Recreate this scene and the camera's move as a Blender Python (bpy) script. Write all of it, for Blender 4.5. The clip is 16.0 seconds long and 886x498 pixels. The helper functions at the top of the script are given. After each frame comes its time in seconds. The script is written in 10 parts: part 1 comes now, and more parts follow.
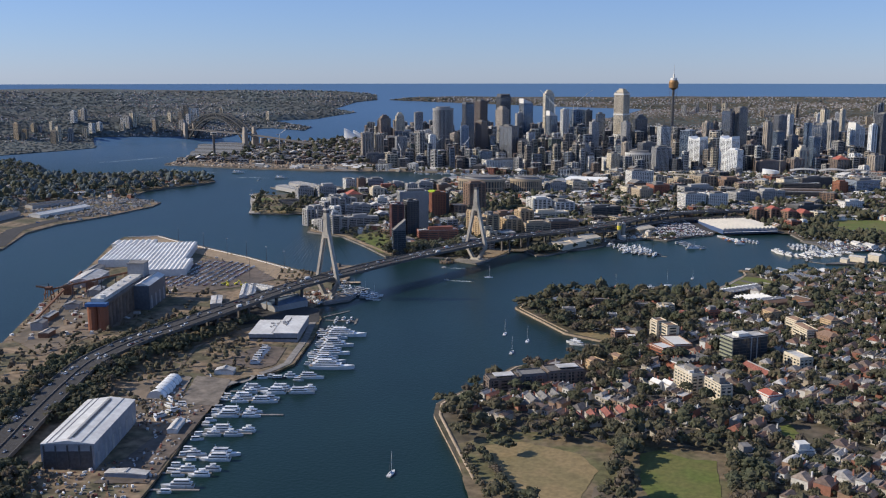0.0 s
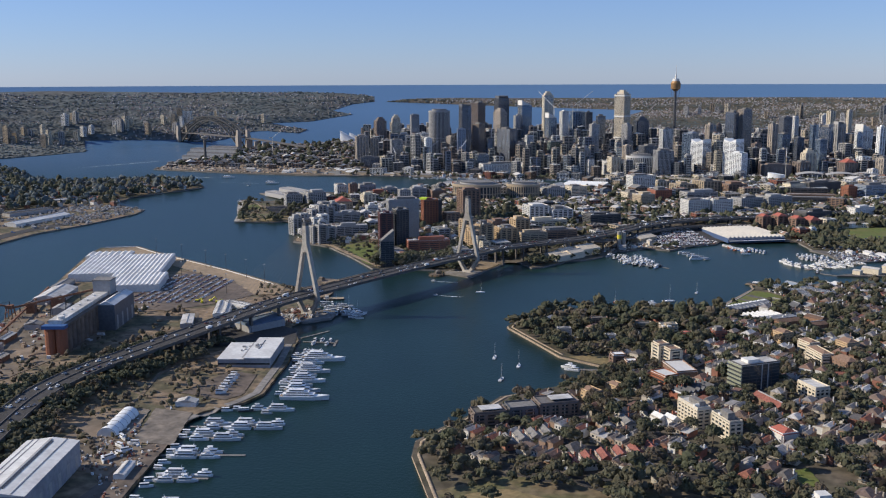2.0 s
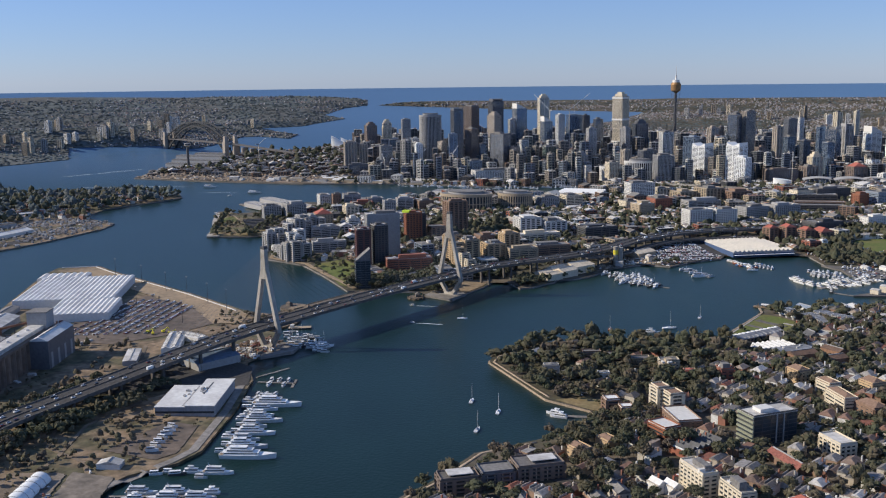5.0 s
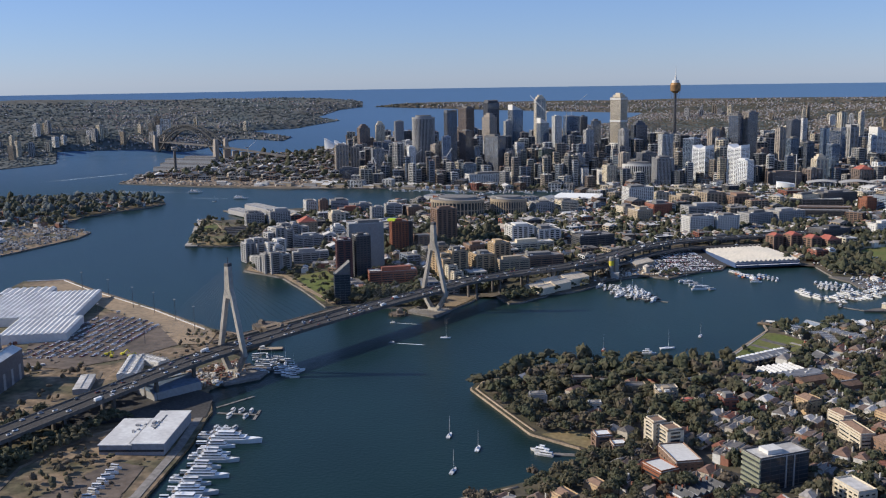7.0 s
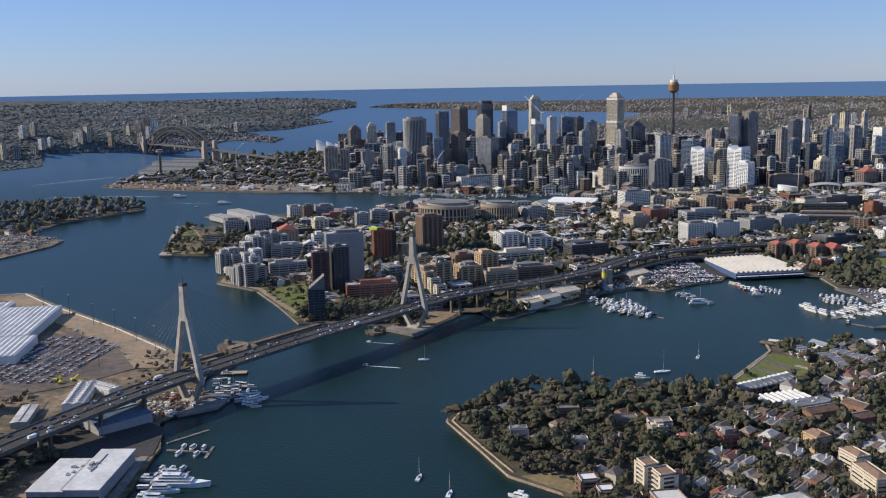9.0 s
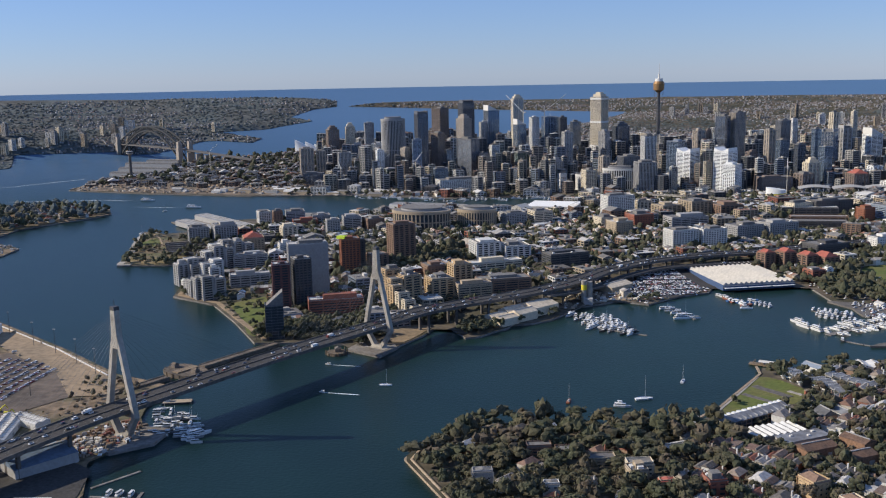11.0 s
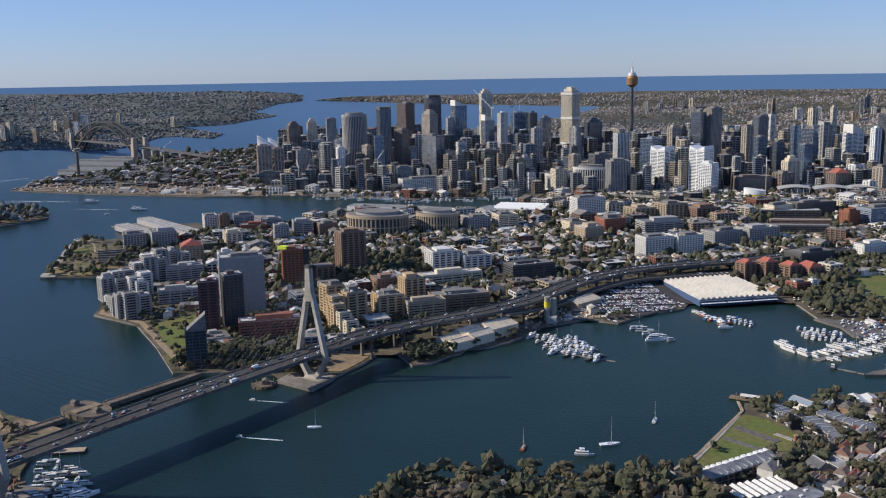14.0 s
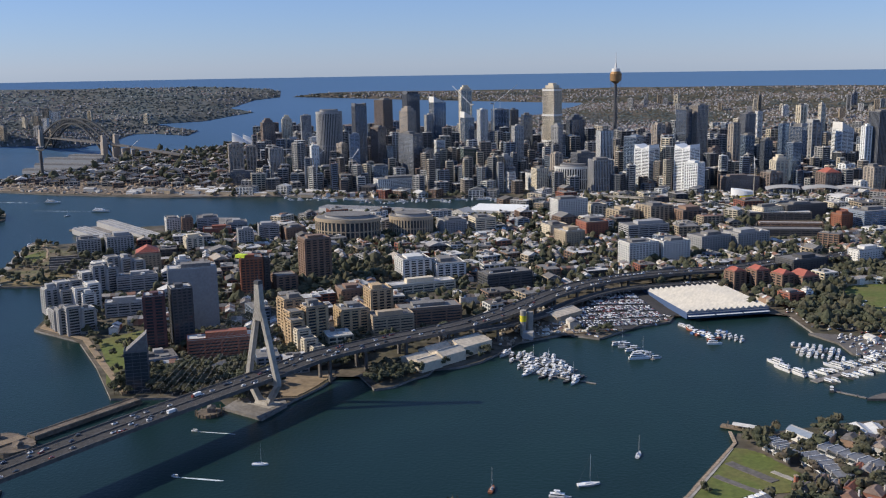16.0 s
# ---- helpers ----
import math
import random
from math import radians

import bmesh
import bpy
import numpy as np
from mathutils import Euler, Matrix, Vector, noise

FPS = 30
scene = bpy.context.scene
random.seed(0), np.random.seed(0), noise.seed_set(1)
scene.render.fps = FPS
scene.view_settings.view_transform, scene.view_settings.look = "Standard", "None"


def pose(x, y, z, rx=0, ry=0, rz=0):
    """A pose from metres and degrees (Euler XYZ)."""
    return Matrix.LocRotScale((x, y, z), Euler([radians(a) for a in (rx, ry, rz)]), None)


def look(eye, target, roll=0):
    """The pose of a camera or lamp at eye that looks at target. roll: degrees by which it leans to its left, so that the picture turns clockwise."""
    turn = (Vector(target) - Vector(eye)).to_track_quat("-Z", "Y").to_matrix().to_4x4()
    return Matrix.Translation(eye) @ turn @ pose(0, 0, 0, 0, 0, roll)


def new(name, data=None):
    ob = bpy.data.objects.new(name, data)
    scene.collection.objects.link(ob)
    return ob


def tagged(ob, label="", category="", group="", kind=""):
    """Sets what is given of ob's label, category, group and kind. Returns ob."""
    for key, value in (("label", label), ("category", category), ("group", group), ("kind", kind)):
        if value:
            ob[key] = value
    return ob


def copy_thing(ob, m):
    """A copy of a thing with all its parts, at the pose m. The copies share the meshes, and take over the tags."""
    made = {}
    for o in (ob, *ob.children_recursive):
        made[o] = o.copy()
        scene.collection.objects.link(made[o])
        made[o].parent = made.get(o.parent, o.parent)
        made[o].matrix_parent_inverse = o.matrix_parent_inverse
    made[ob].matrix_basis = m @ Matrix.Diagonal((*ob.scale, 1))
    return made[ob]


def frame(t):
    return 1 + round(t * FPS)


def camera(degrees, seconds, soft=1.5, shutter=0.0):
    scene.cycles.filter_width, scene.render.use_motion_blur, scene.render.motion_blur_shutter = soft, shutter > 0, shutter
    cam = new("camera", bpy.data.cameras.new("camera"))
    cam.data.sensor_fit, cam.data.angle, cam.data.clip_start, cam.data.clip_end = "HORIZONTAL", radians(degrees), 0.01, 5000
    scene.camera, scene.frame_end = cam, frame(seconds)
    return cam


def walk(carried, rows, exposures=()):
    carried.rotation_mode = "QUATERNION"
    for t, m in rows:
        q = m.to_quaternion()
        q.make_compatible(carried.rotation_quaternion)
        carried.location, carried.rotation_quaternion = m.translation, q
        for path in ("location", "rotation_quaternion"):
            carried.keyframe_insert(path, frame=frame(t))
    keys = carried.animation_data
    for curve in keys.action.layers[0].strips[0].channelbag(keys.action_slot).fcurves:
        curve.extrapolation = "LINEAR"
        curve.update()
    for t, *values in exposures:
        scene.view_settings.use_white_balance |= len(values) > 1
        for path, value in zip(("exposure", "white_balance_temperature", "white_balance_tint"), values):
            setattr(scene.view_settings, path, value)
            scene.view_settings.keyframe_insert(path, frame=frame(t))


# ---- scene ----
cam = camera(49.30, 16.0, soft=1.15)


def heli(x, y, z, yaw, pitch, roll):
    """Pose of the aircraft's camera: yaw to the left of +y, pitch up, roll, in degrees."""
    return pose(x, y, z, 90 + pitch, 0, yaw) @ pose(0, 0, 0, 0, 0, roll)


walk(cam, [
    (0.0, heli(293.7, -1275.3, 249.1, 14.96, -10.09, -0.03)),
    (0.5, heli(293.1, -1257.2, 249.5, 15.01, -10.07, -0.05)),
    (1.0, heli(292.3, -1239.0, 250.0, 15.04, -10.04, -0.08)),
    (1.5, heli(291.5, -1220.9, 250.8, 15.07, -10.05, -0.11)),
    (2.0, heli(290.8, -1202.7, 251.5, 15.09, -10.05, -0.20)),
    (2.5, heli(290.1, -1184.5, 252.2, 15.11, -10.05, -0.29)),
    (3.0, heli(289.5, -1166.5, 253.0, 15.12, -10.01, -0.36)),
    (3.5, heli(289.1, -1148.5, 253.8, 15.14, -10.01, -0.43)),
    (4.0, heli(288.8, -1130.3, 254.4, 15.15, -9.98, -0.49)),
    (6.5, heli(288.9, -1038.2, 256.2, 15.27, -9.93, -0.86)),
    (7.0, heli(289.3, -1019.7, 256.7, 15.27, -9.93, -0.87)),
    (7.5, heli(289.7, -1001.5, 257.2, 15.30, -9.95, -0.92)),
    (8.0, heli(290.1, -983.0, 257.9, 15.30, -9.96, -0.93)),
    (8.5, heli(290.6, -964.4, 258.5, 15.33, -9.97, -1.00)),
    (9.0, heli(291.2, -945.5, 259.0, 15.29, -9.98, -1.03)),
    (11.5, heli(293.0, -851.0, 261.8, 14.30, -10.17, -1.05)),
    (12.0, heli(293.4, -832.0, 261.9, 14.06, -10.23, -1.03)),
    (12.5, heli(293.8, -813.1, 261.8, 13.87, -10.28, -1.00)),
    (13.0, heli(293.9, -794.0, 262.0, 13.64, -10.35, -0.99)),
    (13.5, heli(294.0, -774.7, 262.1, 13.41, -10.44, -0.96)),
    (14.0, heli(294.2, -755.3, 262.3, 13.17, -10.53, -0.98)),
    (14.5, heli(294.3, -736.0, 262.3, 12.96, -10.60, -0.94)),
    (15.0, heli(294.1, -716.8, 262.4, 12.73, -10.66, -0.97)),
    (15.5, heli(293.9, -697.6, 262.2, 12.52, -10.73, -0.97)),
    (16.0, heli(293.7, -678.2, 262.0, 12.28, -10.80, -0.91)),
], exposures=[(0.0, 0.11, 6340, 10), (16.0, 0.11, 6340, 10)])

# ---- light: winter sun from the north, clear sky ----
SUN_FROM = Vector((-0.977, -0.213, 0.0)).normalized()
SUN_ELEV = radians(30.8)
world = bpy.data.worlds.new("clear_sky")
scene.world = world
world.use_nodes = True
wn = world.node_tree.nodes
sky = wn.new("ShaderNodeTexSky")
sky.sky_type = "NISHITA"
sky.sun_disc = False
sky.sun_elevation = SUN_ELEV
sky.sun_rotation = math.atan2(SUN_FROM.x, SUN_FROM.y)
sky.altitude = 300
sky.air_density = 1.0
sky.dust_density = 0.1
sky.ozone_density = 4.0
wn["Background"].inputs["Strength"].default_value = 0.079
tint = wn.new("ShaderNodeMix")
tint.data_type, tint.blend_type = "RGBA", "MULTIPLY"
tint.inputs["Factor"].default_value = 1.0
tint.inputs["B"].default_value = (0.89, 0.98, 1.42, 1)
world.node_tree.links.new(sky.outputs["Color"], tint.inputs["A"])
haze = wn.new("ShaderNodeMix")
haze.data_type = "RGBA"
haze.inputs["Factor"].default_value = 0.28
haze.inputs["B"].default_value = (3.2, 5.2, 8.4, 1)
world.node_tree.links.new(tint.outputs["Result"], haze.inputs["A"])
world.node_tree.links.new(haze.outputs["Result"], wn["Background"].inputs["Color"])
sun_data = bpy.data.lights.new("sun", "SUN")
sun_data.energy = 4.7
sun_data.angle = radians(0.5)
sun_data.color = (1.0, 0.89, 0.72)
sun = new("sun", sun_data)
sun_dir = SUN_FROM * math.cos(SUN_ELEV) + Vector((0, 0, math.sin(SUN_ELEV)))
sun.matrix_world = look(sun_dir * 900, (0, 0, 0))


# ---- materials ----
def mat(name, color, rough=0.8, metal=0.0, vary=0.25, fine=0.6, broad=0.03, bump=0.0, island=0.0, second=None, spec=0.4):
    """A surface with grain at two scales in world metres, an optional second colour in patches and variation from piece to piece."""
    m = bpy.data.materials.new(name)
    m.use_nodes = True
    nt = m.node_tree
    n, link = nt.nodes, nt.links.new
    b = n["Principled BSDF"]
    b.inputs["Roughness"].default_value = rough
    b.inputs["Metallic"].default_value = metal
    b.inputs["Specular IOR Level"].default_value = spec
    geo = n.new("ShaderNodeNewGeometry")
    big, small = n.new("ShaderNodeTexNoise"), n.new("ShaderNodeTexNoise")
    for tex, scale, detail in ((big, broad, 3), (small, fine, 2)):
        tex.inputs["Scale"].default_value = scale
        tex.inputs["Detail"].default_value = detail
        link(geo.outputs["Position"], tex.inputs["Vector"])
    mix = n.new("ShaderNodeMix")
    mix.data_type = "RGBA"
    other = second if second else tuple(c * (1 - 0.5 * vary) for c in color)
    mix.inputs["A"].default_value = (*color, 1)
    mix.inputs["B"].default_value = (*other, 1)
    ramp = n.new("ShaderNodeMapRange")
    ramp.inputs["From Min"].default_value, ramp.inputs["From Max"].default_value = 0.42, 0.58
    link(big.outputs["Fac"], ramp.inputs["Value"])
    link(ramp.outputs["Result"], mix.inputs["Factor"])
    val = n.new("ShaderNodeMapRange")
    val.inputs["From Min"].default_value, val.inputs["From Max"].default_value = 0.3, 0.7
    val.inputs["To Min"].default_value, val.inputs["To Max"].default_value = 1 - vary, 1 + vary
    link(small.outputs["Fac"], val.inputs["Value"])
    hsv = n.new("ShaderNodeHueSaturation")
    link(mix.outputs["Result"], hsv.inputs["Color"])
    if island:
        info = n.new("ShaderNodeObjectInfo")
        add = n.new("ShaderNodeMath")
        add.operation = "ADD"
        link(info.outputs["Random"], add.inputs[0])
        link(geo.outputs["Random Per Island"], add.inputs[1])
        frac = n.new("ShaderNodeMath")
        frac.operation = "FRACT"
        link(add.outputs[0], frac.inputs[0])
        mul = n.new("ShaderNodeMapRange")
        mul.inputs["To Min"].default_value, mul.inputs["To Max"].default_value = 1 - island, 1 + island
        link(frac.outputs[0], mul.inputs["Value"])
        prod = n.new("ShaderNodeMath")
        prod.operation = "MULTIPLY"
        link(mul.outputs["Result"], prod.inputs[0])
        link(val.outputs["Result"], prod.inputs[1])
        link(prod.outputs[0], hsv.inputs["Value"])
    else:
        link(val.outputs["Result"], hsv.inputs["Value"])
    link(hsv.outputs["Color"], b.inputs["Base Color"])
    if bump:
        bp = n.new("ShaderNodeBump")
        bp.inputs["Strength"].default_value = bump
        bp.inputs["Distance"].default_value = 0.5
        link(small.outputs["Fac"], bp.inputs["Height"])
        link(bp.outputs["Normal"], b.inputs["Normal"])
    return m


def palette_mat(name, colors, rough=0.85, vary=0.15, fine=0.5, metal=0.0):
    """A surface whose colour is drawn piece by piece from a short palette."""
    m = mat(name, colors[0], rough, metal, vary, fine)
    nt = m.node_tree
    n, link = nt.nodes, nt.links.new
    geo, info, add, frac = n.new("ShaderNodeNewGeometry"), n.new("ShaderNodeObjectInfo"), n.new("ShaderNodeMath"), n.new("ShaderNodeMath")
    add.operation, frac.operation = "ADD", "FRACT"
    link(geo.outputs["Random Per Island"], add.inputs[0])
    link(info.outputs["Random"], add.inputs[1])
    link(add.outputs[0], frac.inputs[0])
    ramp = n.new("ShaderNodeValToRGB")
    ramp.color_ramp.interpolation = "CONSTANT"
    els = ramp.color_ramp.elements
    els[0].position, els[0].color = 0.0, (*colors[0], 1)
    els[1].position, els[1].color = 1.0 / len(colors), (*colors[1], 1)
    for k, c in enumerate(colors[2:], 2):
        e = els.new(k / len(colors))
        e.color = (*c, 1)
    link(frac.outputs[0], ramp.inputs["Fac"])
    hsv = next(x for x in n if x.bl_idname == "ShaderNodeHueSaturation")
    link(ramp.outputs["Color"], hsv.inputs["Color"])
    return m


def water_mat(name, color, second, rough):
    m = mat(name, color, rough, 0, 0.10, 0.012, 0.0012, second=second, spec=0.25)
    nt = m.node_tree
    n, link = nt.nodes, nt.links.new
    b = n["Principled BSDF"]
    b.inputs["IOR"].default_value = 1.33
    geo = n.new("ShaderNodeNewGeometry")
    chop = n.new("ShaderNodeTexNoise")
    chop.inputs["Scale"].default_value, chop.inputs["Detail"].default_value = 0.35, 4
    link(geo.outputs["Position"], chop.inputs["Vector"])
    bp = n.new("ShaderNodeBump")
    bp.inputs["Strength"].default_value, bp.inputs["Distance"].default_value = 0.35, 0.8
    link(chop.outputs["Fac"], bp.inputs["Height"])
    link(bp.outputs["Normal"], b.inputs["Normal"])
    # green-blue bays, clear ocean seaward; far blue also paints in sky reflection, haze
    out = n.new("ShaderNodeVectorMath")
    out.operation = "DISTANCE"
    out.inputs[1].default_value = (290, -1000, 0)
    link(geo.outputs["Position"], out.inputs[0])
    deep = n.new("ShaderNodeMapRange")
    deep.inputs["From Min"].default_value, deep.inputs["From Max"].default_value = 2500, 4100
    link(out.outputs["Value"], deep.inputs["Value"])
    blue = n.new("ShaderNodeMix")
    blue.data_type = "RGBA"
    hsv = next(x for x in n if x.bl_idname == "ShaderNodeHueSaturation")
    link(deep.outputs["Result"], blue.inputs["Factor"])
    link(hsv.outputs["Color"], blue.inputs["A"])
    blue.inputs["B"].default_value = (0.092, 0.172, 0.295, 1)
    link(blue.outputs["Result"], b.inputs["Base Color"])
    return m


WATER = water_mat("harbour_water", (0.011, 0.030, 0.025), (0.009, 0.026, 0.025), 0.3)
GROUND = mat("built_up_ground", (0.12, 0.098, 0.074), 0.95, 0, 0.4, 0.12, 0.02, second=(0.07, 0.063, 0.04))
SCRUB = mat("scrub_ground", (0.215, 0.155, 0.10), 0.95, 0, 0.45, 0.15, 0.025, second=(0.095, 0.085, 0.048))
GRASS = mat("mown_grass", (0.105, 0.13, 0.03), 0.95, 0, 0.2, 0.3, 0.03, second=(0.13, 0.13, 0.04))
ROUGHGRASS = mat("rough_grass", (0.115, 0.108, 0.05), 0.95, 0, 0.35, 0.2, 0.04, second=(0.16, 0.122, 0.076))
DRYGRASS = mat("dry_grass", (0.235, 0.175, 0.088), 0.95, 0, 0.2, 0.3, 0.04, second=(0.195, 0.155, 0.075))
SAND = mat("sandy_apron", (0.32, 0.235, 0.15), 0.95, 0, 0.2, 0.2, 0.02, second=(0.25, 0.19, 0.125))
ASPHALT = mat("asphalt", (0.056, 0.052, 0.05), 0.9, 0, 0.3, 0.4, 0.03)
PAVE = mat("concrete_paving", (0.24, 0.22, 0.2), 0.9, 0, 0.25, 0.3, 0.03, second=(0.17, 0.155, 0.14))
STONE = mat("sandstone_wall", (0.36, 0.28, 0.2), 0.9, 0, 0.3, 0.4, 0.05, bump=0.3)
CONCRETE = mat("pale_concrete", (0.42, 0.385, 0.335), 0.85, 0, 0.15, 0.3, 0.03, second=(0.33, 0.30, 0.26))
DARKCON = mat("weathered_concrete", (0.14, 0.127, 0.115), 0.9, 0, 0.25, 0.3, 0.03)
WHITE = mat("white_paint", (0.78, 0.78, 0.76), 0.5, 0, 0.06, 0.5, 0.05)
CABLE = mat("steel_cable", (0.17, 0.17, 0.17), 0.6, 0.2, 0.1)
# far ground with distance haze painted in: paler and bluer
HAZEGROUND = mat("hazed_far_ground", (0.10, 0.115, 0.112), 0.95, 0, 0.3, 0.03, 0.004, second=(0.11, 0.11, 0.10))
STEEL = mat("dark_steel", (0.09, 0.09, 0.095), 0.6, 0.3, 0.2)


# ---- mesh helpers ----
class Mesh:
    """Gathers boxes, prisms and sheets as plain vertices and faces."""

    def __init__(self):
        self.v, self.f = [], []

    def add(self, verts, faces):
        k = len(self.v)
        self.v.extend(verts)
        self.f.extend(tuple(i + k for i in face) for face in faces)

    def box(self, cx, cy, z0, w, d, h, rot=0.0, top=1.0, shift=(0, 0)):
        c, s = math.cos(rot), math.sin(rot)
        out = []
        for z, k, sx, sy in ((z0, 1.0, 0, 0), (z0 + h, top, *shift)):
            for a, b in ((-1, -1), (1, -1), (1, 1), (-1, 1)):
                x, y = a * w / 2 * k + sx, b * d / 2 * k + sy
                out.append((cx + x * c - y * s, cy + x * s + y * c, z))
        self.add(out, [(0, 3, 2, 1), (4, 5, 6, 7), (0, 1, 5, 4), (1, 2, 6, 5), (2, 3, 7, 6), (3, 0, 4, 7)])

    def prism(self, outline, z0, z1, top=True, under=False):
        n = len(outline)
        self.add([(x, y, z0) for x, y in outline] + [(x, y, z1) for x, y in outline], [(i, (i + 1) % n, n + (i + 1) % n, n + i) for i in range(n)])
        k = len(self.v) - 2 * n
        if top:
            self.f.append(tuple(k + n + i for i in range(n)))
        if under:
            self.f.append(tuple(k + n - 1 - i for i in range(n)))

    def beam(self, a, b, w, h=None):
        """A square bar from a to b."""
        a, b, h = Vector(a), Vector(b), h or w
        ahead = (b - a).normalized()
        side = ahead.cross(Vector((0, 0, 1)))
        side = side.normalized() if side.length > 1e-4 else Vector((1, 0, 0))
        up = side.cross(ahead)
        out = [tuple(p + side * sx * w / 2 + up * sy * h / 2) for p in (a, b) for sx, sy in ((-1, -1), (1, -1), (1, 1), (-1, 1))]
        self.add(out, [(0, 3, 2, 1), (4, 5, 6, 7), (0, 1, 5, 4), (1, 2, 6, 5), (2, 3, 7, 6), (3, 0, 4, 7)])

    def gable(self, cx, cy, z0, w, d, h, rot=0.0, hip=0.0, over=0.3):
        """A pitched roof with its ridge along the depth."""
        c, s = math.cos(rot), math.sin(rot)
        W, D = w / 2 + over, d / 2 + over
        pts = [(-W, -D, 0), (W, -D, 0), (W, D, 0), (-W, D, 0), (0, -D + hip * d, h), (0, D - hip * d, h)]
        self.add([(cx + x * c - y * s, cy + x * s + y * c, z0 + z) for x, y, z in pts], [(0, 1, 4), (1, 2, 5, 4), (2, 3, 5), (3, 0, 4, 5), (3, 2, 1, 0)])

    def drum(self, cx, cy, z0, r, h, n=12, r2=None):
        r2 = r if r2 is None else r2
        out = [(cx + q * math.cos(2 * math.pi * i / n), cy + q * math.sin(2 * math.pi * i / n), z) for q, z in ((r, z0), (r2, z0 + h)) for i in range(n)]
        self.add(out, [(i, (i + 1) % n, n + (i + 1) % n, n + i) for i in range(n)] + [tuple(range(n, 2 * n)), tuple(range(n - 1, -1, -1))])

    def data(self, name, material):
        me = bpy.data.meshes.new(name)
        me.from_pydata(self.v, [], self.f)
        me.materials.append(material)
        return me


def part(name, mesh, material, parent, label="", smooth=False):
    ob = new(name, mesh.data(name, material))
    if smooth:
        ob.data.polygons.foreach_set("use_smooth", [True] * len(ob.data.polygons))
    if parent is not None:
        ob.parent = parent
    if label:
        ob["label"] = label
    return ob


def thing(name, label, category, group="", kind="", at=(0, 0, 0), rz=0.0):
    ob = new(name)
    ob.matrix_basis = Matrix.Translation(at) @ Matrix.Rotation(rz, 4, "Z")
    return tagged(ob, label, category, group, kind)


# ---- the lie of the land ----
# Beyond FLAT metres the country is drawn together towards RIM, rising as the far shore does to the eye.
HUB, EYE, FLAT, RIM = (290.0, -1000.0), 258.0, 3700.0, 4650.0


def lay(x, y, z=0.0):
    """Where a point of the flat map lies in the model."""
    dx, dy = x - HUB[0], y - HUB[1]
    D = np.hypot(dx, dy)
    slope = EYE / (RIM - FLAT)
    r = np.where(D > FLAT, (EYE + slope * FLAT) / (EYE / np.maximum(D, 1.0) + slope), D)
    k = r / np.maximum(D, 1.0)
    return HUB[0] + dx * k, HUB[1] + dy * k, np.where(D > FLAT, EYE * (1 - k), 0.0) + z * k


def sheet(name, outline, z, material, label, category, kind="structure", skirt=0.0, parent=None, fine=0.08):
    """A flat piece of country with an exact edge, laid on the map, with a skirt going down."""
    bm = bmesh.new()
    vs = [bm.verts.new((x, y, 0)) for x, y in outline]
    face = bm.faces.new(vs)
    face.normal_update()
    if face.normal.z < 0 or sum((a[0] * b[1] - b[0] * a[1]) for a, b in zip(outline, outline[1:] + outline[:1])) < 0:
        bmesh.ops.reverse_faces(bm, faces=[face])
    bmesh.ops.triangulate(bm, faces=bm.faces[:], ngon_method="EAR_CLIP")
    for _ in range(6):
        long = [e for e in bm.edges if e.calc_length() > fine * max(2500.0, (((e.verts[0].co + e.verts[1].co) / 2) - Vector((*HUB, 0))).length) and max((v.co - Vector((*HUB, 0))).length for v in e.verts) > FLAT]
        if not long:
            break
        bmesh.ops.subdivide_edges(bm, edges=long, cuts=1)
        bmesh.ops.triangulate(bm, faces=bm.faces[:])
    rim = [e for e in bm.edges if e.is_boundary]
    if skirt:
        down = bmesh.ops.extrude_edge_only(bm, edges=rim)["geom"]
        low = {v for v in down if isinstance(v, bmesh.types.BMVert)}
    else:
        low = set()
    for v in bm.verts:
        v.co = [float(c) for c in lay(v.co.x, v.co.y, z - (skirt if v in low else 0))]
    bmesh.ops.recalc_face_normals(bm, faces=bm.faces[:])
    me = bpy.data.meshes.new(name)
    bm.to_mesh(me)
    bm.free()
    me.materials.append(material)
    ob = new(name, me)
    if parent:
        ob.parent = parent
        return ob
    return tagged(ob, label, category, kind=kind)


WEST = [(-23, -787), (-70, -601), (-71, -574), (-48, -545), (-43, -521), (-61, -430), (-78, -376), (-80, -365), (-96, -338), (-112, -314), (-104, -290), (-93, -275), (-104, -252), (-122, -229), (-134, -198), (-124, -172), (-126, -156), (-173, -140), (-206, -130), (-312, -62), (-456, 21), (-528, 68), (-578, 44), (-564, -7), (-473, -208), (-417, -361), (-336, -533), (-420, -620), (-500, -900), (-500, -2200), (-10, -2200), (0, -900)]
SOUTH = [(190, -800), (161, -723), (141, -680), (110, -615), (105, -590), (112, -567), (127, -534), (143, -481), (184, -443), (211, -408), (221, -382), (172, -357), (144, -318), (105, -265), (107, -245), (129, -195), (181, -174), (222, -170), (298, -150), (310, -141), (325, -94), (340, -54), (351, -27), (356, -14), (358, -1), (374, 0), (389, 9), (412, 20), (424, 28), (440, 34), (471, 46), (700, 110), (1600, 140), (1600, -2200), (260, -2200), (230, -900)]
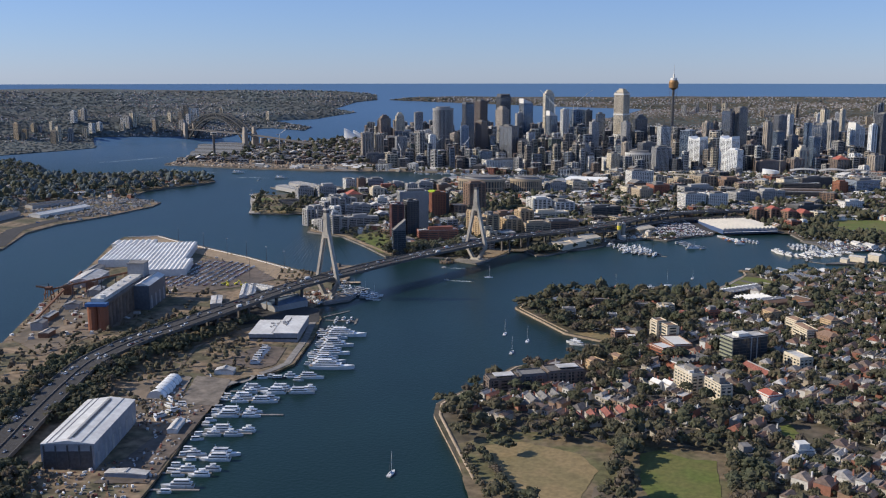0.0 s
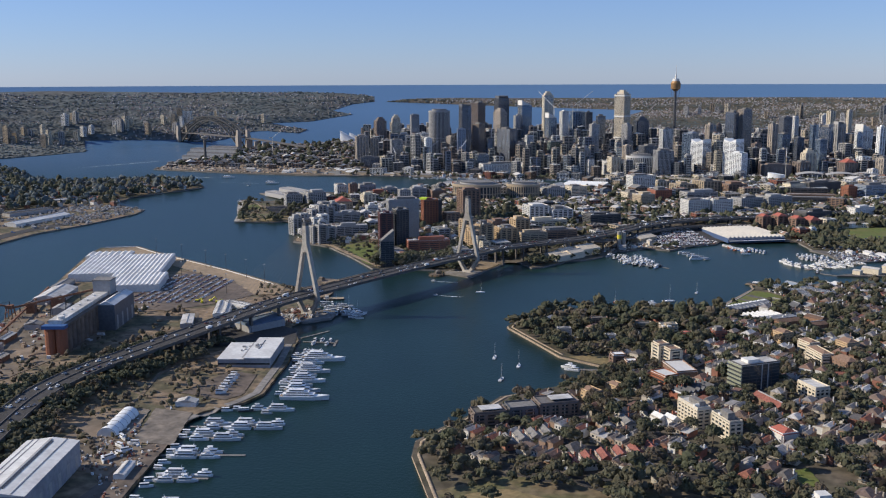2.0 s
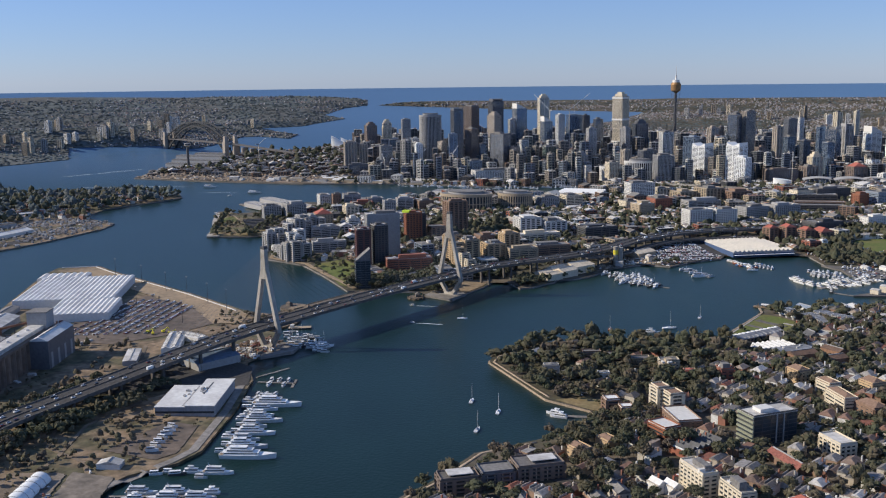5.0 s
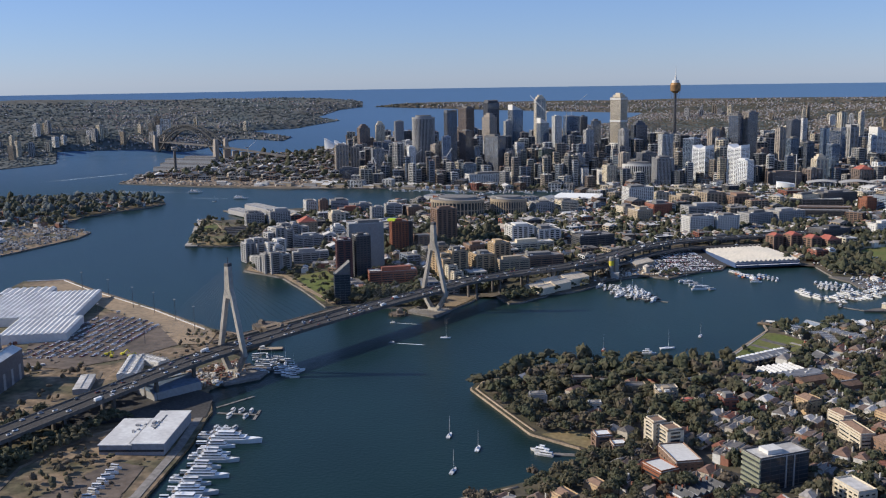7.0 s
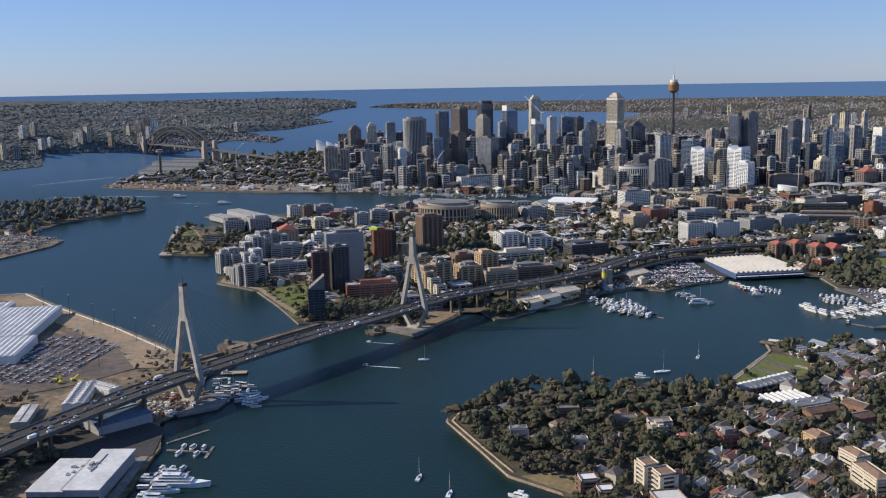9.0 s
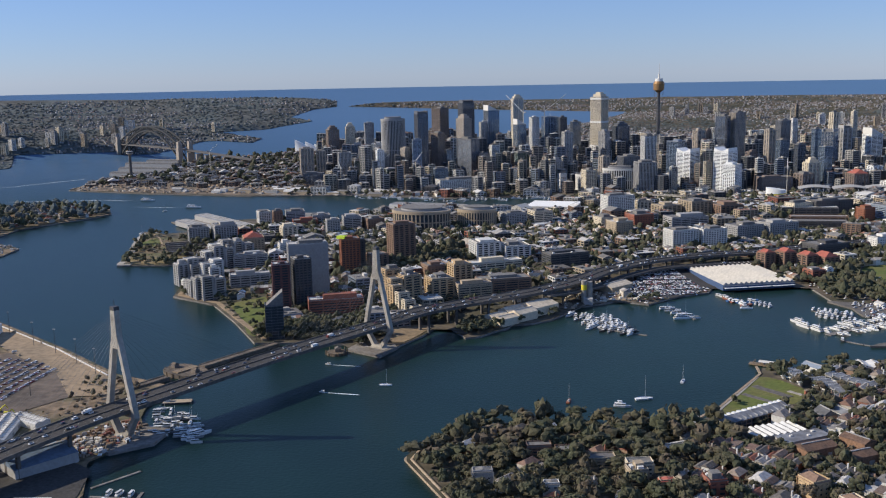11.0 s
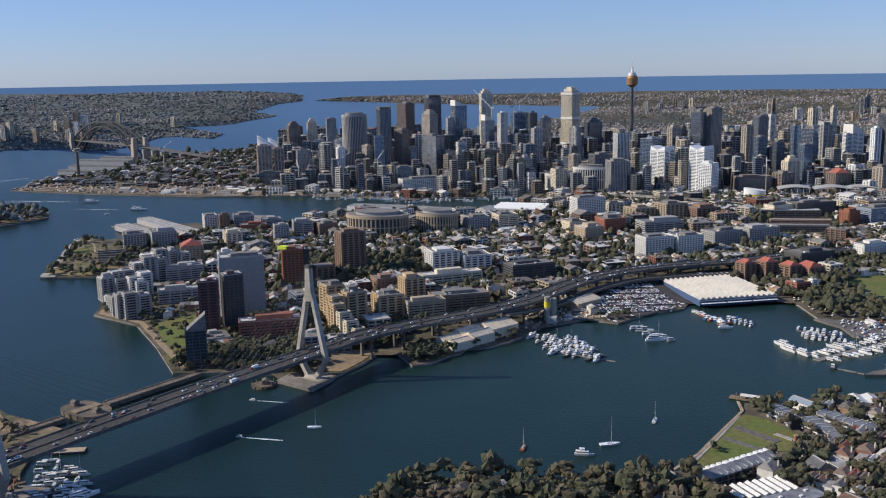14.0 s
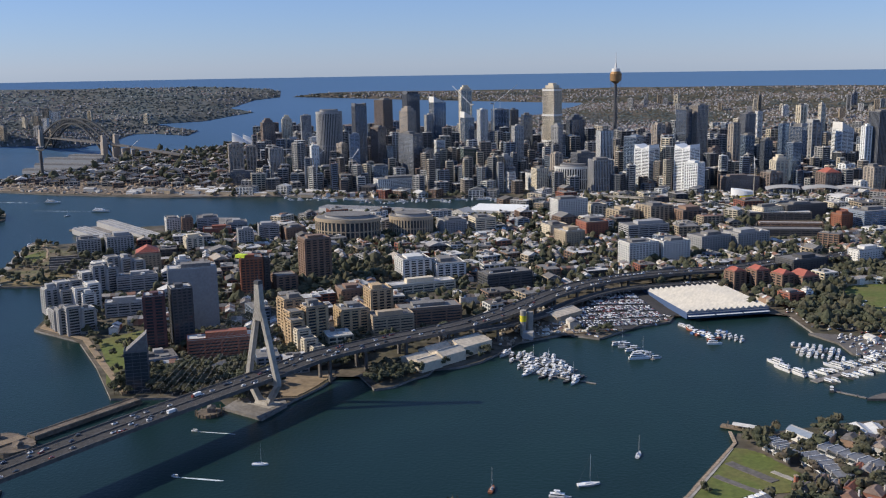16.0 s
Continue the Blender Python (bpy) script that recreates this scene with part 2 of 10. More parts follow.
EAST = [(1600, 250), (560, 240), (514, 268), (451, 278), (438, 336), (430, 363), (342, 321), (325, 345), (316, 299), (280, 272), (249, 226), (215, 237), (174, 200), (162, 164), (149, 135), (132, 116), (113, 108), (111, 93), (102, 82), (90, 57), (76, 48), (57, 75), (42, 98), (35, 78), (31, 47), (23, 22), (17, 2), (10, -29), (-25, -14), (-34, 4), (-81, 0), (-128, -10), (-187, 65), (-250, 137), (-320, 167), (-332, 199), (-396, 380), (-436, 348), (-507, 336), (-538, 415), (-581, 498), (-638, 622), (-630, 634), (-578, 603), (-535, 560), (-560, 700), (-584, 762), (-511, 800), (-467, 793), (-328, 776), (-325, 869)]
EAST += [(-241, 923), (-55, 957), (-9, 1035), (54, 1192), (18, 1205), (-199, 1151), (-446, 1177), (-678, 1137), (-951, 1155), (-1150, 1190), (-1198, 1200), (-1240, 1344), (-1190, 1516), (-1220, 1700), (-1310, 1890), (-1330, 1960), (-1230, 2080), (-1100, 2200), (-1150, 2420), (-1165, 2540), (-1020, 2560), (-950, 2700), (-760, 2900), (-500, 3600), (-250, 4600), (-160, 5700), (-148, 6163), (-600, 6400), (-1517, 7044), (-2302, 7670), (-2917, 8160), (-3050, 9300), (-2500, 9700), (0, 10000), (3000, 9600), (9000, 8000), (9000, 300)]
NORTH = [(-1896, 1375), (-1840, 1560), (-1800, 1750), (-2195, 2284), (-1829, 2429), (-1690, 2300), (-1630, 2318), (-1700, 2700), (-1839, 3132), (-1518, 2933), (-1606, 3223), (-2100, 3776), (-1937, 4007), (-2061, 5023), (-2470, 5622), (-2954, 7327), (-3047, 8191), (-3981, 10775), (-6000, 12500), (-12000, 14500), (-14000, 3000), (-5000, 1200)]
BALMAIN = [(-690, -95), (-755, 40), (-764, 132), (-744, 244), (-735, 383), (-752, 441), (-826, 480), (-866, 517), (-890, 617), (-873, 679), (-846, 759), (-835, 826), (-880, 890), (-945, 912), (-1010, 922), (-1075, 892), (-1120, 838), (-1180, 808), (-1255, 806), (-1362, 885), (-1455, 1000), (-1590, 1076), (-1690, 1111), (-2500, 900), (-2500, -900), (-800, -900), (-700, -400)]
LANDS = [("WEST", WEST, 6.0), ("SOUTH", SOUTH, 13.0), ("EAST", EAST, 16.0), ("NORTH", NORTH, 34.0), ("BALMAIN", BALMAIN, 13.0)]


def inside(outline, x, y):
    x, y = np.asarray(x, float), np.asarray(y, float)
    hit = np.zeros(x.shape, bool)
    for (ax, ay), (bx, by) in zip(outline, outline[1:] + outline[:1]):
        if ay != by:
            hit ^= ((ay > y) != (by > y)) & (x < (bx - ax) * (y - ay) / (by - ay) + ax)
    return hit


def off_shore(outline, x, y):
    """Distance from the edge of a land."""
    x, y = np.asarray(x, float), np.asarray(y, float)
    best = np.full(x.shape, 1e9)
    for (ax, ay), (bx, by) in zip(outline, outline[1:] + outline[:1]):
        dx, dy = bx - ax, by - ay
        k = np.clip(((x - ax) * dx + (y - ay) * dy) / (dx * dx + dy * dy), 0, 1)
        best = np.minimum(best, np.hypot(x - ax - k * dx, y - ay - k * dy))
    return best


def onto_shore(outline, x, y):
    """The nearest points on the edge of a land."""
    best, bx, by = np.full(x.shape, 1e18), x.copy(), y.copy()
    for (ax, ay), (cx, cy) in zip(outline, outline[1:] + outline[:1]):
        dx, dy = cx - ax, cy - ay
        k = np.clip(((x - ax) * dx + (y - ay) * dy) / (dx * dx + dy * dy), 0, 1)
        qx, qy = ax + k * dx, ay + k * dy
        d = (x - qx) ** 2 + (y - qy) ** 2
        better = d < best
        best, bx, by = np.where(better, d, best), np.where(better, qx, bx), np.where(better, qy, by)
    return bx, by


QUAY = 1.9


def rise(outline, height, x, y):
    """Ground height over the map at places inside a land."""
    d = off_shore(outline, x, y)
    k = 1 - np.exp(-np.maximum(d - 14, 0) / 170.0)
    D = np.hypot(np.asarray(x) - HUB[0], np.asarray(y) - HUB[1])
    roll = 0.75 + 0.25 * np.sin(np.asarray(x) / 210.0 + 1.3) * np.cos(np.asarray(y) / 260.0)
    far = np.clip((D - 3500) / 5000, 0, 1) * (0.5 + 0.5 * np.sin(np.asarray(x) / 900.0 + np.asarray(y) / 1500.0)) * 18
    return QUAY + 0.08 + k * (height * roll + far)


# a raster of the near country for quick look-up: ground height, which land, distance to the shore
RX0, RY0, RSTEP = -2600.0, -1200.0, 8.0
rgx, rgy = np.meshgrid(np.arange(RX0, 2400, RSTEP), np.arange(RY0, 3000, RSTEP))
R_Z, R_LAND, R_SHORE = np.zeros(rgx.shape), np.full(rgx.shape, -1), np.zeros(rgx.shape)
for land_index, (_, outline, height) in enumerate(LANDS):
    within = inside(outline, rgx, rgy)
    R_LAND[within] = land_index
    R_SHORE[within] = off_shore(outline, rgx[within], rgy[within])
    R_Z[within] = rise(outline, height, rgx[within], rgy[within])


def raster(x, y):
    i, j = int((y - RY0) / RSTEP + 0.5), int((x - RX0) / RSTEP + 0.5)
    return (i, j) if 0 <= i < R_Z.shape[0] and 0 <= j < R_Z.shape[1] else None


def ground(x, y):
    c = raster(x, y)
    if c:
        return float(R_Z[c])
    for _, outline, height in LANDS:
        if bool(inside(outline, x, y)):
            return float(rise(outline, height, x, y))
    return 0.0


def shore(land, x, y):
    """Distance to the edge of a land by its place in LANDS; below nought off it."""
    c = raster(x, y)
    return float(R_SHORE[c]) if c and R_LAND[c] == land else -1.0


class Spots:
    """Round spots already taken, for quick checks of clearance."""

    def __init__(self, spots=()):
        self.a, self.n = np.zeros((64, 3)), 0
        for q in spots:
            self.add(*q)

    def add(self, x, y, r):
        if self.n == len(self.a):
            self.a = np.concatenate([self.a, np.zeros_like(self.a)])
        self.a[self.n] = x, y, r
        self.n += 1

    def free(self, x, y, r, mine=1.0, theirs=1.0):
        a = self.a[:self.n]
        return not bool(np.any((a[:, 0] - x) ** 2 + (a[:, 1] - y) ** 2 < (mine * r + theirs * a[:, 2]) ** 2))

    def rows(self):
        return [tuple(q) for q in self.a[:self.n].tolist()]


# water: one sheet to the horizon
bm_az = np.linspace(-math.pi, math.pi, 361)
bm_D = np.concatenate([[1.0], np.linspace(300, FLAT, 18), np.geomspace(FLAT * 1.03, 29500, 26)])
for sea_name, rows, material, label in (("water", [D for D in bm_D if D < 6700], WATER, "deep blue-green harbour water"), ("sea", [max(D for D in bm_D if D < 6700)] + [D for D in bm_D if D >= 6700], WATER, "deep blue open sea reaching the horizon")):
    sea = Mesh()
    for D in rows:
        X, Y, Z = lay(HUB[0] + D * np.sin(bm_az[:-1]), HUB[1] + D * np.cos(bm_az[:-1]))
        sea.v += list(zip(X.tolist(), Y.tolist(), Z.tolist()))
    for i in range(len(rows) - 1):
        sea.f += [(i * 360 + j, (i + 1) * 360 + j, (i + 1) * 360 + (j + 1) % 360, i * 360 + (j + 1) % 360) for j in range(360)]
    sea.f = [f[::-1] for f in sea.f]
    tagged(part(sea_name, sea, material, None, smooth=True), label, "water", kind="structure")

for (land_name, outline, height), label in zip(LANDS, ("flat industrial harbour ground with quay edge", "low built-up headland with stone sea wall", "built-up peninsula and city ground with sea walls", "wooded suburban far shore", "wooded peninsula with wharf edge")):
    sheet("ground", outline, QUAY, {"NORTH": HAZEGROUND, "BALMAIN": PAVE, "WEST": SCRUB, "SOUTH": STONE}.get(land_name, PAVE), label, "ground", skirt=3.0)

m = Mesh()
m.prism([(238, -1000), (242, -890), (420, -700), (1590, -300), (1590, -2190), (266, -2190)][::-1], QUAY - 2, QUAY + 0.3)
tagged(part("ground", m, GROUND, None), "worn built-up ground of the inner suburb", "ground", kind="structure")

# gentle relief over the lands
az = np.radians(np.arange(-75, 62, 0.45))
dist = np.concatenate([np.geomspace(60, 9000, 330), np.geomspace(9200, 14000, 14)])
AZ, DD = np.meshgrid(az, dist)
PX, PY = HUB[0] + DD * np.sin(AZ), HUB[1] + DD * np.cos(AZ)
for land_name, outline, height in LANDS:
    ok = inside(outline, PX, PY)
    near = ok.copy()
    near[1:, :] |= ok[:-1, :]
    near[:-1, :] |= ok[1:, :]
    near[:, 1:] |= ok[:, :-1]
    near[:, :-1] |= ok[:, 1:]
    near[1:, 1:] |= ok[:-1, :-1]
    near[:-1, :-1] |= ok[1:, 1:]
    near[1:, :-1] |= ok[:-1, 1:]
    near[:-1, 1:] |= ok[1:, :-1]
    edge = near & ~ok
    QX, QY = PX.copy(), PY.copy()
    QX[edge], QY[edge] = onto_shore(outline, PX[edge], PY[edge])
    zz = rise(outline, height, QX, QY)
    X, Y, Z = lay(QX, QY, zz)
    ok = near
    idx = np.cumsum(ok.ravel()).reshape(ok.shape) - 1
    full = ok[:-1, :-1] & ok[1:, :-1] & ok[:-1, 1:] & ok[1:, 1:]
    i, j = np.nonzero(full)
    # leave out cells that fold over themselves at the shore
    cx, cy = QX[i + 1, j + 1] - QX[i, j], QY[i + 1, j + 1] - QY[i, j]
    ex, ey = QX[i + 1, j] - QX[i, j + 1], QY[i + 1, j] - QY[i, j + 1]
    turn = cx * ey - cy * ex
    flat_ok = turn * np.sign(np.median(turn)) > 1e-3
    i, j = i[flat_ok], j[flat_ok]
    hill = Mesh()
    hill.v = list(zip(X[ok].tolist(), Y[ok].tolist(), Z[ok].tolist()))
    hill.f = list(zip(idx[i, j].tolist(), idx[i, j + 1].tolist(), idx[i + 1, j + 1].tolist(), idx[i + 1, j].tolist()))
    tagged(part("ground", hill, {"NORTH": HAZEGROUND, "WEST": SCRUB, "BALMAIN": SCRUB}.get(land_name, GROUND), None, smooth=True), "gently rising ground of streets, yards and gardens", "ground", kind="structure")


# ---- building surfaces ----
CREAM = mat("cream_render", (0.62, 0.54, 0.41), 0.8, 0, 0.1, 0.4, 0.05)
OCHRE = mat("ochre_render", (0.5, 0.36, 0.215), 0.85, 0, 0.15, 0.5, 0.05)
TAN = mat("tan_brick", (0.40, 0.32, 0.225), 0.85, 0, 0.15, 0.6, 0.05)
BROWN = mat("brown_brick", (0.24, 0.155, 0.11), 0.85, 0, 0.18, 0.6, 0.05)
REDBRICK = mat("red_brick", (0.3, 0.11, 0.07), 0.85, 0, 0.2, 0.6, 0.05)
GREY = mat("grey_panels", (0.36, 0.35, 0.34), 0.7, 0, 0.1, 0.4, 0.04)
PALE = mat("pale_panels", (0.66, 0.64, 0.6), 0.6, 0, 0.08, 0.4, 0.04)
BLUEGREY = mat("blue_grey_panels", (0.25, 0.29, 0.35), 0.5, 0.1, 0.1, 0.4, 0.04)
DARK = mat("charcoal_panels", (0.085, 0.083, 0.085), 0.6, 0.1, 0.15, 0.4, 0.04)
DARKRED = mat("dark_red_panels", (0.13, 0.06, 0.055), 0.7, 0, 0.2)
OLIVE = mat("olive_panels", (0.27, 0.28, 0.2), 0.7, 0, 0.1)
ORANGE = mat("orange_cladding", (0.26, 0.098, 0.052), 0.7, 0, 0.1)
YELLOW = mat("yellow_paint", (0.7, 0.6, 0.05), 0.6, 0, 0.08)
LIME = mat("lime_netting", (0.55, 0.7, 0.05), 0.8, 0, 0.1)
BLUE = mat("blue_paint", (0.05, 0.12, 0.28), 0.6, 0, 0.1)
RUST = mat("rusty_steel", (0.24, 0.12, 0.07), 0.85, 0.1, 0.3, 0.5, 0.1)
GLASS = mat("dark_window_glass", (0.035, 0.045, 0.055), 0.12, 0, 0.25, 0.2, 0.05, spec=0.6, island=0.2)
BLUEGLASS = mat("blue_window_glass", (0.15, 0.22, 0.33), 0.14, 0.75, 0.25, 0.2, 0.05, spec=0.7, island=0.2)
CITYGLASS = mat("coated_curtain_glass", (0.20, 0.235, 0.29), 0.15, 0.75, 0.3, 0.2, 0.05, spec=0.6, island=0.3)
DARKCITY = mat("dark_grey_panels", (0.125, 0.13, 0.145), 0.5, 0.1, 0.15, 0.4, 0.04)
GREENGLASS = mat("green_window_glass", (0.03, 0.06, 0.055), 0.1, 0, 0.25, 0.2, 0.05, spec=0.6)
ROOFGREY = mat("grey_roofing", (0.2, 0.19, 0.18), 0.9, 0, 0.25, 0.5, 0.06)
ROOFWHITE = mat("white_roofing", (0.56, 0.54, 0.51), 0.65, 0, 0.2, 0.25, 0.06, second=(0.42, 0.40, 0.37))
ROOFRED = mat("red_roof_tiles", (0.40, 0.12, 0.085), 0.85, 0, 0.2, 0.8, 0.1)
TILES = palette_mat("mixed_roofs", [(0.23, 0.092, 0.062), (0.16, 0.15, 0.145), (0.19, 0.11, 0.08), (0.28, 0.26, 0.245), (0.14, 0.10, 0.085), (0.31, 0.29, 0.275), (0.18, 0.13, 0.105), (0.22, 0.2, 0.19), (0.13, 0.115, 0.105), (0.26, 0.21, 0.175), (0.15, 0.105, 0.085), (0.2, 0.125, 0.095), (0.46, 0.44, 0.42)], 0.85, 0.3)
WALLS = palette_mat("mixed_house_walls", [(0.5, 0.45, 0.38), (0.3, 0.2, 0.14), (0.6, 0.58, 0.54), (0.28, 0.13, 0.09), (0.42, 0.36, 0.28), (0.66, 0.65, 0.62)], 0.85)
MIXROOF = palette_mat("mixed_flat_roofs", [(0.15, 0.14, 0.135), (0.24, 0.23, 0.215), (0.34, 0.32, 0.3), (0.12, 0.11, 0.10), (0.56, 0.54, 0.51), (0.25, 0.15, 0.11), (0.38, 0.33, 0.27), (0.2, 0.19, 0.18), (0.48, 0.46, 0.42)], 0.9, 0.25)
LEAF = mat("dark_foliage", (0.086, 0.092, 0.056), 0.85, 0, 0.3, 0.9, 0.05, bump=0.15, island=0.1, second=(0.102, 0.095, 0.061), spec=0.2)
LEAFWARM = mat("olive_foliage", (0.114, 0.105, 0.064), 0.85, 0, 0.3, 0.9, 0.05, bump=0.15, island=0.12, second=(0.13, 0.105, 0.078), spec=0.2)


def leafy(m, share=0.2):
    """Lets part of the light through, as thin leaves do."""
    n, link = m.node_tree.nodes, m.node_tree.links.new
    b = n["Principled BSDF"]
    thin, blend = n.new("ShaderNodeBsdfTranslucent"), n.new("ShaderNodeMixShader")
    link(b.inputs["Base Color"].links[0].from_socket, thin.inputs["Color"])
    blend.inputs["Fac"].default_value = share
    link(b.outputs[0], blend.inputs[1])
    link(thin.outputs[0], blend.inputs[2])
    link(blend.outputs[0], n["Material Output"].inputs["Surface"])


leafy(LEAF)
leafy(LEAFWARM)
# foliage paled and blued in its base colour to imitate haze
HAZELEAF = mat("hazed_far_foliage", (0.114, 0.134, 0.131), 0.9, 0, 0.25, 0.05, 0.006, island=0.2, second=(0.108, 0.116, 0.112), spec=0.1)
# far walls and roofs: tones drawn close together to imitate haze
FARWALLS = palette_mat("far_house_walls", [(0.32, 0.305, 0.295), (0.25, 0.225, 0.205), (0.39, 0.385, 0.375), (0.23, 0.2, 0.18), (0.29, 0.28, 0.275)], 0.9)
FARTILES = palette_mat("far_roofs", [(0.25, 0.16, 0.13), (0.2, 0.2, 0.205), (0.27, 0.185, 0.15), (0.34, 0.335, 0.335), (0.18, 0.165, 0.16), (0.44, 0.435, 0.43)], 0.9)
CITYTILES = palette_mat("inner_city_roofs", [(0.2, 0.19, 0.19), (0.3, 0.28, 0.26), (0.16, 0.13, 0.115), (0.44, 0.42, 0.4), (0.25, 0.14, 0.10), (0.13, 0.125, 0.12), (0.56, 0.55, 0.53), (0.22, 0.18, 0.15), (0.35, 0.32, 0.29)], 0.85)
CITYTAN = mat("stone_grey_panels", (0.37, 0.315, 0.26), 0.8, 0, 0.12, 0.4, 0.04)
CITYBROWN = mat("grey_brown_panels", (0.20, 0.155, 0.13), 0.75, 0, 0.12, 0.4, 0.04)
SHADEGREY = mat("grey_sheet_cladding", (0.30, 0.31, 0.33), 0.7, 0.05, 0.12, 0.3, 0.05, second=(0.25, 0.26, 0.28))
ROOFDARK = mat("dark_wharf_roof", (0.105, 0.105, 0.11), 0.8, 0, 0.3, 0.2, 0.05)
PARTY = mat("weathered_party_wall", (0.4, 0.36, 0.31), 0.85, 0, 0.3, 0.6, 0.05, second=(0.27, 0.23, 0.19))
BARK = mat("bark", (0.12, 0.09, 0.065), 0.9, 0, 0.3)
CARS = palette_mat("car_paint", [(0.75, 0.75, 0.75), (0.05, 0.05, 0.06), (0.45, 0.45, 0.47), (0.8, 0.79, 0.77), (0.2, 0.05, 0.045), (0.09, 0.1, 0.14), (0.72, 0.72, 0.72), (0.1, 0.1, 0.1), (0.3, 0.3, 0.31)], 0.3)
HULL = palette_mat("white_gelcoat", [(0.76, 0.76, 0.75), (0.66, 0.65, 0.63), (0.8, 0.8, 0.79), (0.56, 0.56, 0.56)], 0.3, 0.06)
DECKWOOD = mat("timber_deck", (0.24, 0.18, 0.12), 0.85, 0, 0.2, 0.8, 0.1)


# ---- the cable-stayed bridge ----
TOWER_W, TOWER_E = Vector((-112, -267, 0)), Vector((0, 0, 0))
ALONG = (TOWER_E - TOWER_W).normalized()
ACROSS = Vector((ALONG.y, -ALONG.x, 0))
bridge = thing("cable_stayed_bridge", "concrete cable-stayed road bridge with two tall A-shaped towers", "bridge")
DECK = [(-60, -1010, 9), (-100, -900, 9), (-144, -768, 9.5), (-158, -728, 10), (-181, -660, 10.5), (-200, -590, 11.5), (-197, -533, 14), (-184, -486, 16), (-168, -435, 18.5), (-150, -375, 21.5), (-132, -320, 24), (-112, -267, 25), (-56, -133.5, 26.5), (0, 0, 25), (24, 57, 24.5), (50, 98, 23), (73, 128, 22.3), (116, 173, 22), (150, 222, 22), (172, 272, 21), (195, 330, 20), (234, 390, 20), (295, 445, 19.5), (393, 497, 19), (482, 570, 18), (591, 631, 17), (900, 750, 16)]


def smooth_line(points, step=8.0):
    """Points along a soft curve through the given ones."""
    P = [Vector(p) for p in points]
    out = []
    for i in range(len(P) - 1):
        p0, p1, p2, p3 = P[max(i - 1, 0)], P[i], P[i + 1], P[min(i + 2, len(P) - 1)]
        n = max(1, int((p2 - p1).length / step))
        for k in range(n):
            t = k / n
            out.append(0.5 * (2 * p1 + (p2 - p0) * t + (2 * p0 - 5 * p1 + 4 * p2 - p3) * t * t + (3 * p1 - p0 - 3 * p2 + p3) * t ** 3))
    out.append(P[-1])
    return out


def ribbon(line, left, right, top, thick, mesh=None):
    """A strip following a line, between two offsets to its side, with thickness."""
    mesh = mesh or Mesh()
    rows = []
    for i, p in enumerate(line):
        a = (line[min(i + 1, len(line) - 1)] - line[max(i - 1, 0)])
        side = Vector((a.y, -a.x, 0)).normalized()
        l, r = p + side * left, p + side * right
        rows.append([(l.x, l.y, p.z + top), (r.x, r.y, p.z + top), (r.x, r.y, p.z + top - thick), (l.x, l.y, p.z + top - thick)])
    flat = [q for row in rows for q in row]
    faces = []
    for i in range(len(rows) - 1):
        a, b = 4 * i, 4 * i + 4
        faces += [(a + k, a + (k + 1) % 4, b + (k + 1) % 4, b + k) for k in range(4)]
    n = len(flat)
    mesh.add(flat, [f[::-1] for f in faces] + [(0, 1, 2, 3), (n - 1, n - 2, n - 3, n - 4)])
    return mesh


deck_line = smooth_line(DECK)
HALF = 12.5
part("deck", ribbon(deck_line, -HALF, HALF, 0, 2.0), DARKCON, bridge)
part("road_surface", ribbon(deck_line, -HALF + 1.2, HALF - 1.2, 0.06, 0.05), ASPHALT, bridge, "dark asphalt carriageway with eight lanes")
for side in (-1, 1):
    part("edge_barrier", ribbon(deck_line, side * HALF - 0.25, side * HALF + 0.25, 1.1, 1.1), DARKCON, bridge)
part("median_barrier", ribbon(deck_line, -0.3, 0.3, 0.9, 0.85), DARKCON, bridge)
for k in (-3, -2, -1, 1, 2, 3):
    dash = Mesh()
    for i in range(6, len(deck_line) - 2):
        if i % 2:
            a, b = deck_line[i], deck_line[i] + (deck_line[i + 1] - deck_line[i]) * 0.35
            s = Vector(((b - a).y, -(b - a).x, 0)).normalized() * (k * 3.0)
            dash.beam(a + s + Vector((0, 0, 0.1)), b + s + Vector((0, 0, 0.1)), 0.12, 0.06)
    tagged(part("lane_marking", dash, PAVE, bridge), kind="stuff")


def leg(mesh, sections):
    """A tapering rectangular member through sections (along, across, z, size along, size across) in the tower's own axes."""
    ring = []
    for a, c, z, wa, wc in sections:
        for sa, sc in ((-1, -1), (1, -1), (1, 1), (-1, 1)):
            p = ALONG * (a + sa * wa / 2) + ACROSS * (c + sc * wc / 2)
            ring.append((p.x, p.y, z))
    faces = []
    for i in range(len(sections) - 1):
        faces += [(4 * i + k, 4 * i + (k + 1) % 4, 4 * i + 4 + (k + 1) % 4, 4 * i + 4 + k) for k in range(4)]
    n = len(ring)
    mesh.add(ring, [f[::-1] for f in faces] + [(0, 1, 2, 3), (n - 1, n - 2, n - 3, n - 4)])


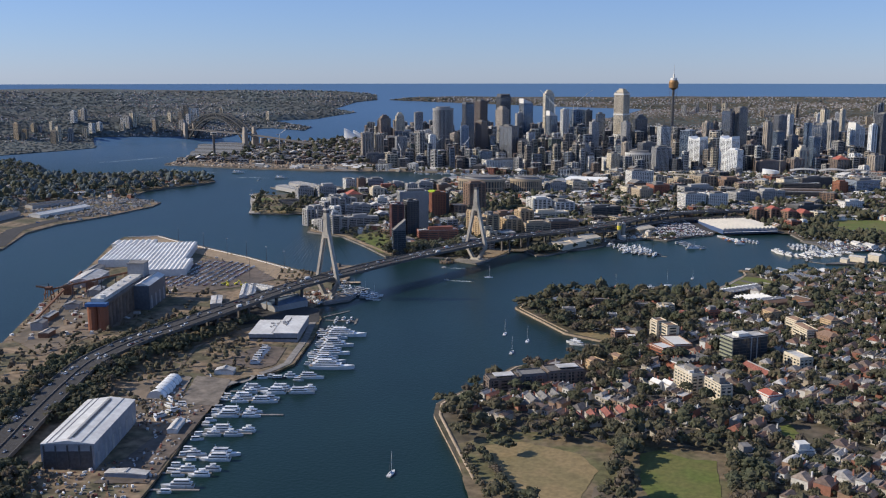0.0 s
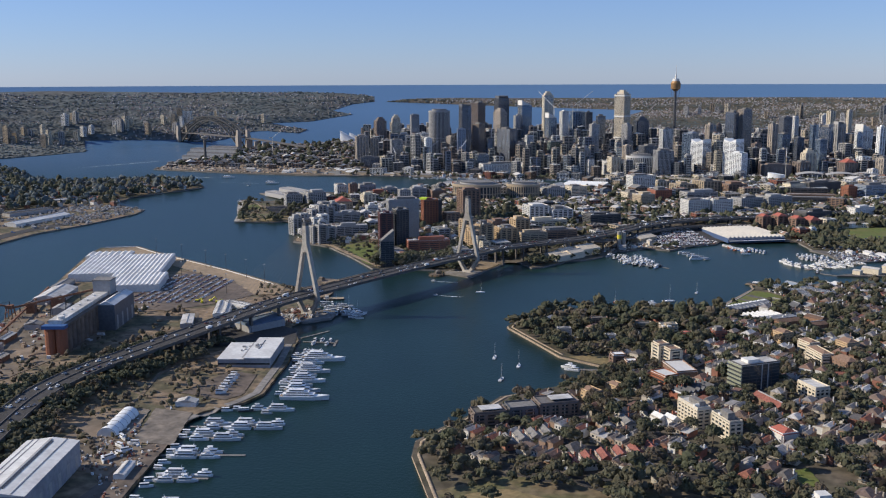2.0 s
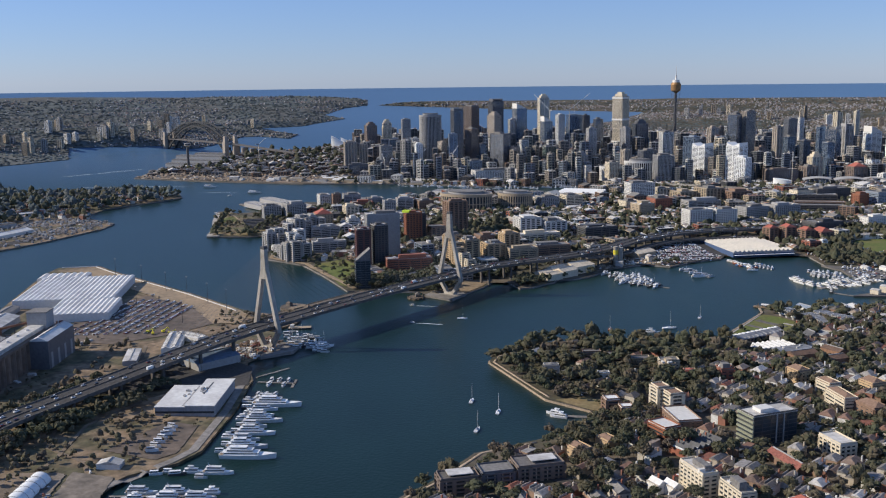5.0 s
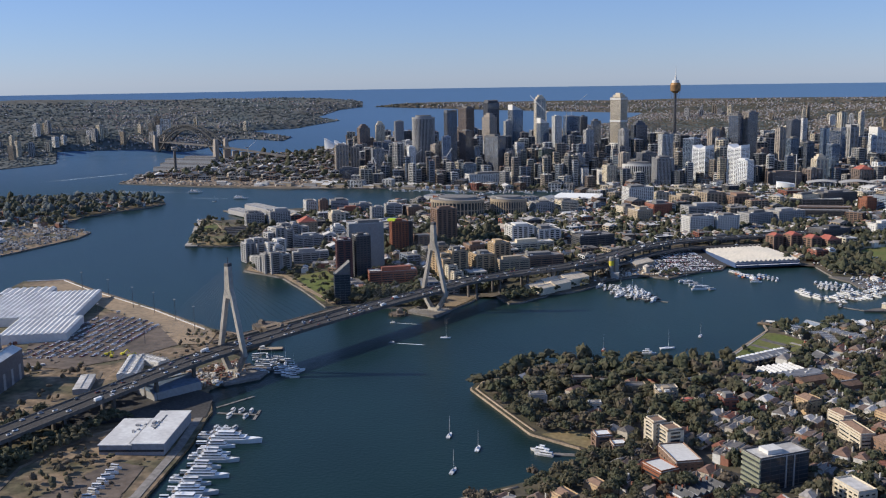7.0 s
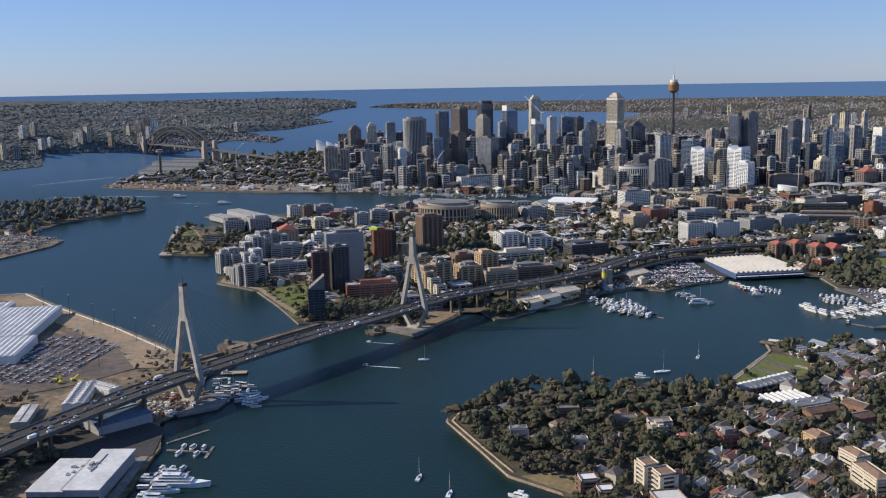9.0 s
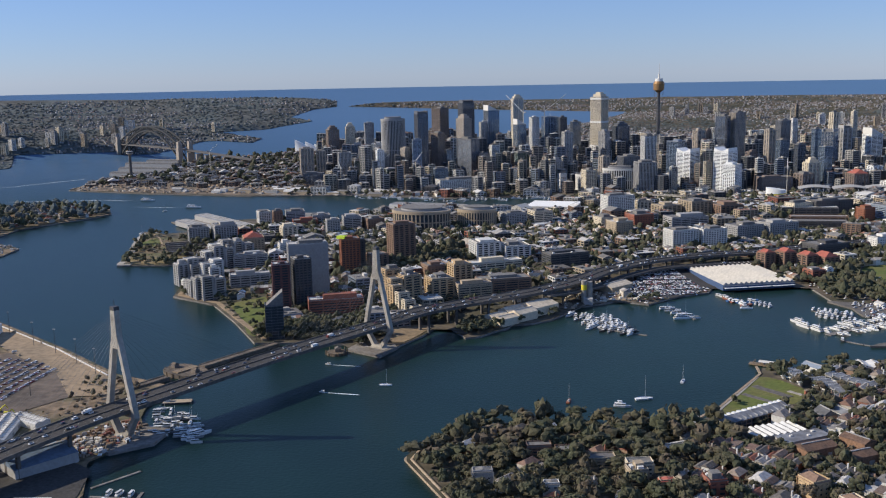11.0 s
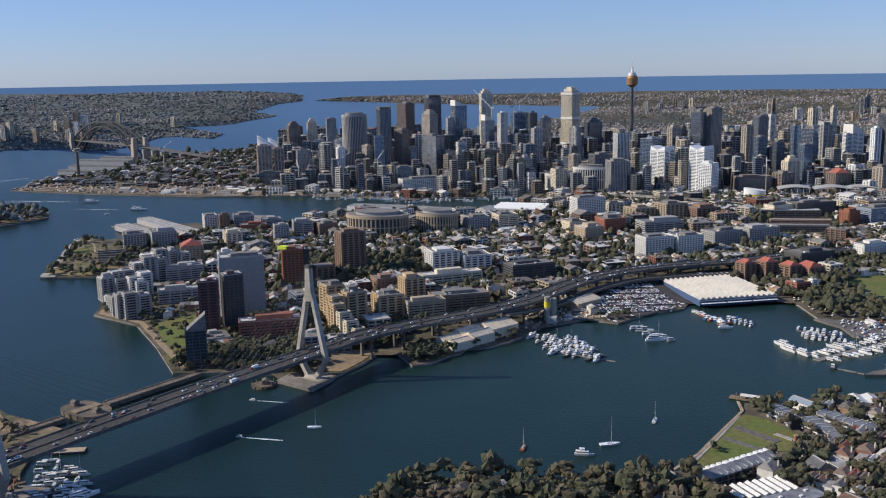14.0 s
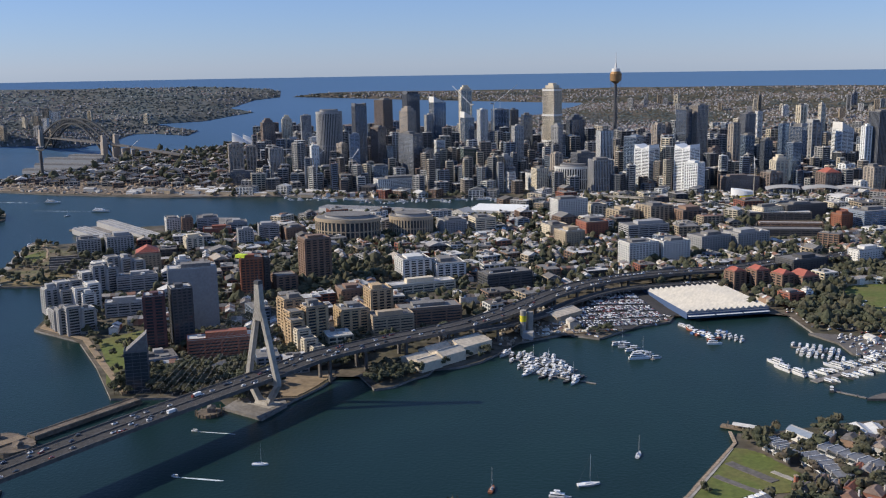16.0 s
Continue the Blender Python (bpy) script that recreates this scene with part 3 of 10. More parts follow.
STAYS = 13
for base in (TOWER_W, TOWER_E):
    for side in (-1, 1):
        m = Mesh()
        leg(m, [(0, side * 4.0, 2.5, 5.5, 4.6), (0, side * 15.5, 19, 4.6, 4.0), (0, side * 15.6, 22, 4.4, 3.8), (0, side * 4.4, 70, 4.4, 3.4), (0, side * 1.9, 78, 4.6, 3.6)])
        ob = part("tower_leg", m, CONCRETE, bridge)
        ob.location = base
    m = Mesh()
    leg(m, [(0, 0, 70, 4.8, 8.0), (0, 0, 76, 4.8, 7.2), (0, 0, 92, 4.6, 5.4), (0, 0, 101, 4.4, 4.6)])
    part("tower_head", m, CONCRETE, bridge).location = base
    m = Mesh()
    m.beam(-ACROSS * 16 + Vector((0, 0, 20.6)), ACROSS * 16 + Vector((0, 0, 20.6)), 3.4, 2.6)
    part("crossbeam", m, CONCRETE, bridge).location = base
    m = Mesh()
    leg(m, [(0, 0, 0.2, 15, 24), (0, 0, 2.4, 15, 24)])
    leg(m, [(0, 0, 2.3, 8, 15), (0, 0, 4.6, 6.4, 12)])
    part("pier_base", m, CONCRETE, bridge, "pale concrete pedestal at the water's edge").location = base
    m = Mesh()
    m.drum(0, 0, 101, 0.25, 5.5, 6)
    part("lightning_mast", m, STEEL, bridge).location = base
    m = Mesh()
    leg(m, [(0, 0, 98.6, 4.7, 4.9), (0, 0, 101.4, 4.6, 4.8)])
    part("tower_cap", m, DARK, bridge, "dark metal cap on the tower head").location = base
    for way in (-1, 1):
        for k in range(STAYS):
            reach = (14 + k * (124.0 / (STAYS - 1))) * way
            foot = base + ALONG * reach
            near = min(deck_line, key=lambda p: (p.x - foot.x) ** 2 + (p.y - foot.y) ** 2)
            for side in (-1, 1):
                m = Mesh()
                top = base + Vector((0, 0, 78 + 20.0 * k / (STAYS - 1))) + ACROSS * side * 1.6
                m.beam(top, Vector((foot.x, foot.y, near.z)) + ACROSS * side * (HALF - 1.0), 0.08)
                part("stay_cable", m, CABLE, bridge)
for i, p in enumerate(deck_line):
    away = min((Vector((p.x, p.y, 0)) - b).length for b in (TOWER_W, TOWER_E))
    between = ALONG.dot(Vector((p.x, p.y, 0)))
    if i % 5 == 2 and away > 40 and not (-289 < between < 0 and away < 150 and p.y > -267) and p.z > 12:
        m = Mesh()
        a = (deck_line[i + 1] - deck_line[i]).normalized()
        s = Vector((a.y, -a.x, 0))
        for side in (-1, 1):
            q = p + s * side * 6.5
            m.box(q.x, q.y, 0.0, 2.4, 2.4, p.z - 1.9, math.atan2(a.y, a.x))
        m.beam(p - s * 10 + Vector((0, 0, -2.6)), p + s * 10 + Vector((0, 0, -2.6)), 2.6, 1.8)
        part("viaduct_pier", m, DARKCON, bridge)

# lower ramp beside the eastern viaduct
ramp_line = smooth_line([(140, 176, 19.5), (160, 205, 17), (172, 232, 15), (188, 262, 13), (216, 325, 13), (262, 388, 13), (330, 430, 12), (430, 480, 11), (560, 575, 10), (880, 700, 9)])
ramp = thing("viaduct_ramp", "dark concrete slip-road viaduct beside the main deck", "viaduct")
part("deck", ribbon(ramp_line, -5, 5, 0, 1.6), DARKCON, ramp)
part("road_surface", ribbon(ramp_line, -4.3, 4.3, 0.06, 0.05), ASPHALT, ramp)
for side in (-1, 1):
    part("edge_barrier", ribbon(ramp_line, side * 5 - 0.2, side * 5 + 0.2, 1.0, 1.0), DARKCON, ramp)
for p in ramp_line[3::6]:
    m = Mesh()
    m.drum(p.x, p.y, 0.5, 1.3, p.z - 2.0, 8)
    part("viaduct_pier", m, DARKCON, ramp)

# old swing bridge abutments and wharf beside the main span
EARTHEN = mat("weathered_ballast", (0.16, 0.125, 0.095), 0.95, 0, 0.35, 0.3, 0.05, second=(0.11, 0.09, 0.07))
TIMBERGREY = mat("greyed_timber_boards", (0.2, 0.17, 0.145), 0.9, 0, 0.3, 0.6, 0.1)
swing = thing("old_swing_bridge", "low disused timber and stone swing bridge with open centre", "bridge")
BACK = -ACROSS * 92
for a0, a1, w, nm in ((50, 108, 8, "approach"), (114, 143, 45, "pivot_pier"), (147, 240, 9, "approach")):
    m = Mesh()
    c = TOWER_W + ALONG * (a0 + a1) / 2 + BACK
    yaw = math.atan2(ALONG.y, ALONG.x)
    if w > 20:
        leg_out = [(math.copysign(abs(math.cos(q)) ** 0.7, math.cos(q)) * (a1 - a0) / 2, math.copysign(abs(math.sin(q)) ** 0.7, math.sin(q)) * w / 2) for q in np.linspace(0, 2 * math.pi, 20, endpoint=False)]
        m.prism([(c.x + u * math.cos(yaw) - v * math.sin(yaw), c.y + u * math.sin(yaw) + v * math.cos(yaw)) for u, v in leg_out], 0.2, 4.2)
        part(nm, m, EARTHEN, swing, "rounded stone and timber pivot pier")
        m = Mesh()
        m.box(c.x, c.y, 4.2, a1 - a0 - 6, 8, 1.0, yaw)
        part("swing_span", m, DECKWOOD, swing)
        for q in (-15, 14):
            p = c + ACROSS * q
            m = Mesh()
            m.box(p.x, p.y, 4.2, 5, 6, 3.0, yaw)
            hut = part("control_hut", m, TIMBERGREY, swing)
            m = Mesh()
            m.gable(p.x, p.y, 7.2, 5, 6, 1.6, yaw, 0.2)
            part("roof", m, EARTHEN, hut)
        for q in range(16):
            u, v = math.cos(2 * math.pi * q / 16) * (a1 - a0 + 1.5) / 2, math.sin(2 * math.pi * q / 16) * (w + 1.5) / 2
            m = Mesh()
            m.drum(c.x + u * math.cos(yaw) - v * math.sin(yaw), c.y + u * math.sin(yaw) + v * math.cos(yaw), -1, 0.5, 5.6, 6)
            part("fender_pile", m, DECKWOOD, swing)
        continue
    m.box(c.x, c.y, 0.2, a1 - a0, w, 3.0, yaw)
    part(nm, m, EARTHEN, swing)
    for side in (-1, 1):
        m = Mesh()
        q = c + ACROSS * side * (w / 2 - 0.2)
        m.box(q.x, q.y, 3.2, a1 - a0, 0.35, 0.8, yaw)
        part("parapet", m, STONE, swing)

# round old pier with a hut and piles near the eastern tower
dolphin = thing("old_pier", "round weathered timber pier with a small hut", "pier", at=(-35, -25, 0))
m = Mesh()
m.drum(0, 0, -1, 10, 3.4, 18, 9.4)
part("platform", m, EARTHEN, dolphin)
m = Mesh()
m.box(1.5, 1, 2.4, 6, 7, 3.2, 0.4)
hut = part("hut", m, TIMBERGREY, dolphin)
m = Mesh()
m.gable(1.5, 1, 5.6, 6, 7, 1.7, 0.4, 0.2)
part("roof", m, DARKCON, hut)
for q in range(12):
    m = Mesh()
    m.drum(10.4 * math.cos(q * math.pi / 6), 10.4 * math.sin(q * math.pi / 6), -1, 0.4, 4.6 + 0.6 * (q % 3), 6)
    part("pile", m, DECKWOOD, dolphin)


# ---- building makers ----
STOREY = 2.9
USED = []  # built-up spots: x, y, radius
rng = random.Random(7)


def facade(w, d, z0, h, style, storey=STOREY):
    """Bands and uprights that stand proud of a glass core of the given size."""
    bands, piers = Mesh(), Mesh()
    n = max(1, int(round(h / storey)))
    step = h / n
    tall, proud = {"grid": (1.25, 0.4), "bands": (1.5, 0.4), "fins": (0.5, 0.2), "glass": (0.4, 0.12), "balcony": (0.95, 1.1), "plain": (1.7, 0.2)}[style]
    every = {"fins": 5, "glass": 1}.get(style, 1)
    for k in range(0, n + 1, every):
        z = z0 + k * step - (0 if k == 0 else tall if k == n else tall / 2)
        bands.box(0, 0, z, w + 2 * proud, d + 2 * proud, tall)
    gap, wide, out = {"grid": (4.4, 1.5, 0.45), "bands": (14, 1.6, 0.4), "fins": (3.2, 1.4, 0.55), "glass": (7, 0.3, 0.15), "balcony": (8.5, 2.6, 1.15), "plain": (4.6, 2.4, 0.22)}[style]
    for length, other, turn in ((w, d, 0), (d, w, 1)):
        m = max(1, int(round(length / gap)))
        for k in range(m + 1):
            t = -length / 2 + length * k / m
            for side in (-1, 1):
                at = side * (other / 2 + out / 2)
                if turn:
                    piers.box(at, t, z0, out * 1.02, wide, h)
                else:
                    piers.box(t, at, z0, wide, out * 1.02, h)
    return bands, piers


def block(x, y, w, d, h, style="grid", wall=GREY, glass=GLASS, rot=-0.2, label="grey city office tower with banded windows", top="plant", name="office_tower", category="tower", group="city towers", z=None, roof=ROOFGREY):
    """A building: glass core, floor bands, uprights, roof slab and what stands on it."""
    base = ground(x, y) if z is None else z
    if group == "city towers" and glass is GLASS:
        glass = CITYGLASS
    if len(label.split()) < 4:
        label += " in the city" if group == "city towers" else " with flat roof"
    t = thing(name, label, category, group, at=(x, y, base - 1.0), rz=rot)
    USED.append((x, y, max(w, d) * 0.72 + 2))
    h = h + 1.0
    m = Mesh()
    m.box(0, 0, 0, w, d, h)
    part("glazing", m, glass, t)
    bands, piers = facade(w, d, 0, h, style)
    if y < -250:
        for pieces, nm in ((bands, "floor_band"), (piers, "pier")):
            for k in range(0, len(pieces.v), 8):
                one = Mesh()
                one.add(pieces.v[k:k + 8], [(0, 3, 2, 1), (4, 5, 6, 7), (0, 1, 5, 4), (1, 2, 6, 5), (2, 3, 7, 6), (3, 0, 4, 7)])
                part(nm, one, wall, t)
    else:
        bands.add(piers.v, piers.f)
        tagged(part("facade_frame", bands, wall, t), kind="stuff")
    m = Mesh()
    m.box(0, 0, h, w + 0.6, d + 0.6, 0.5)
    slab_ob = part("roof_slab", m, roof, t)
    m = Mesh()
    for sx, sy, lw, ld in ((0, -1, w + 0.6, 0.3), (0, 1, w + 0.6, 0.3), (-1, 0, 0.3, d), (1, 0, 0.3, d)):
        m.box(sx * (w / 2 + 0.15), sy * (d / 2 + 0.15), h + 0.5, lw, ld, 1.0)
    if y < 1450:
        part("parapet", m, wall, slab_ob)
    if top == "plant" or top == "mast":
        m = Mesh()
        m.box(rng.uniform(-0.12, 0.12) * w, rng.uniform(-0.12, 0.12) * d, h + 0.5, w * rng.uniform(0.4, 0.65), d * rng.uniform(0.4, 0.65), rng.uniform(2.5, 5.0))
        part("plant_room", m, wall if rng.random() < 0.5 else ROOFGREY, slab_ob)
        for _ in range(rng.randint(1, 3) if y < 700 else 0):
            m = Mesh()
            m.box(rng.uniform(-0.35, 0.35) * w, rng.uniform(-0.35, 0.35) * d, h + 0.5, rng.uniform(1.5, 4), rng.uniform(1.5, 4), rng.uniform(1, 2.2))
            part("vent_unit", m, PALE, slab_ob)
    if top == "mast":
        m = Mesh()
        m.drum(0, 0, h + 3, 0.5, 24, 6, 0.15)
        part("mast", m, PALE, t)
    if top == "crown":
        for sx in (-1, 1):
            m = Mesh()
            m.box(sx * w * 0.46, 0, h, w * 0.1, d, 7)
            part("crown_wall", m, wall, t)
        m = Mesh()
        m.box(0, 0, h + 0.5, w * 0.7, d * 0.7, 5)
        part("plant_room", m, ROOFGREY, t)
    if top == "comb":
        for k in range(6):
            m = Mesh()
            m.box((-0.42 + 0.168 * k) * w, 0, h, w * 0.07, d * 0.9, 8)
            part("crown_fin", m, wall, t)
    if top == "sail":
        m = Mesh()
        m.add([(-w / 2, -d / 2, h), (w / 2, -d / 2, h), (-w / 2, -d / 2, h + 15), (-w / 2, d / 2, h), (w / 2, d / 2, h), (-w / 2, d / 2, h + 15)], [(0, 1, 2), (5, 4, 3), (1, 4, 5, 2), (0, 2, 5, 3)])
        part("sloping_crown", m, PALE if y > 500 else ROOFGREY, t)
    if top == "vee":
        for sx in (-1, 1):
            m = Mesh()
            m.add([(0, -d / 2, h), (sx * w / 2, -d / 2, h), (sx * w / 2, -d / 2, h + 8), (0, d / 2, h), (sx * w / 2, d / 2, h), (sx * w / 2, d / 2, h + 8)], [(0, 1, 2), (3, 5, 4), (0, 2, 5, 3), (1, 4, 5, 2)])
            part("sloping_crown", m, wall, t)
    if top == "pitch":
        m = Mesh()
        m.gable(0, 0, h + 0.3, w, d, min(w, d) * 0.28, 0, 0.25, 0.8)
        part("pitched_roof", m, roof, t)
    if top == "steps":
        m = Mesh()
        m.box(0, 0, h + 0.5, w * 0.75, d * 0.75, 6)
        m.box(0, 0, h + 6.5, w * 0.45, d * 0.45, 5)
        part("setback_storey", m, wall, t)
    return t


def drum_block(x, y, rx, ry, h, wall=TAN, rot=0.0, fins=44, label="tan drum-shaped hotel with vertical fins", name="hotel_drum", group="peninsula buildings"):
    """A curved building: glass core, upright fins, base and top bands, a stepped roof drum."""
    t = thing(name, label, "hotel", group, at=(x, y, ground(x, y) - 1.0), rz=rot)
    USED.append((x, y, max(rx, ry) + 2))
    ring = [(math.cos(2 * math.pi * k / fins), math.sin(2 * math.pi * k / fins)) for k in range(fins)]
    m = Mesh()
    m.prism([(rx * c, ry * s) for c, s in ring], 0, h)
    part("glazing", m, GLASS, t)
    m = Mesh()
    for c, s in ring:
        m.box(rx * c, ry * s, 0, 1.1, 2.0, h, math.atan2(s * rx, c * ry))
    tagged(part("facade_frame", m, wall, t), kind="stuff")
    for z0, z1, k in ((0, 4, 1.02), (h * 0.48, h * 0.48 + 1.5, 1.012), (h - 3.5, h + 1.2, 1.03)):
        m = Mesh()
        m.prism([(rx * c * k, ry * s * k) for c, s in ring], z0, z1)
        part("floor_band", m, wall, t)
    m = Mesh()
    m.prism([(rx * c * 0.97, ry * s * 0.97) for c, s in ring], h + 1.2, h + 1.5)
    top = part("roof_slab", m, ROOFGREY, t)
    m = Mesh()
    m.prism([(rx * c * 0.7, ry * s * 0.7) for c, s in ring], h + 1.5, h + 5.5)
    part("plant_storey", m, GREY, top)
    m = Mesh()
    m.prism([(rx * c * 0.74, ry * s * 0.74) for c, s in ring], h + 5.5, h + 6.1)
    part("upper_roof", m, ROOFGREY, top)
    return t


def shed(x, y, w, d, h, rot=0.0, ridges=1, roof=ROOFWHITE, wall=PALE, label="long white-roofed industrial shed", name="shed", z=None, pitch=0.12, group="", gaps=False):
    """A low building with one or more pitched bays; the ridges run along the depth."""
    base = ground(x, y) if z is None else z
    USED.append((x, y, max(w, d) * 0.6 + 2))
    t = thing(name, label, "shed", group, at=(x, y, base - 0.6), rz=rot)
    m = Mesh()
    m.box(0, 0, 0, w, d, h + 0.6)
    wall_ob = part("wall", m, wall, t)
    bay = w / ridges
    for k in range(ridges):
        m = Mesh()
        m.gable(-w / 2 + bay * (k + 0.5), 0, h + 0.6, bay, d, bay * pitch + 0.25, 0, 0, 0.25 if ridges == 1 else 0.0)
        bay_ob = part("roof_bay", m, roof, t)
        if ridges <= 4:
            m = Mesh()
            m.box(-w / 2 + bay * (k + 0.5), 0, h + 0.55 + bay * pitch, max(0.8, bay * 0.05), d * 0.92, 0.7)
            part("ridge_vent", m, GREY, bay_ob)
    for k in range(max(2, int(d / 14)) if y < -200 and w > 10 else 0):
        for sx in (-1, 1):
            m = Mesh()
            m.box(sx * (w / 2 + 0.06), -d / 2 + d * (k + 0.5) / max(2, int(d / 14)), 0.6, 0.14, 4.2, h * 0.55)
            part("shutter_door", m, GREY, wall_ob)
    return t


# ---- buildings ----
# city towers, from the western harbour shore to the southern end
block(-669, 1455, 32, 32, 77, "balcony", CITYTAN, label="tan apartment tower with stacked balconies", name="apartment_tower", category="tower", group="city towers", rot=0.50)
block(-636, 1470, 22, 22, 70, "balcony", CITYTAN, label="tan apartment tower with stacked balconies", name="apartment_tower", category="tower", group="city towers", rot=0.40)
block(-734, 1815, 32, 32, 104, "grid", CITYBROWN, top="steps", label="brown office tower with stepped top", name="office_tower", category="tower", group="city towers", rot=0.60)
block(-689, 1842, 25, 25, 111, "grid", CREAM, top="steps", label="cream tower with yellow stepped crown", name="office_tower", category="tower", group="city towers", rot=0.46)
block(-548, 1405, 30, 30, 71, "fins", GREY, label="grey slab tower with vertical fins", name="office_tower", category="tower", group="city towers", rot=0.50)
block(-623, 1715, 31, 31, 68, "glass", BLUEGREY, BLUEGLASS, label="blue-grey glass office tower", name="office_tower", category="tower", group="city towers", rot=0.36)
block(-503, 1378, 17, 17, 54, "glass", GREY, GREENGLASS, label="slim green glass tower", name="office_tower", category="tower", group="city towers", rot=0.42)
block(-585, 1711, 24, 24, 129, "fins", GREY, label="grey finned office tower", name="office_tower", category="tower", group="city towers", rot=0.46)
block(-355, 1433, 26, 26, 163, "fins", DARKCITY, top="crown", label="dark office tower with pale edge strips", name="office_tower", category="tower", group="city towers", rot=0.60)
block(-358, 1400, 21, 21, 102, "bands", BLUEGREY, BLUEGLASS, label="blue-grey banded office tower", name="office_tower", category="tower", group="city towers", rot=0.36)
block(-418, 1862, 34, 34, 160, "fins", CITYBROWN, label="dark brown finned office tower", name="office_tower", category="tower", group="city towers", rot=-0.55)
block(-334, 1512, 25, 25, 110, "grid", CITYBROWN, label="red-brown gridded office tower", name="office_tower", category="tower", group="city towers", rot=-0.55)
block(-311, 1704, 29, 29, 137, "grid", CITYTAN, top="steps", label="tan office tower with stepped roof", name="office_tower", category="tower", group="city towers", rot=-0.55)
block(-333, 1830, 35, 35, 175, "fins", DARKCITY, top="comb", label="tall dark tower with comb-like crown", name="office_tower", category="tower", group="city towers", rot=0.60)
block(-230, 1404, 47, 28, 102, "bands", DARKCITY, label="broad black glass office block", name="office_tower", category="tower", group="city towers", rot=-0.55)
block(-265, 1750, 21, 21, 123, "grid", GREY, label="grey gridded office tower", name="office_tower", category="tower", group="city towers", rot=0.50)
block(-246, 1761, 33, 33, 154, "glass", GREY, BLUEGLASS, top="sail", label="glass tower with white sail-shaped crown", name="office_tower", category="tower", group="city towers", rot=0.60)
block(-281, 1417, 14, 14, 75, "glass", DARKCITY, BLUEGLASS, label="dark blue glass tower", name="office_tower", category="tower", group="city towers", rot=0.42)
block(-189, 1398, 17, 17, 67, "grid", CITYTAN, label="tan gridded office block", name="office_tower", category="tower", group="city towers", rot=-0.55)
block(-187, 1509, 19, 19, 78, "bands", PALE, label="pale banded office block", name="office_tower", category="tower", group="city towers", rot=0.50)
block(-524, 1609, 20, 20, 79, "bands", PALE, label="pale banded office block", name="office_tower", category="tower", group="city towers", rot=0.36)
block(-492, 1601, 23, 23, 82, "grid", GREY, top="steps", label="grey tower with stepped top", name="office_tower", category="tower", group="city towers", rot=0.55)
block(-456, 1408, 16, 16, 76, "plain", WHITE, label="white slab tower", name="office_tower", category="tower", group="city towers", rot=0.60)
block(-390, 1408, 17, 17, 81, "grid", CITYTAN, label="tan gridded tower", name="office_tower", category="tower", group="city towers", rot=-0.55)
block(-412, 1360, 31, 31, 36, "glass", GREY, GREENGLASS, label="low green glass office block", name="office_block", category="tower", group="city towers", rot=0.60)
block(-289, 1361, 32, 32, 36, "glass", BLUEGREY, BLUEGLASS, label="blue glass office block", name="office_block", category="tower", group="city towers", rot=0.42)
block(-228, 1278, 93, 37, 22, "grid", PALE, BLUEGLASS, label="long lattice-fronted waterfront office block", name="office_block", category="tower", group="city towers", rot=0.55)
block(-152, 1306, 32, 32, 21, "bands", PALE, top="steps", label="white stepped waterfront building", name="office_block", category="tower", group="city towers", rot=0.42)
block(-185, 1823, 28, 28, 183, "bands", CREAM, top="steps", label="tall cream banded tower with stepped crown", name="office_tower", category="tower", group="city towers", rot=0.42)
block(-150, 1663, 26, 26, 119, "glass", GREY, BLUEGLASS, top="sail", label="glass tower with slanted top", name="office_tower", category="tower", group="city towers", rot=0.60)
block(-103, 1609, 19, 19, 140, "fins", PALE, label="pale tower with vertical stripes", name="office_tower", category="tower", group="city towers", rot=0.60)
block(-85, 1768, 38, 38, 133, "glass", BLUEGREY, BLUEGLASS, top="mast", label="blue-grey glass tower with mast", name="office_tower", category="tower", group="city towers", rot=0.42)
block(-55, 1809, 18, 18, 130, "fins", DARKCITY, label="dark finned tower", name="office_tower", category="tower", group="city towers", rot=0.36)
block(-3, 1661, 22, 22, 124, "glass", DARKCITY, label="dark glass tower", name="office_tower", category="tower", group="city towers", rot=0.40)
block(-5, 1510, 21, 21, 109, "grid", GREY, label="grey gridded tower", name="office_tower", category="tower", group="city towers", rot=0.50)
cream = block(62, 1621, 31, 31, 188, "fins", CREAM, top="steps", label="tall cream apartment tower with stacked tiers", name="apartment_tower", category="tower", group="city towers", rot=-0.52)
for k in (0.34, 0.66, 0.97):
    m = Mesh()
    m.box(0, 0, 188 * k, 34, 34, 4.5)
    part("tier_band", m, PALE, cream)
block(80, 1559, 19, 19, 106, "grid", GREY, label="grey gridded tower", name="office_tower", category="tower", group="city towers", rot=-0.55)
block(113, 1666, 33, 33, 112, "glass", DARKCITY, top="steps", label="dark tower with orange-brown plant storey", name="office_tower", category="tower", group="city towers", rot=0.50)
block(152, 1363, 37, 37, 65, "grid", DARKCITY, label="dark gridded office block", name="office_block", category="tower", group="city towers", rot=0.46)
block(192, 1463, 27, 27, 102, "fins", PALE, label="grey tower with white vertical ribs", name="office_tower", category="tower", group="city towers", rot=0.42)
block(195, 1259, 39, 39, 63, "fins", GREY, label="grey hotel tower with dark vertical slots", name="hotel_tower", category="tower", group="city towers", rot=0.36)
block(257, 1359, 29, 29, 98, "glass", BLUEGREY, BLUEGLASS, label="blue glass office tower", name="office_tower", category="tower", group="city towers", rot=-0.55)
block(284, 1323, 35, 35, 78, "bands", WHITE, top="vee", label="white apartment tower with notched V-shaped crown", name="apartment_tower", category="tower", group="city towers", rot=-0.60)
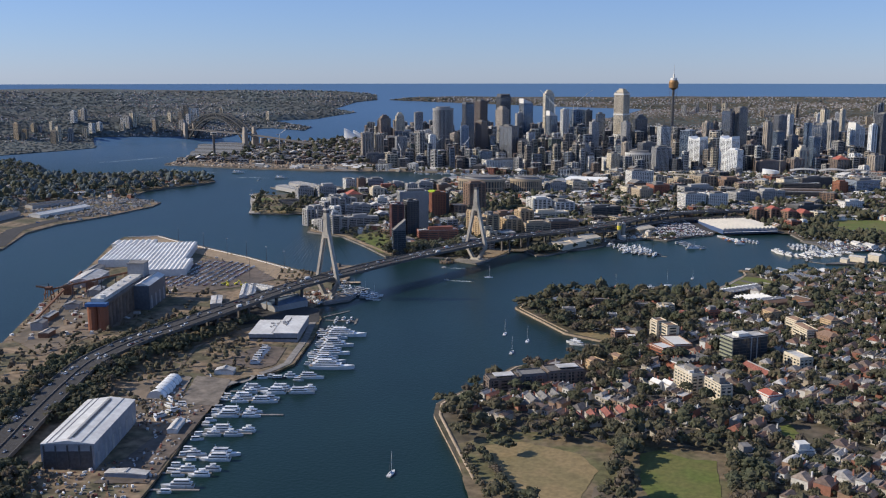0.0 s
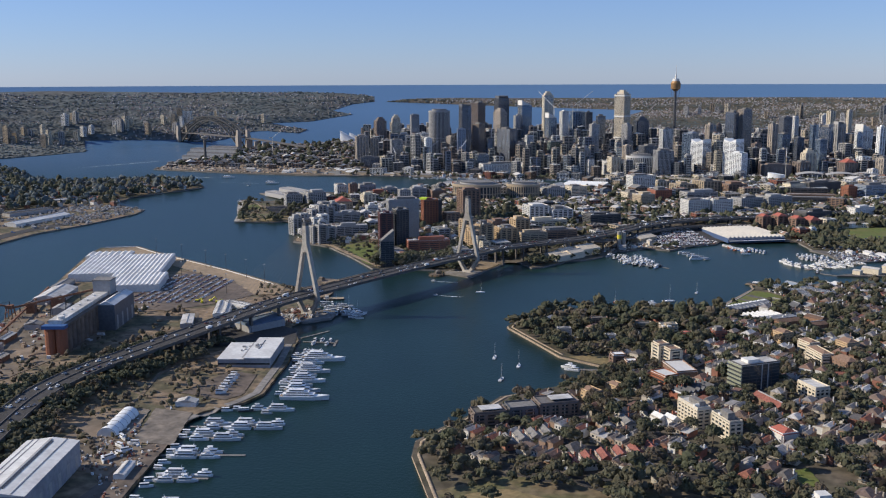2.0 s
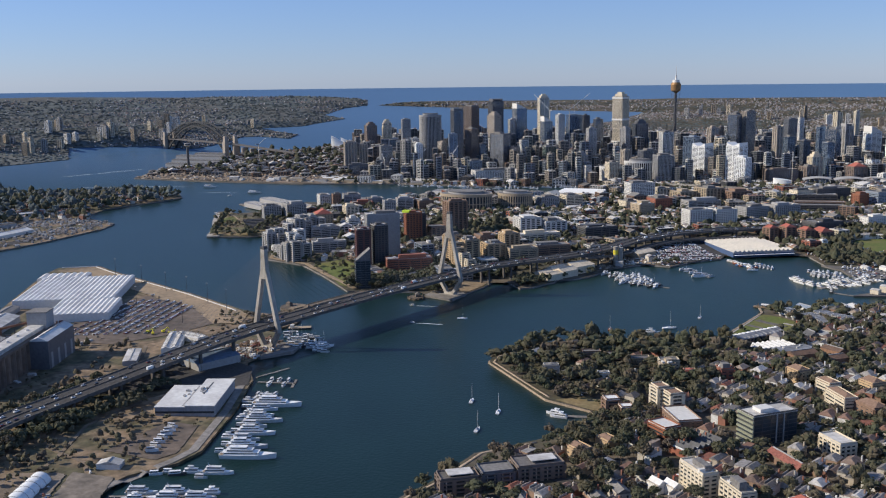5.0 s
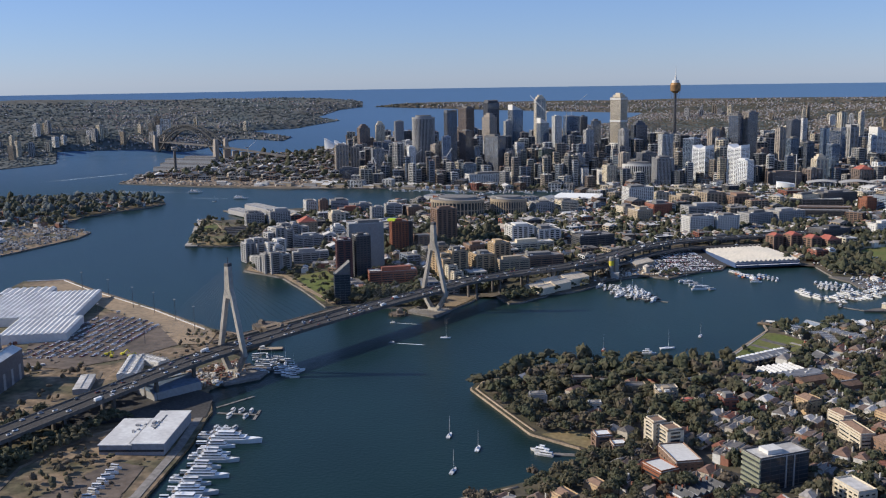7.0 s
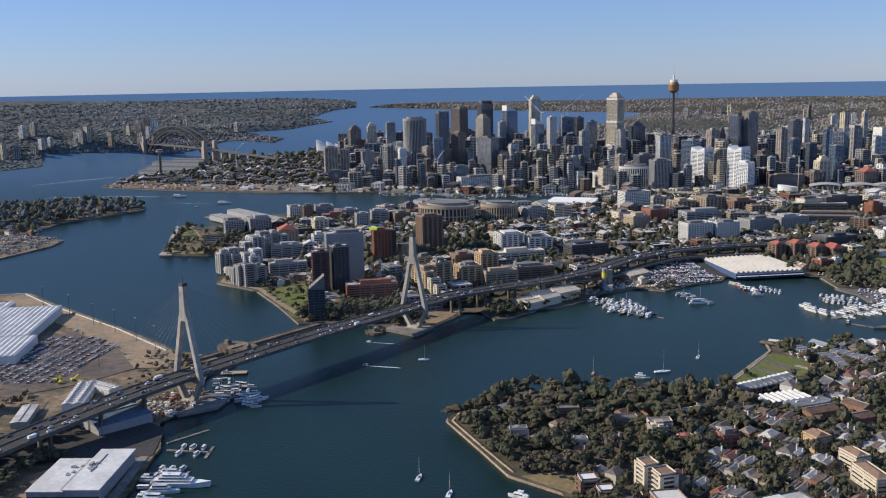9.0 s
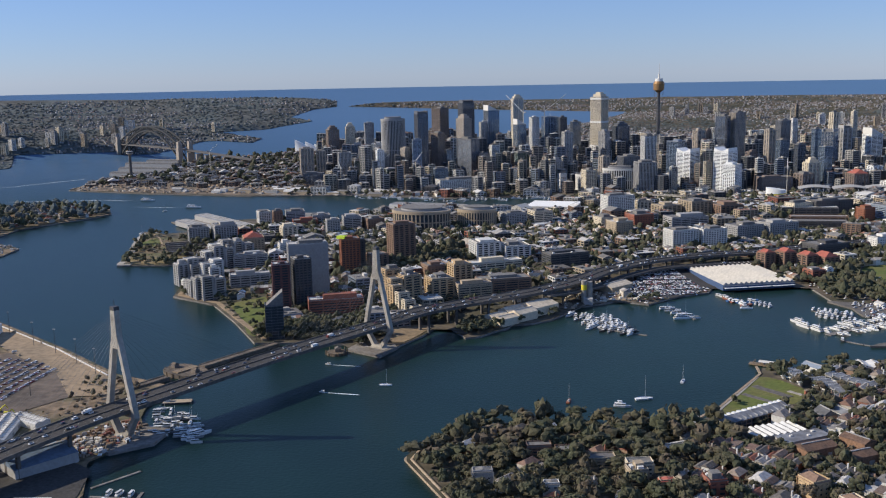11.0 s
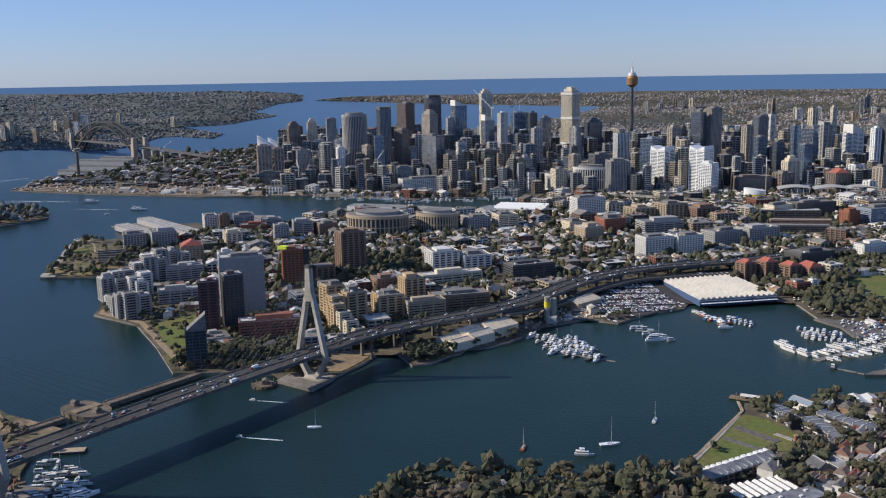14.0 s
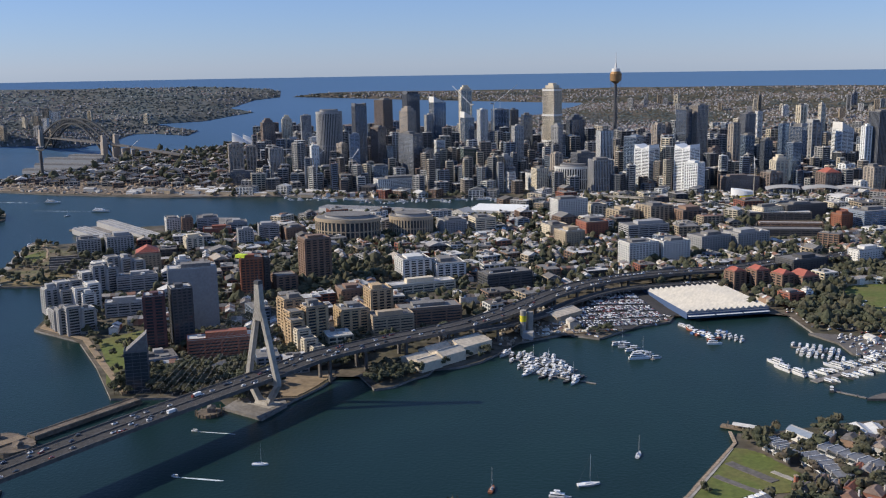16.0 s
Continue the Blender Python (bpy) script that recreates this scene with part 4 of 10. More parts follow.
block(308, 1510, 21, 21, 111, "balcony", CITYTAN, label="tan apartment tower", name="apartment_tower", category="tower", group="city towers", rot=0.50)
block(328, 1524, 9, 9, 113, "grid", CITYBROWN, label="slim brown tower", name="office_tower", category="tower", group="city towers", rot=0.46)
block(361, 1256, 34, 34, 84, "bands", WHITE, top="vee", label="white apartment tower with notched V-shaped crown", name="apartment_tower", category="tower", group="city towers", rot=-0.60)
block(374, 1208, 27, 27, 60, "grid", WHITE, label="white apartment tower below its taller twin", name="apartment_tower", category="tower", group="city towers", rot=-0.55)
block(361, 1512, 25, 25, 145, "glass", DARKCITY, label="tall black glass office tower", name="office_tower", category="tower", group="city towers", rot=-0.55)
block(394, 1533, 26, 26, 153, "fins", CITYTAN, label="tall grey-tan finned tower", name="office_tower", category="tower", group="city towers", rot=0.55)
block(424, 1449, 18, 18, 67, "balcony", CITYBROWN, label="brown apartment tower", name="apartment_tower", category="tower", group="city towers", rot=0.40)
block(463, 1457, 16, 16, 118, "balcony", CITYTAN, label="slim tan apartment tower", name="apartment_tower", category="tower", group="city towers", rot=0.60)
block(508, 1662, 25, 25, 129, "grid", DARKCITY, label="dark brown gridded tower", name="office_tower", category="tower", group="city towers", rot=0.46)
block(495, 1510, 22, 22, 91, "glass", BLUEGREY, BLUEGLASS, label="dark blue glass tower", name="office_tower", category="tower", group="city towers", rot=0.46)
block(547, 1806, 12, 12, 127, "bands", PALE, label="distant pale tower", name="apartment_tower", category="tower", group="city towers", rot=0.42)
block(524, 1409, 18, 18, 87, "glass", DARKCITY, label="black glass office tower", name="office_tower", category="tower", group="city towers", rot=0.40)
block(569, 1508, 16, 16, 117, "glass", BLUEGREY, BLUEGLASS, label="blue-grey glass tower", name="office_tower", category="tower", group="city towers", rot=0.40)
block(593, 1467, 26, 26, 113, "glass", GREY, BLUEGLASS, top="crown", label="grey portal-framed glass tower", name="office_tower", category="tower", group="city towers", rot=-0.55)
block(572, 1360, 20, 20, 86, "glass", BLUEGREY, BLUEGLASS, label="blue glass tower", name="office_tower", category="tower", group="city towers", rot=0.50)
block(631, 1707, 15, 15, 147, "balcony", CREAM, label="slim cream apartment tower", name="apartment_tower", category="tower", group="city towers", rot=0.55)
block(630, 1510, 21, 21, 119, "balcony", GREY, top="crown", label="grey apartment tower with framed crown", name="apartment_tower", category="tower", group="city towers", rot=0.46)
block(692, 1805, 11, 11, 145, "bands", CREAM, label="slim cream tower", name="apartment_tower", category="tower", group="city towers", rot=0.40)
block(694, 1539, 30, 30, 104, "bands", WHITE, top="sail", label="white apartment tower with slanted edge", name="apartment_tower", category="tower", group="city towers", rot=0.55)
block(715, 1406, 13, 13, 116, "balcony", WHITE, label="slim white apartment tower", name="apartment_tower", category="tower", group="city towers", rot=0.42)
block(741, 1414, 30, 30, 145, "fins", DARKCITY, label="dark apartment tower", name="apartment_tower", category="tower", group="city towers", rot=0.50)
block(801, 1463, 28, 28, 122, "balcony", GREY, label="grey apartment tower", name="apartment_tower", category="tower", group="city towers", rot=0.40)
block(840, 1397, 35, 35, 103, "grid", CITYTAN, label="tan apartment tower", name="apartment_tower", category="tower", group="city towers", rot=0.50)
block(538, 1302, 25, 25, 56, "balcony", CREAM, top="steps", label="cream stepped apartment tower", name="apartment_tower", category="tower", group="city towers", rot=0.36)
block(519, 1253, 28, 28, 37, "balcony", CITYBROWN, label="brown brick apartment block", name="apartment_tower", category="tower", group="city towers", rot=0.55)
block(622, 1255, 31, 31, 38, "balcony", CITYBROWN, top="pitch", roof=ROOFRED, label="brown apartment block with tiled roof", name="apartment_tower", category="tower", group="city towers", rot=0.40)
block(663, 1309, 19, 19, 49, "balcony", WHITE, label="white apartment tower", name="apartment_tower", category="tower", group="city towers", rot=0.50)
block(700, 1242, 25, 25, 50, "balcony", CITYTAN, label="tan apartment block", name="apartment_tower", category="tower", group="city towers", rot=0.55)
block(459, 1246, 67, 33, 31, "plain", CITYBROWN, label="broad brown university block", name="office_block", category="tower", group="city towers", rot=0.36)
block(670, 1207, 15, 15, 26, "balcony", PALE, label="pale apartment block", name="apartment_tower", category="tower", group="city towers", rot=0.60)
block(74, 1262, 25, 25, 48, "grid", CREAM, label="cream gridded office block", name="office_block", category="tower", group="city towers", rot=0.55)
block(103, 1308, 17, 17, 71, "balcony", CITYTAN, label="tan apartment tower", name="apartment_tower", category="tower", group="city towers", rot=0.60)
block(14, 1267, 14, 14, 40, "bands", PALE, label="pale banded office block", name="office_block", category="tower", group="city towers", rot=0.55)
block(-42, 1308, 17, 17, 42, "grid", GREY, label="grey gridded office block", name="office_block", category="tower", group="city towers", rot=0.60)
block(-105, 1434, 29, 29, 67, "glass", GREY, GREENGLASS, label="green-grey glass office block", name="office_block", category="tower", group="city towers", rot=0.46)
block(-16, 1391, 24, 24, 49, "grid", GREY, top="steps", label="grey stepped office block", name="office_block", category="tower", group="city towers", rot=0.60)
block(-598, 1322, 50, 25, 28, "bands", DARKCITY, label="low dark waterfront office block", name="office_block", category="tower", group="city towers", rot=0.42)
block(-535, 1309, 38, 19, 23, "bands", GREY, label="low grey waterfront office block", name="office_block", category="tower", group="city towers", rot=0.46)
# the near peninsula
block(-247, 230, 49, 15, 14, "bands", GREY, roof=ROOFWHITE, label="low apartment block with flat pale roof", name="apartment_block", category="apartments", group="peninsula buildings", rot=0.54)
block(-293, 326, 45, 22, 21, "bands", GREY, label="grey apartment row with flat roof", name="apartment_block", category="apartments", group="peninsula buildings", rot=0.60)
block(-146, 101, 17, 17, 56, "balcony", DARKRED, roof=ROOFWHITE, label="dark apartment tower with red balcony stripes", name="apartment_tower", category="apartments", group="peninsula buildings", rot=0.48)
block(-130, 121, 18, 18, 58, "grid", DARK, roof=ROOFWHITE, label="dark gridded apartment tower", name="apartment_tower", category="apartments", group="peninsula buildings", rot=0.66)
block(-142, 170, 45, 20, 65, "fins", GREY, GREY, top="plant", roof=ROOFWHITE, label="tall grey slab tower with streaked concrete face", name="apartment_tower", category="apartments", group="peninsula buildings", rot=0.52)
block(-115, 12, 18, 14, 34, "glass", DARKCITY, top="sail", label="dark glass wedge-shaped apartment building", name="apartment_block", category="apartments", group="peninsula buildings", rot=3.60)
block(-84, 105, 59, 18, 16, "bands", REDBRICK, roof=ROOFWHITE, label="low red and white apartment row", name="apartment_block", category="apartments", group="peninsula buildings", rot=0.48)
block(-137, 300, 23, 23, 46, "grid", ORANGE, label="orange-brown tower shell under construction", name="apartment_tower", category="apartments", group="peninsula buildings", rot=0.48)
block(-123, 310, 5, 5, 43, "plain", DARK, label="dark apartment tower beside building site", name="apartment_tower", category="apartments", group="peninsula buildings", rot=0.48)
block(-90, 377, 30, 24, 54, "balcony", BROWN, label="tan apartment tower with projecting balconies", name="apartment_tower", category="apartments", group="peninsula buildings", rot=0.66)
block(-40, 166, 18, 18, 38, "balcony", OCHRE, label="tan stepped apartment block with balconies", name="apartment_block", category="apartments", group="peninsula buildings", rot=0.74)
block(-16, 161, 20, 20, 34, "balcony", OCHRE, label="tan stepped apartment block with balconies", name="apartment_block", category="apartments", group="peninsula buildings", rot=0.74)
for x, y, w, h in ((-22, 128, 11, 29), (-13, 120, 11, 24), (-4, 113, 11, 19), (6, 107, 10, 14), (-28, 142, 12, 33)):
    block(x, y, w, w + 3, h, "balcony", CREAM if h < 26 else OCHRE, top="none", label="cream stepped apartment wing with deep balconies", name="apartment_wing", category="apartments", group="peninsula buildings", rot=0.74)
block(11, 195, 26, 26, 24, "balcony", OCHRE, label="tan brick apartment row", name="apartment_block", category="apartments", group="peninsula buildings", rot=0.60)
block(20, 260, 22, 22, 26, "balcony", OCHRE, label="tan brick apartment row", name="apartment_block", category="apartments", group="peninsula buildings", rot=0.60)
block(50, 198, 40, 20, 18, "bands", TAN, roof=MIXROOF, label="tan office row with grey metal roof", name="apartment_block", category="apartments", group="peninsula buildings", rot=0.54)
block(77, 243, 62, 25, 16, "bands", BROWN, roof=MIXROOF, label="long brown office row with grey metal roof", name="apartment_block", category="apartments", group="peninsula buildings", rot=0.48)
block(-24, 304, 27, 27, 14, "plain", BROWN, label="brown brick building", name="apartment_block", category="apartments", group="peninsula buildings", rot=0.60)
block(18, 418, 33, 33, 26, "balcony", PALE, label="pale stepped apartment complex", name="apartment_block", category="apartments", group="peninsula buildings", rot=0.54)
block(57, 432, 34, 34, 20, "balcony", PALE, label="pale stepped apartment complex", name="apartment_block", category="apartments", group="peninsula buildings", rot=0.48)
block(40, 364, 77, 19, 9, "bands", CREAM, roof=ROOFWHITE, label="long low building with white curved roof", name="apartment_block", category="apartments", group="peninsula buildings", rot=0.60)
block(133, 390, 55, 27, 20, "bands", DARK, label="dark low building with white roof edge", name="apartment_block", category="apartments", group="peninsula buildings", rot=0.60)
block(43, 757, 32, 32, 26, "bands", CREAM, label="cream office block with yellow top", name="apartment_block", category="apartments", group="peninsula buildings", rot=0.54)
block(165, 871, 51, 30, 39, "grid", PALE, label="pale gridded office block", name="apartment_block", category="apartments", group="peninsula buildings", rot=0.54)
block(207, 913, 24, 24, 24, "balcony", CREAM, label="cream apartment block", name="apartment_block", category="apartments", group="peninsula buildings", rot=0.60)
block(251, 860, 36, 36, 23, "balcony", TAN, label="tan terraced apartment block", name="apartment_block", category="apartments", group="peninsula buildings", rot=0.60)
block(300, 868, 40, 40, 29, "balcony", TAN, label="tan terraced apartment block", name="apartment_block", category="apartments", group="peninsula buildings", rot=0.60)
block(352, 862, 41, 41, 23, "balcony", BROWN, label="brown terraced apartment block", name="apartment_block", category="apartments", group="peninsula buildings", rot=0.48)
block(154, 748, 29, 29, 17, "plain", CREAM, label="low cream building", name="apartment_block", category="apartments", group="peninsula buildings", rot=0.60)
block(184, 657, 30, 30, 23, "plain", TAN, roof=ROOFWHITE, label="brown office block with white roof", name="apartment_block", category="apartments", group="peninsula buildings", rot=0.66)
block(210, 741, 34, 34, 23, "plain", REDBRICK, label="red brick building", name="apartment_block", category="apartments", group="peninsula buildings", rot=0.54)
block(280, 555, 41, 28, 28, "grid", PALE, label="white office building with domed corner", name="apartment_block", category="apartments", group="peninsula buildings", rot=0.54)
block(321, 573, 38, 26, 27, "grid", PALE, label="white office building with pale roof", name="apartment_block", category="apartments", group="peninsula buildings", rot=0.54)
block(371, 635, 48, 29, 23, "grid", GREY, label="grey office row", name="apartment_block", category="apartments", group="peninsula buildings", rot=0.66)
block(421, 662, 51, 31, 23, "grid", GREY, label="grey office row", name="apartment_block", category="apartments", group="peninsula buildings", rot=0.60)
block(285, 734, 63, 32, 20, "bands", GREY, label="low grey office row", name="apartment_block", category="apartments", group="peninsula buildings", rot=0.48)
block(476, 908, 41, 25, 19, "plain", CREAM, label="low cream and orange warehouse", name="apartment_block", category="apartments", group="peninsula buildings", rot=0.60)
block(529, 929, 71, 28, 21, "plain", DARK, label="long dark warehouse", name="apartment_block", category="apartments", group="peninsula buildings", rot=0.48)
block(475, 541, 53, 32, 15, "plain", DARK, roof=ROOFGREY, label="dark low hall with one white end wall", name="apartment_block", category="apartments", group="peninsula buildings", rot=0.60)
block(566, 799, 20, 20, 25, "plain", ORANGE, label="orange-clad building end", name="apartment_block", category="apartments", group="peninsula buildings", rot=0.60)
block(611, 822, 55, 33, 27, "bands", BLUEGREY, BLUEGLASS, label="blue glass institute building", name="apartment_block", category="apartments", group="peninsula buildings", rot=0.54)
block(561, 604, 43, 17, 13, "plain", PALE, label="low pale hall", name="apartment_block", category="apartments", group="peninsula buildings", rot=0.66)
block(390, 442, 15, 15, 21, "balcony", BROWN, top="pitch", roof=ROOFRED, label="red brick apartment block with red hipped roof", name="apartment_block", category="apartments", group="peninsula buildings", rot=0.66)
block(415, 447, 17, 17, 22, "balcony", BROWN, top="pitch", roof=ROOFRED, label="red brick apartment block with red hipped roof", name="apartment_block", category="apartments", group="peninsula buildings", rot=0.60)
block(441, 440, 17, 17, 20, "balcony", BROWN, top="pitch", roof=ROOFRED, label="red brick apartment block with red hipped roof", name="apartment_block", category="apartments", group="peninsula buildings", rot=0.66)
block(464, 450, 23, 23, 16, "balcony", BROWN, top="pitch", roof=ROOFRED, label="red brick apartment block with red hipped roof", name="apartment_block", category="apartments", group="peninsula buildings", rot=0.66)
block(444, 386, 18, 18, 14, "balcony", REDBRICK, label="curved red brick apartment block", name="apartment_block", category="apartments", group="peninsula buildings", rot=0.54)
block(461, 396, 7, 7, 13, "balcony", WHITE, label="white apartment wing", name="apartment_block", category="apartments", group="peninsula buildings", rot=0.54)
block(-456, 726, 20, 30, 22, "grid", PALE, label="white finger wharf apartments", name="apartment_block", category="apartments", group="peninsula buildings", rot=0.60)
block(-422, 710, 15, 15, 25, "plain", BROWN, label="brown brick wharf building", name="apartment_block", category="apartments", group="peninsula buildings", rot=0.60)
block(-400, 737, 32, 38, 24, "bands", GREY, label="grey wharf apartments", name="apartment_block", category="apartments", group="peninsula buildings", rot=0.48)
block(-351, 740, 30, 30, 18, "bands", GREY, label="grey wharf apartments", name="apartment_block", category="apartments", group="peninsula buildings", rot=0.48)
block(-360, 687, 41, 25, 13, "plain", REDBRICK, label="low red brick building", name="apartment_block", category="apartments", group="peninsula buildings", rot=0.48)
block(-331, 549, 22, 22, 21, "balcony", CREAM, label="yellow-cream apartment block", name="apartment_block", category="apartments", group="peninsula buildings", rot=0.66)
block(-471, 512, 30, 30, 26, "grid", GREY, label="grey apartment block", name="apartment_block", category="apartments", group="peninsula buildings", rot=0.60)
block(-429, 520, 34, 34, 28, "grid", GREY, label="grey apartment block", name="apartment_block", category="apartments", group="peninsula buildings", rot=0.66)
block(-273, 403, 18, 18, 22, "bands", PALE, label="pale apartment block", name="apartment_block", category="apartments", group="peninsula buildings", rot=0.60)
block(-270, 587, 20, 20, 27, "grid", GREY, label="grey apartment block", name="apartment_block", category="apartments", group="peninsula buildings", rot=0.54)
block(-341, 440, 29, 29, 25, "plain", TAN, top="pitch", roof=ROOFRED, label="tan building with red tiled roof", name="apartment_block", category="apartments", group="peninsula buildings", rot=0.54)
block(-259, 646, 28, 28, 26, "bands", GREY, label="grey office block", name="apartment_block", category="apartments", group="peninsula buildings", rot=0.48)
block(-222, 651, 28, 28, 22, "plain", BROWN, label="brown brick warehouse", name="apartment_block", category="apartments", group="peninsula buildings", rot=0.66)
block(-1, 741, 35, 35, 24, "grid", GREY, label="grey office block", name="apartment_block", category="apartments", group="peninsula buildings", rot=0.54)
# the southern headland
office = block(337, -420, 36, 17, 21, "glass", DARK, GLASS, roof=ROOFWHITE, top="none", label="six-storey dark glass office block with white roof", name="office_block", category="offices", group="headland buildings", rot=0.62)
for k in range(7):
    m = Mesh()
    m.box(-18.4, 0, 1.0 + 3.3 * k, 1.2, 17.6, 1.5)
    part("end_balcony", m, OLIVE, office, "pale green end balcony band")
m = Mesh()
m.box(-4, 0, 22.6, 11, 9, 2.6)
part("plant_room", m, PALE, office)
for k in (-1, 1):
    m = Mesh()
    m.box(k * 3.0 + 4, -8.75, 1, 0.9, 0.5, 21)
    part("upright", m, GREY, office)
block(262, -366, 9, 11, 19, "balcony", CREAM, roof=BROWN, top="none", label="white balconied apartment block with brown roof", name="apartment_block", category="apartments", group="headland buildings", rot=0.55)
block(272, -374, 10, 12, 17, "balcony", CREAM, roof=BROWN, top="none", label="white balconied apartment block with brown roof", name="apartment_block", category="apartments", group="headland buildings", rot=0.55)
block(279, -398, 17, 31, 8, "plain", BROWN, roof=PALE, top="none", label="low brick hall with white roof", name="apartment_block", category="apartments", group="headland buildings", rot=0.42)
block(268, -430, 13, 18, 11, "bands", ORANGE, roof=PALE, top="none", label="orange brick apartment block with white roof", name="apartment_block", category="apartments", group="headland buildings", rot=0.72)
block(264, -284, 11, 11, 10, "bands", TAN, label="tan brick apartment block", name="apartment_block", category="apartments", group="headland buildings", rot=0.40)
block(311, -295, 11, 11, 12, "plain", REDBRICK, label="red brick apartment block", name="apartment_block", category="apartments", group="headland buildings", rot=0.40)
block(369, -283, 12, 13, 11, "plain", OCHRE, roof=BROWN, top="pitch", label="ochre brick walk-up flats with brown roof", name="apartment_block", category="apartments", group="headland buildings", rot=0.62)
block(389, -311, 10, 16, 10, "bands", CREAM, roof=BROWN, top="pitch", label="cream brick walk-up flats with brown roof", name="apartment_block", category="apartments", group="headland buildings", rot=0.55)
block(395, -340, 10, 27, 10, "bands", CREAM, roof=BROWN, top="pitch", label="long cream brick flats with brown roof", name="apartment_block", category="apartments", group="headland buildings", rot=0.4)
block(414, -357, 13, 20, 8, "plain", BROWN, roof=BROWN, top="pitch", label="brown brick flats with tiled roof", name="apartment_block", category="apartments", group="headland buildings", rot=0.55)
block(422, -304, 13, 14, 10, "bands", OCHRE, roof=BROWN, top="pitch", label="yellow brick walk-up flats", name="apartment_block", category="apartments", group="headland buildings", rot=0.6)
block(351, -542, 12, 14, 7, "plain", PALE, roof=ROOFRED, top="pitch", label="white house with red tiled roof", name="apartment_block", category="apartments", group="headland buildings", rot=0.6)
block(214, -477, 10, 14, 8, "plain", OCHRE, roof=BROWN, top="pitch", label="tan gabled house above the bay", name="apartment_block", category="apartments", group="headland buildings", rot=0.8)
block(231, -455, 9, 12, 7, "plain", OCHRE, roof=BROWN, top="pitch", label="tan gabled house above the bay", name="apartment_block", category="apartments", group="headland buildings", rot=0.8)
block(226, -375, 10, 10, 11, "balcony", BROWN, roof=WHITE, top="none", label="brown stepped apartment block with pale roof", name="apartment_block", category="apartments", group="headland buildings", rot=0.40)
block(238, -383, 9, 9, 8, "balcony", BROWN, roof=WHITE, top="none", label="brown stepped apartment block with pale roof", name="apartment_block", category="apartments", group="headland buildings", rot=0.40)
for x, y, w, d, wall, loft in ((147, -543, 24, 13, CITYBROWN, (1, 16)), (168, -529, 20, 14, DARKCITY, (0, 0)), (192, -513, 30, 17, CITYBROWN, (3, 17))):
    flats = block(x, y, w, d, 10, "balcony", wall, roof=MIXROOF, top="none", label="dark brick waterfront apartments with set-back top floor", name="apartment_block", category="apartments", group="headland buildings", rot=0.5)
    if loft[1]:
        m = Mesh()
        m.box(loft[0], 0, 10.6, loft[1] - 3, 7, 2.4)
        top_floor = part("top_floor", m, GLASS, flats)
        m = Mesh()
        m.box(loft[0], 0, 13, loft[1], 10, 0.45)
        part("canopy_roof", m, ROOFWHITE, top_floor, "thin white overhanging roof")
    for k in range(4):
        m = Mesh()
        m.box(-w / 2 + w * (k + 0.5) / 4, -d / 2 - 0.3, 0, 0.5, 1.6, 10.4)
        part("fin_wall", m, CITYTAN, flats)
block(292, -518, 10, 25, 15, "grid", CREAM, roof=ROOFWHITE, label="cream apartment slab with white roof", name="apartment_block", category="apartments", group="headland buildings", rot=0.57)
block(314, -541, 9, 23, 14, "grid", CREAM, label="cream walk-up apartment slab", name="apartment_block", category="apartments", group="headland buildings", rot=0.52)
block(380, -442, 12, 21, 11, "grid", CREAM, roof=ROOFWHITE, top="none", label="cream apartment block with white roof", name="apartment_block", category="apartments", group="headland buildings", rot=0.55)
block(330, -669, 12, 12, 9, "plain", TAN, label="tan brick house", name="apartment_block", category="apartments", group="headland buildings", rot=0.40)
block(364, -652, 11, 11, 7, "plain", PALE, label="pale house with flat roof", name="apartment_block", category="apartments", group="headland buildings", rot=0.40)
# curved hotels and casino
drum_block(-145, 676, 49, 34, 34, TAN, label="broad tan drum-shaped casino hotel with vertical fins", name="hotel_drum", group="peninsula buildings")
drum_block(-58, 714, 33, 23, 32, TAN, label="tan drum-shaped hotel with vertical fins", name="hotel_drum", group="peninsula buildings")
drum_block(-440, 1472, 30, 20, 150, GREY, 0.4, 48, "broad curved grey office tower with vertical ribs", "office_tower", "city towers")
drum_block(74, 1296, 33, 16, 34, PALE, label="curved white waterfront hotel", name="curved_hotel", group="city towers")
drum_block(138, 1284, 36, 16, 48, PALE, label="tall curved white waterfront hotel", name="curved_hotel", group="city towers")
block(196, -247, 16, 8, 7, "bands", BROWN, top="none", label="brown flat-roofed apartments among trees", name="apartment_block", category="apartments", group="headland buildings", rot=0.30)
block(217, -248, 18, 9, 6, "bands", BROWN, top="none", label="brown flat-roofed apartments among trees", name="apartment_block", category="apartments", group="headland buildings", rot=0.30)
block(239, -262, 19, 10, 7, "bands", TAN, top="none", roof=MIXROOF, label="tan flat-roofed apartments among trees", name="apartment_block", category="apartments", group="headland buildings", rot=0.30)
block(265, -273, 16, 8, 10, "bands", CREAM, top="none", label="cream walk-up apartments among trees", name="apartment_block", category="apartments", group="headland buildings", rot=0.30)
block(168, -300, 12, 6, 10, "plain", GREY, top="pitch", label="grey gabled house among trees", name="apartment_block", category="apartments", group="headland buildings", rot=0.30)
block(213, -305, 9, 5, 6, "plain", PALE, top="pitch", label="pale gabled house among trees", name="apartment_block", category="apartments", group="headland buildings", rot=0.30)
block(283, -296, 9, 5, 9, "plain", TAN, top="pitch", roof=ROOFRED, label="tan house with red tiled roof", name="apartment_block", category="apartments", group="headland buildings", rot=0.30)
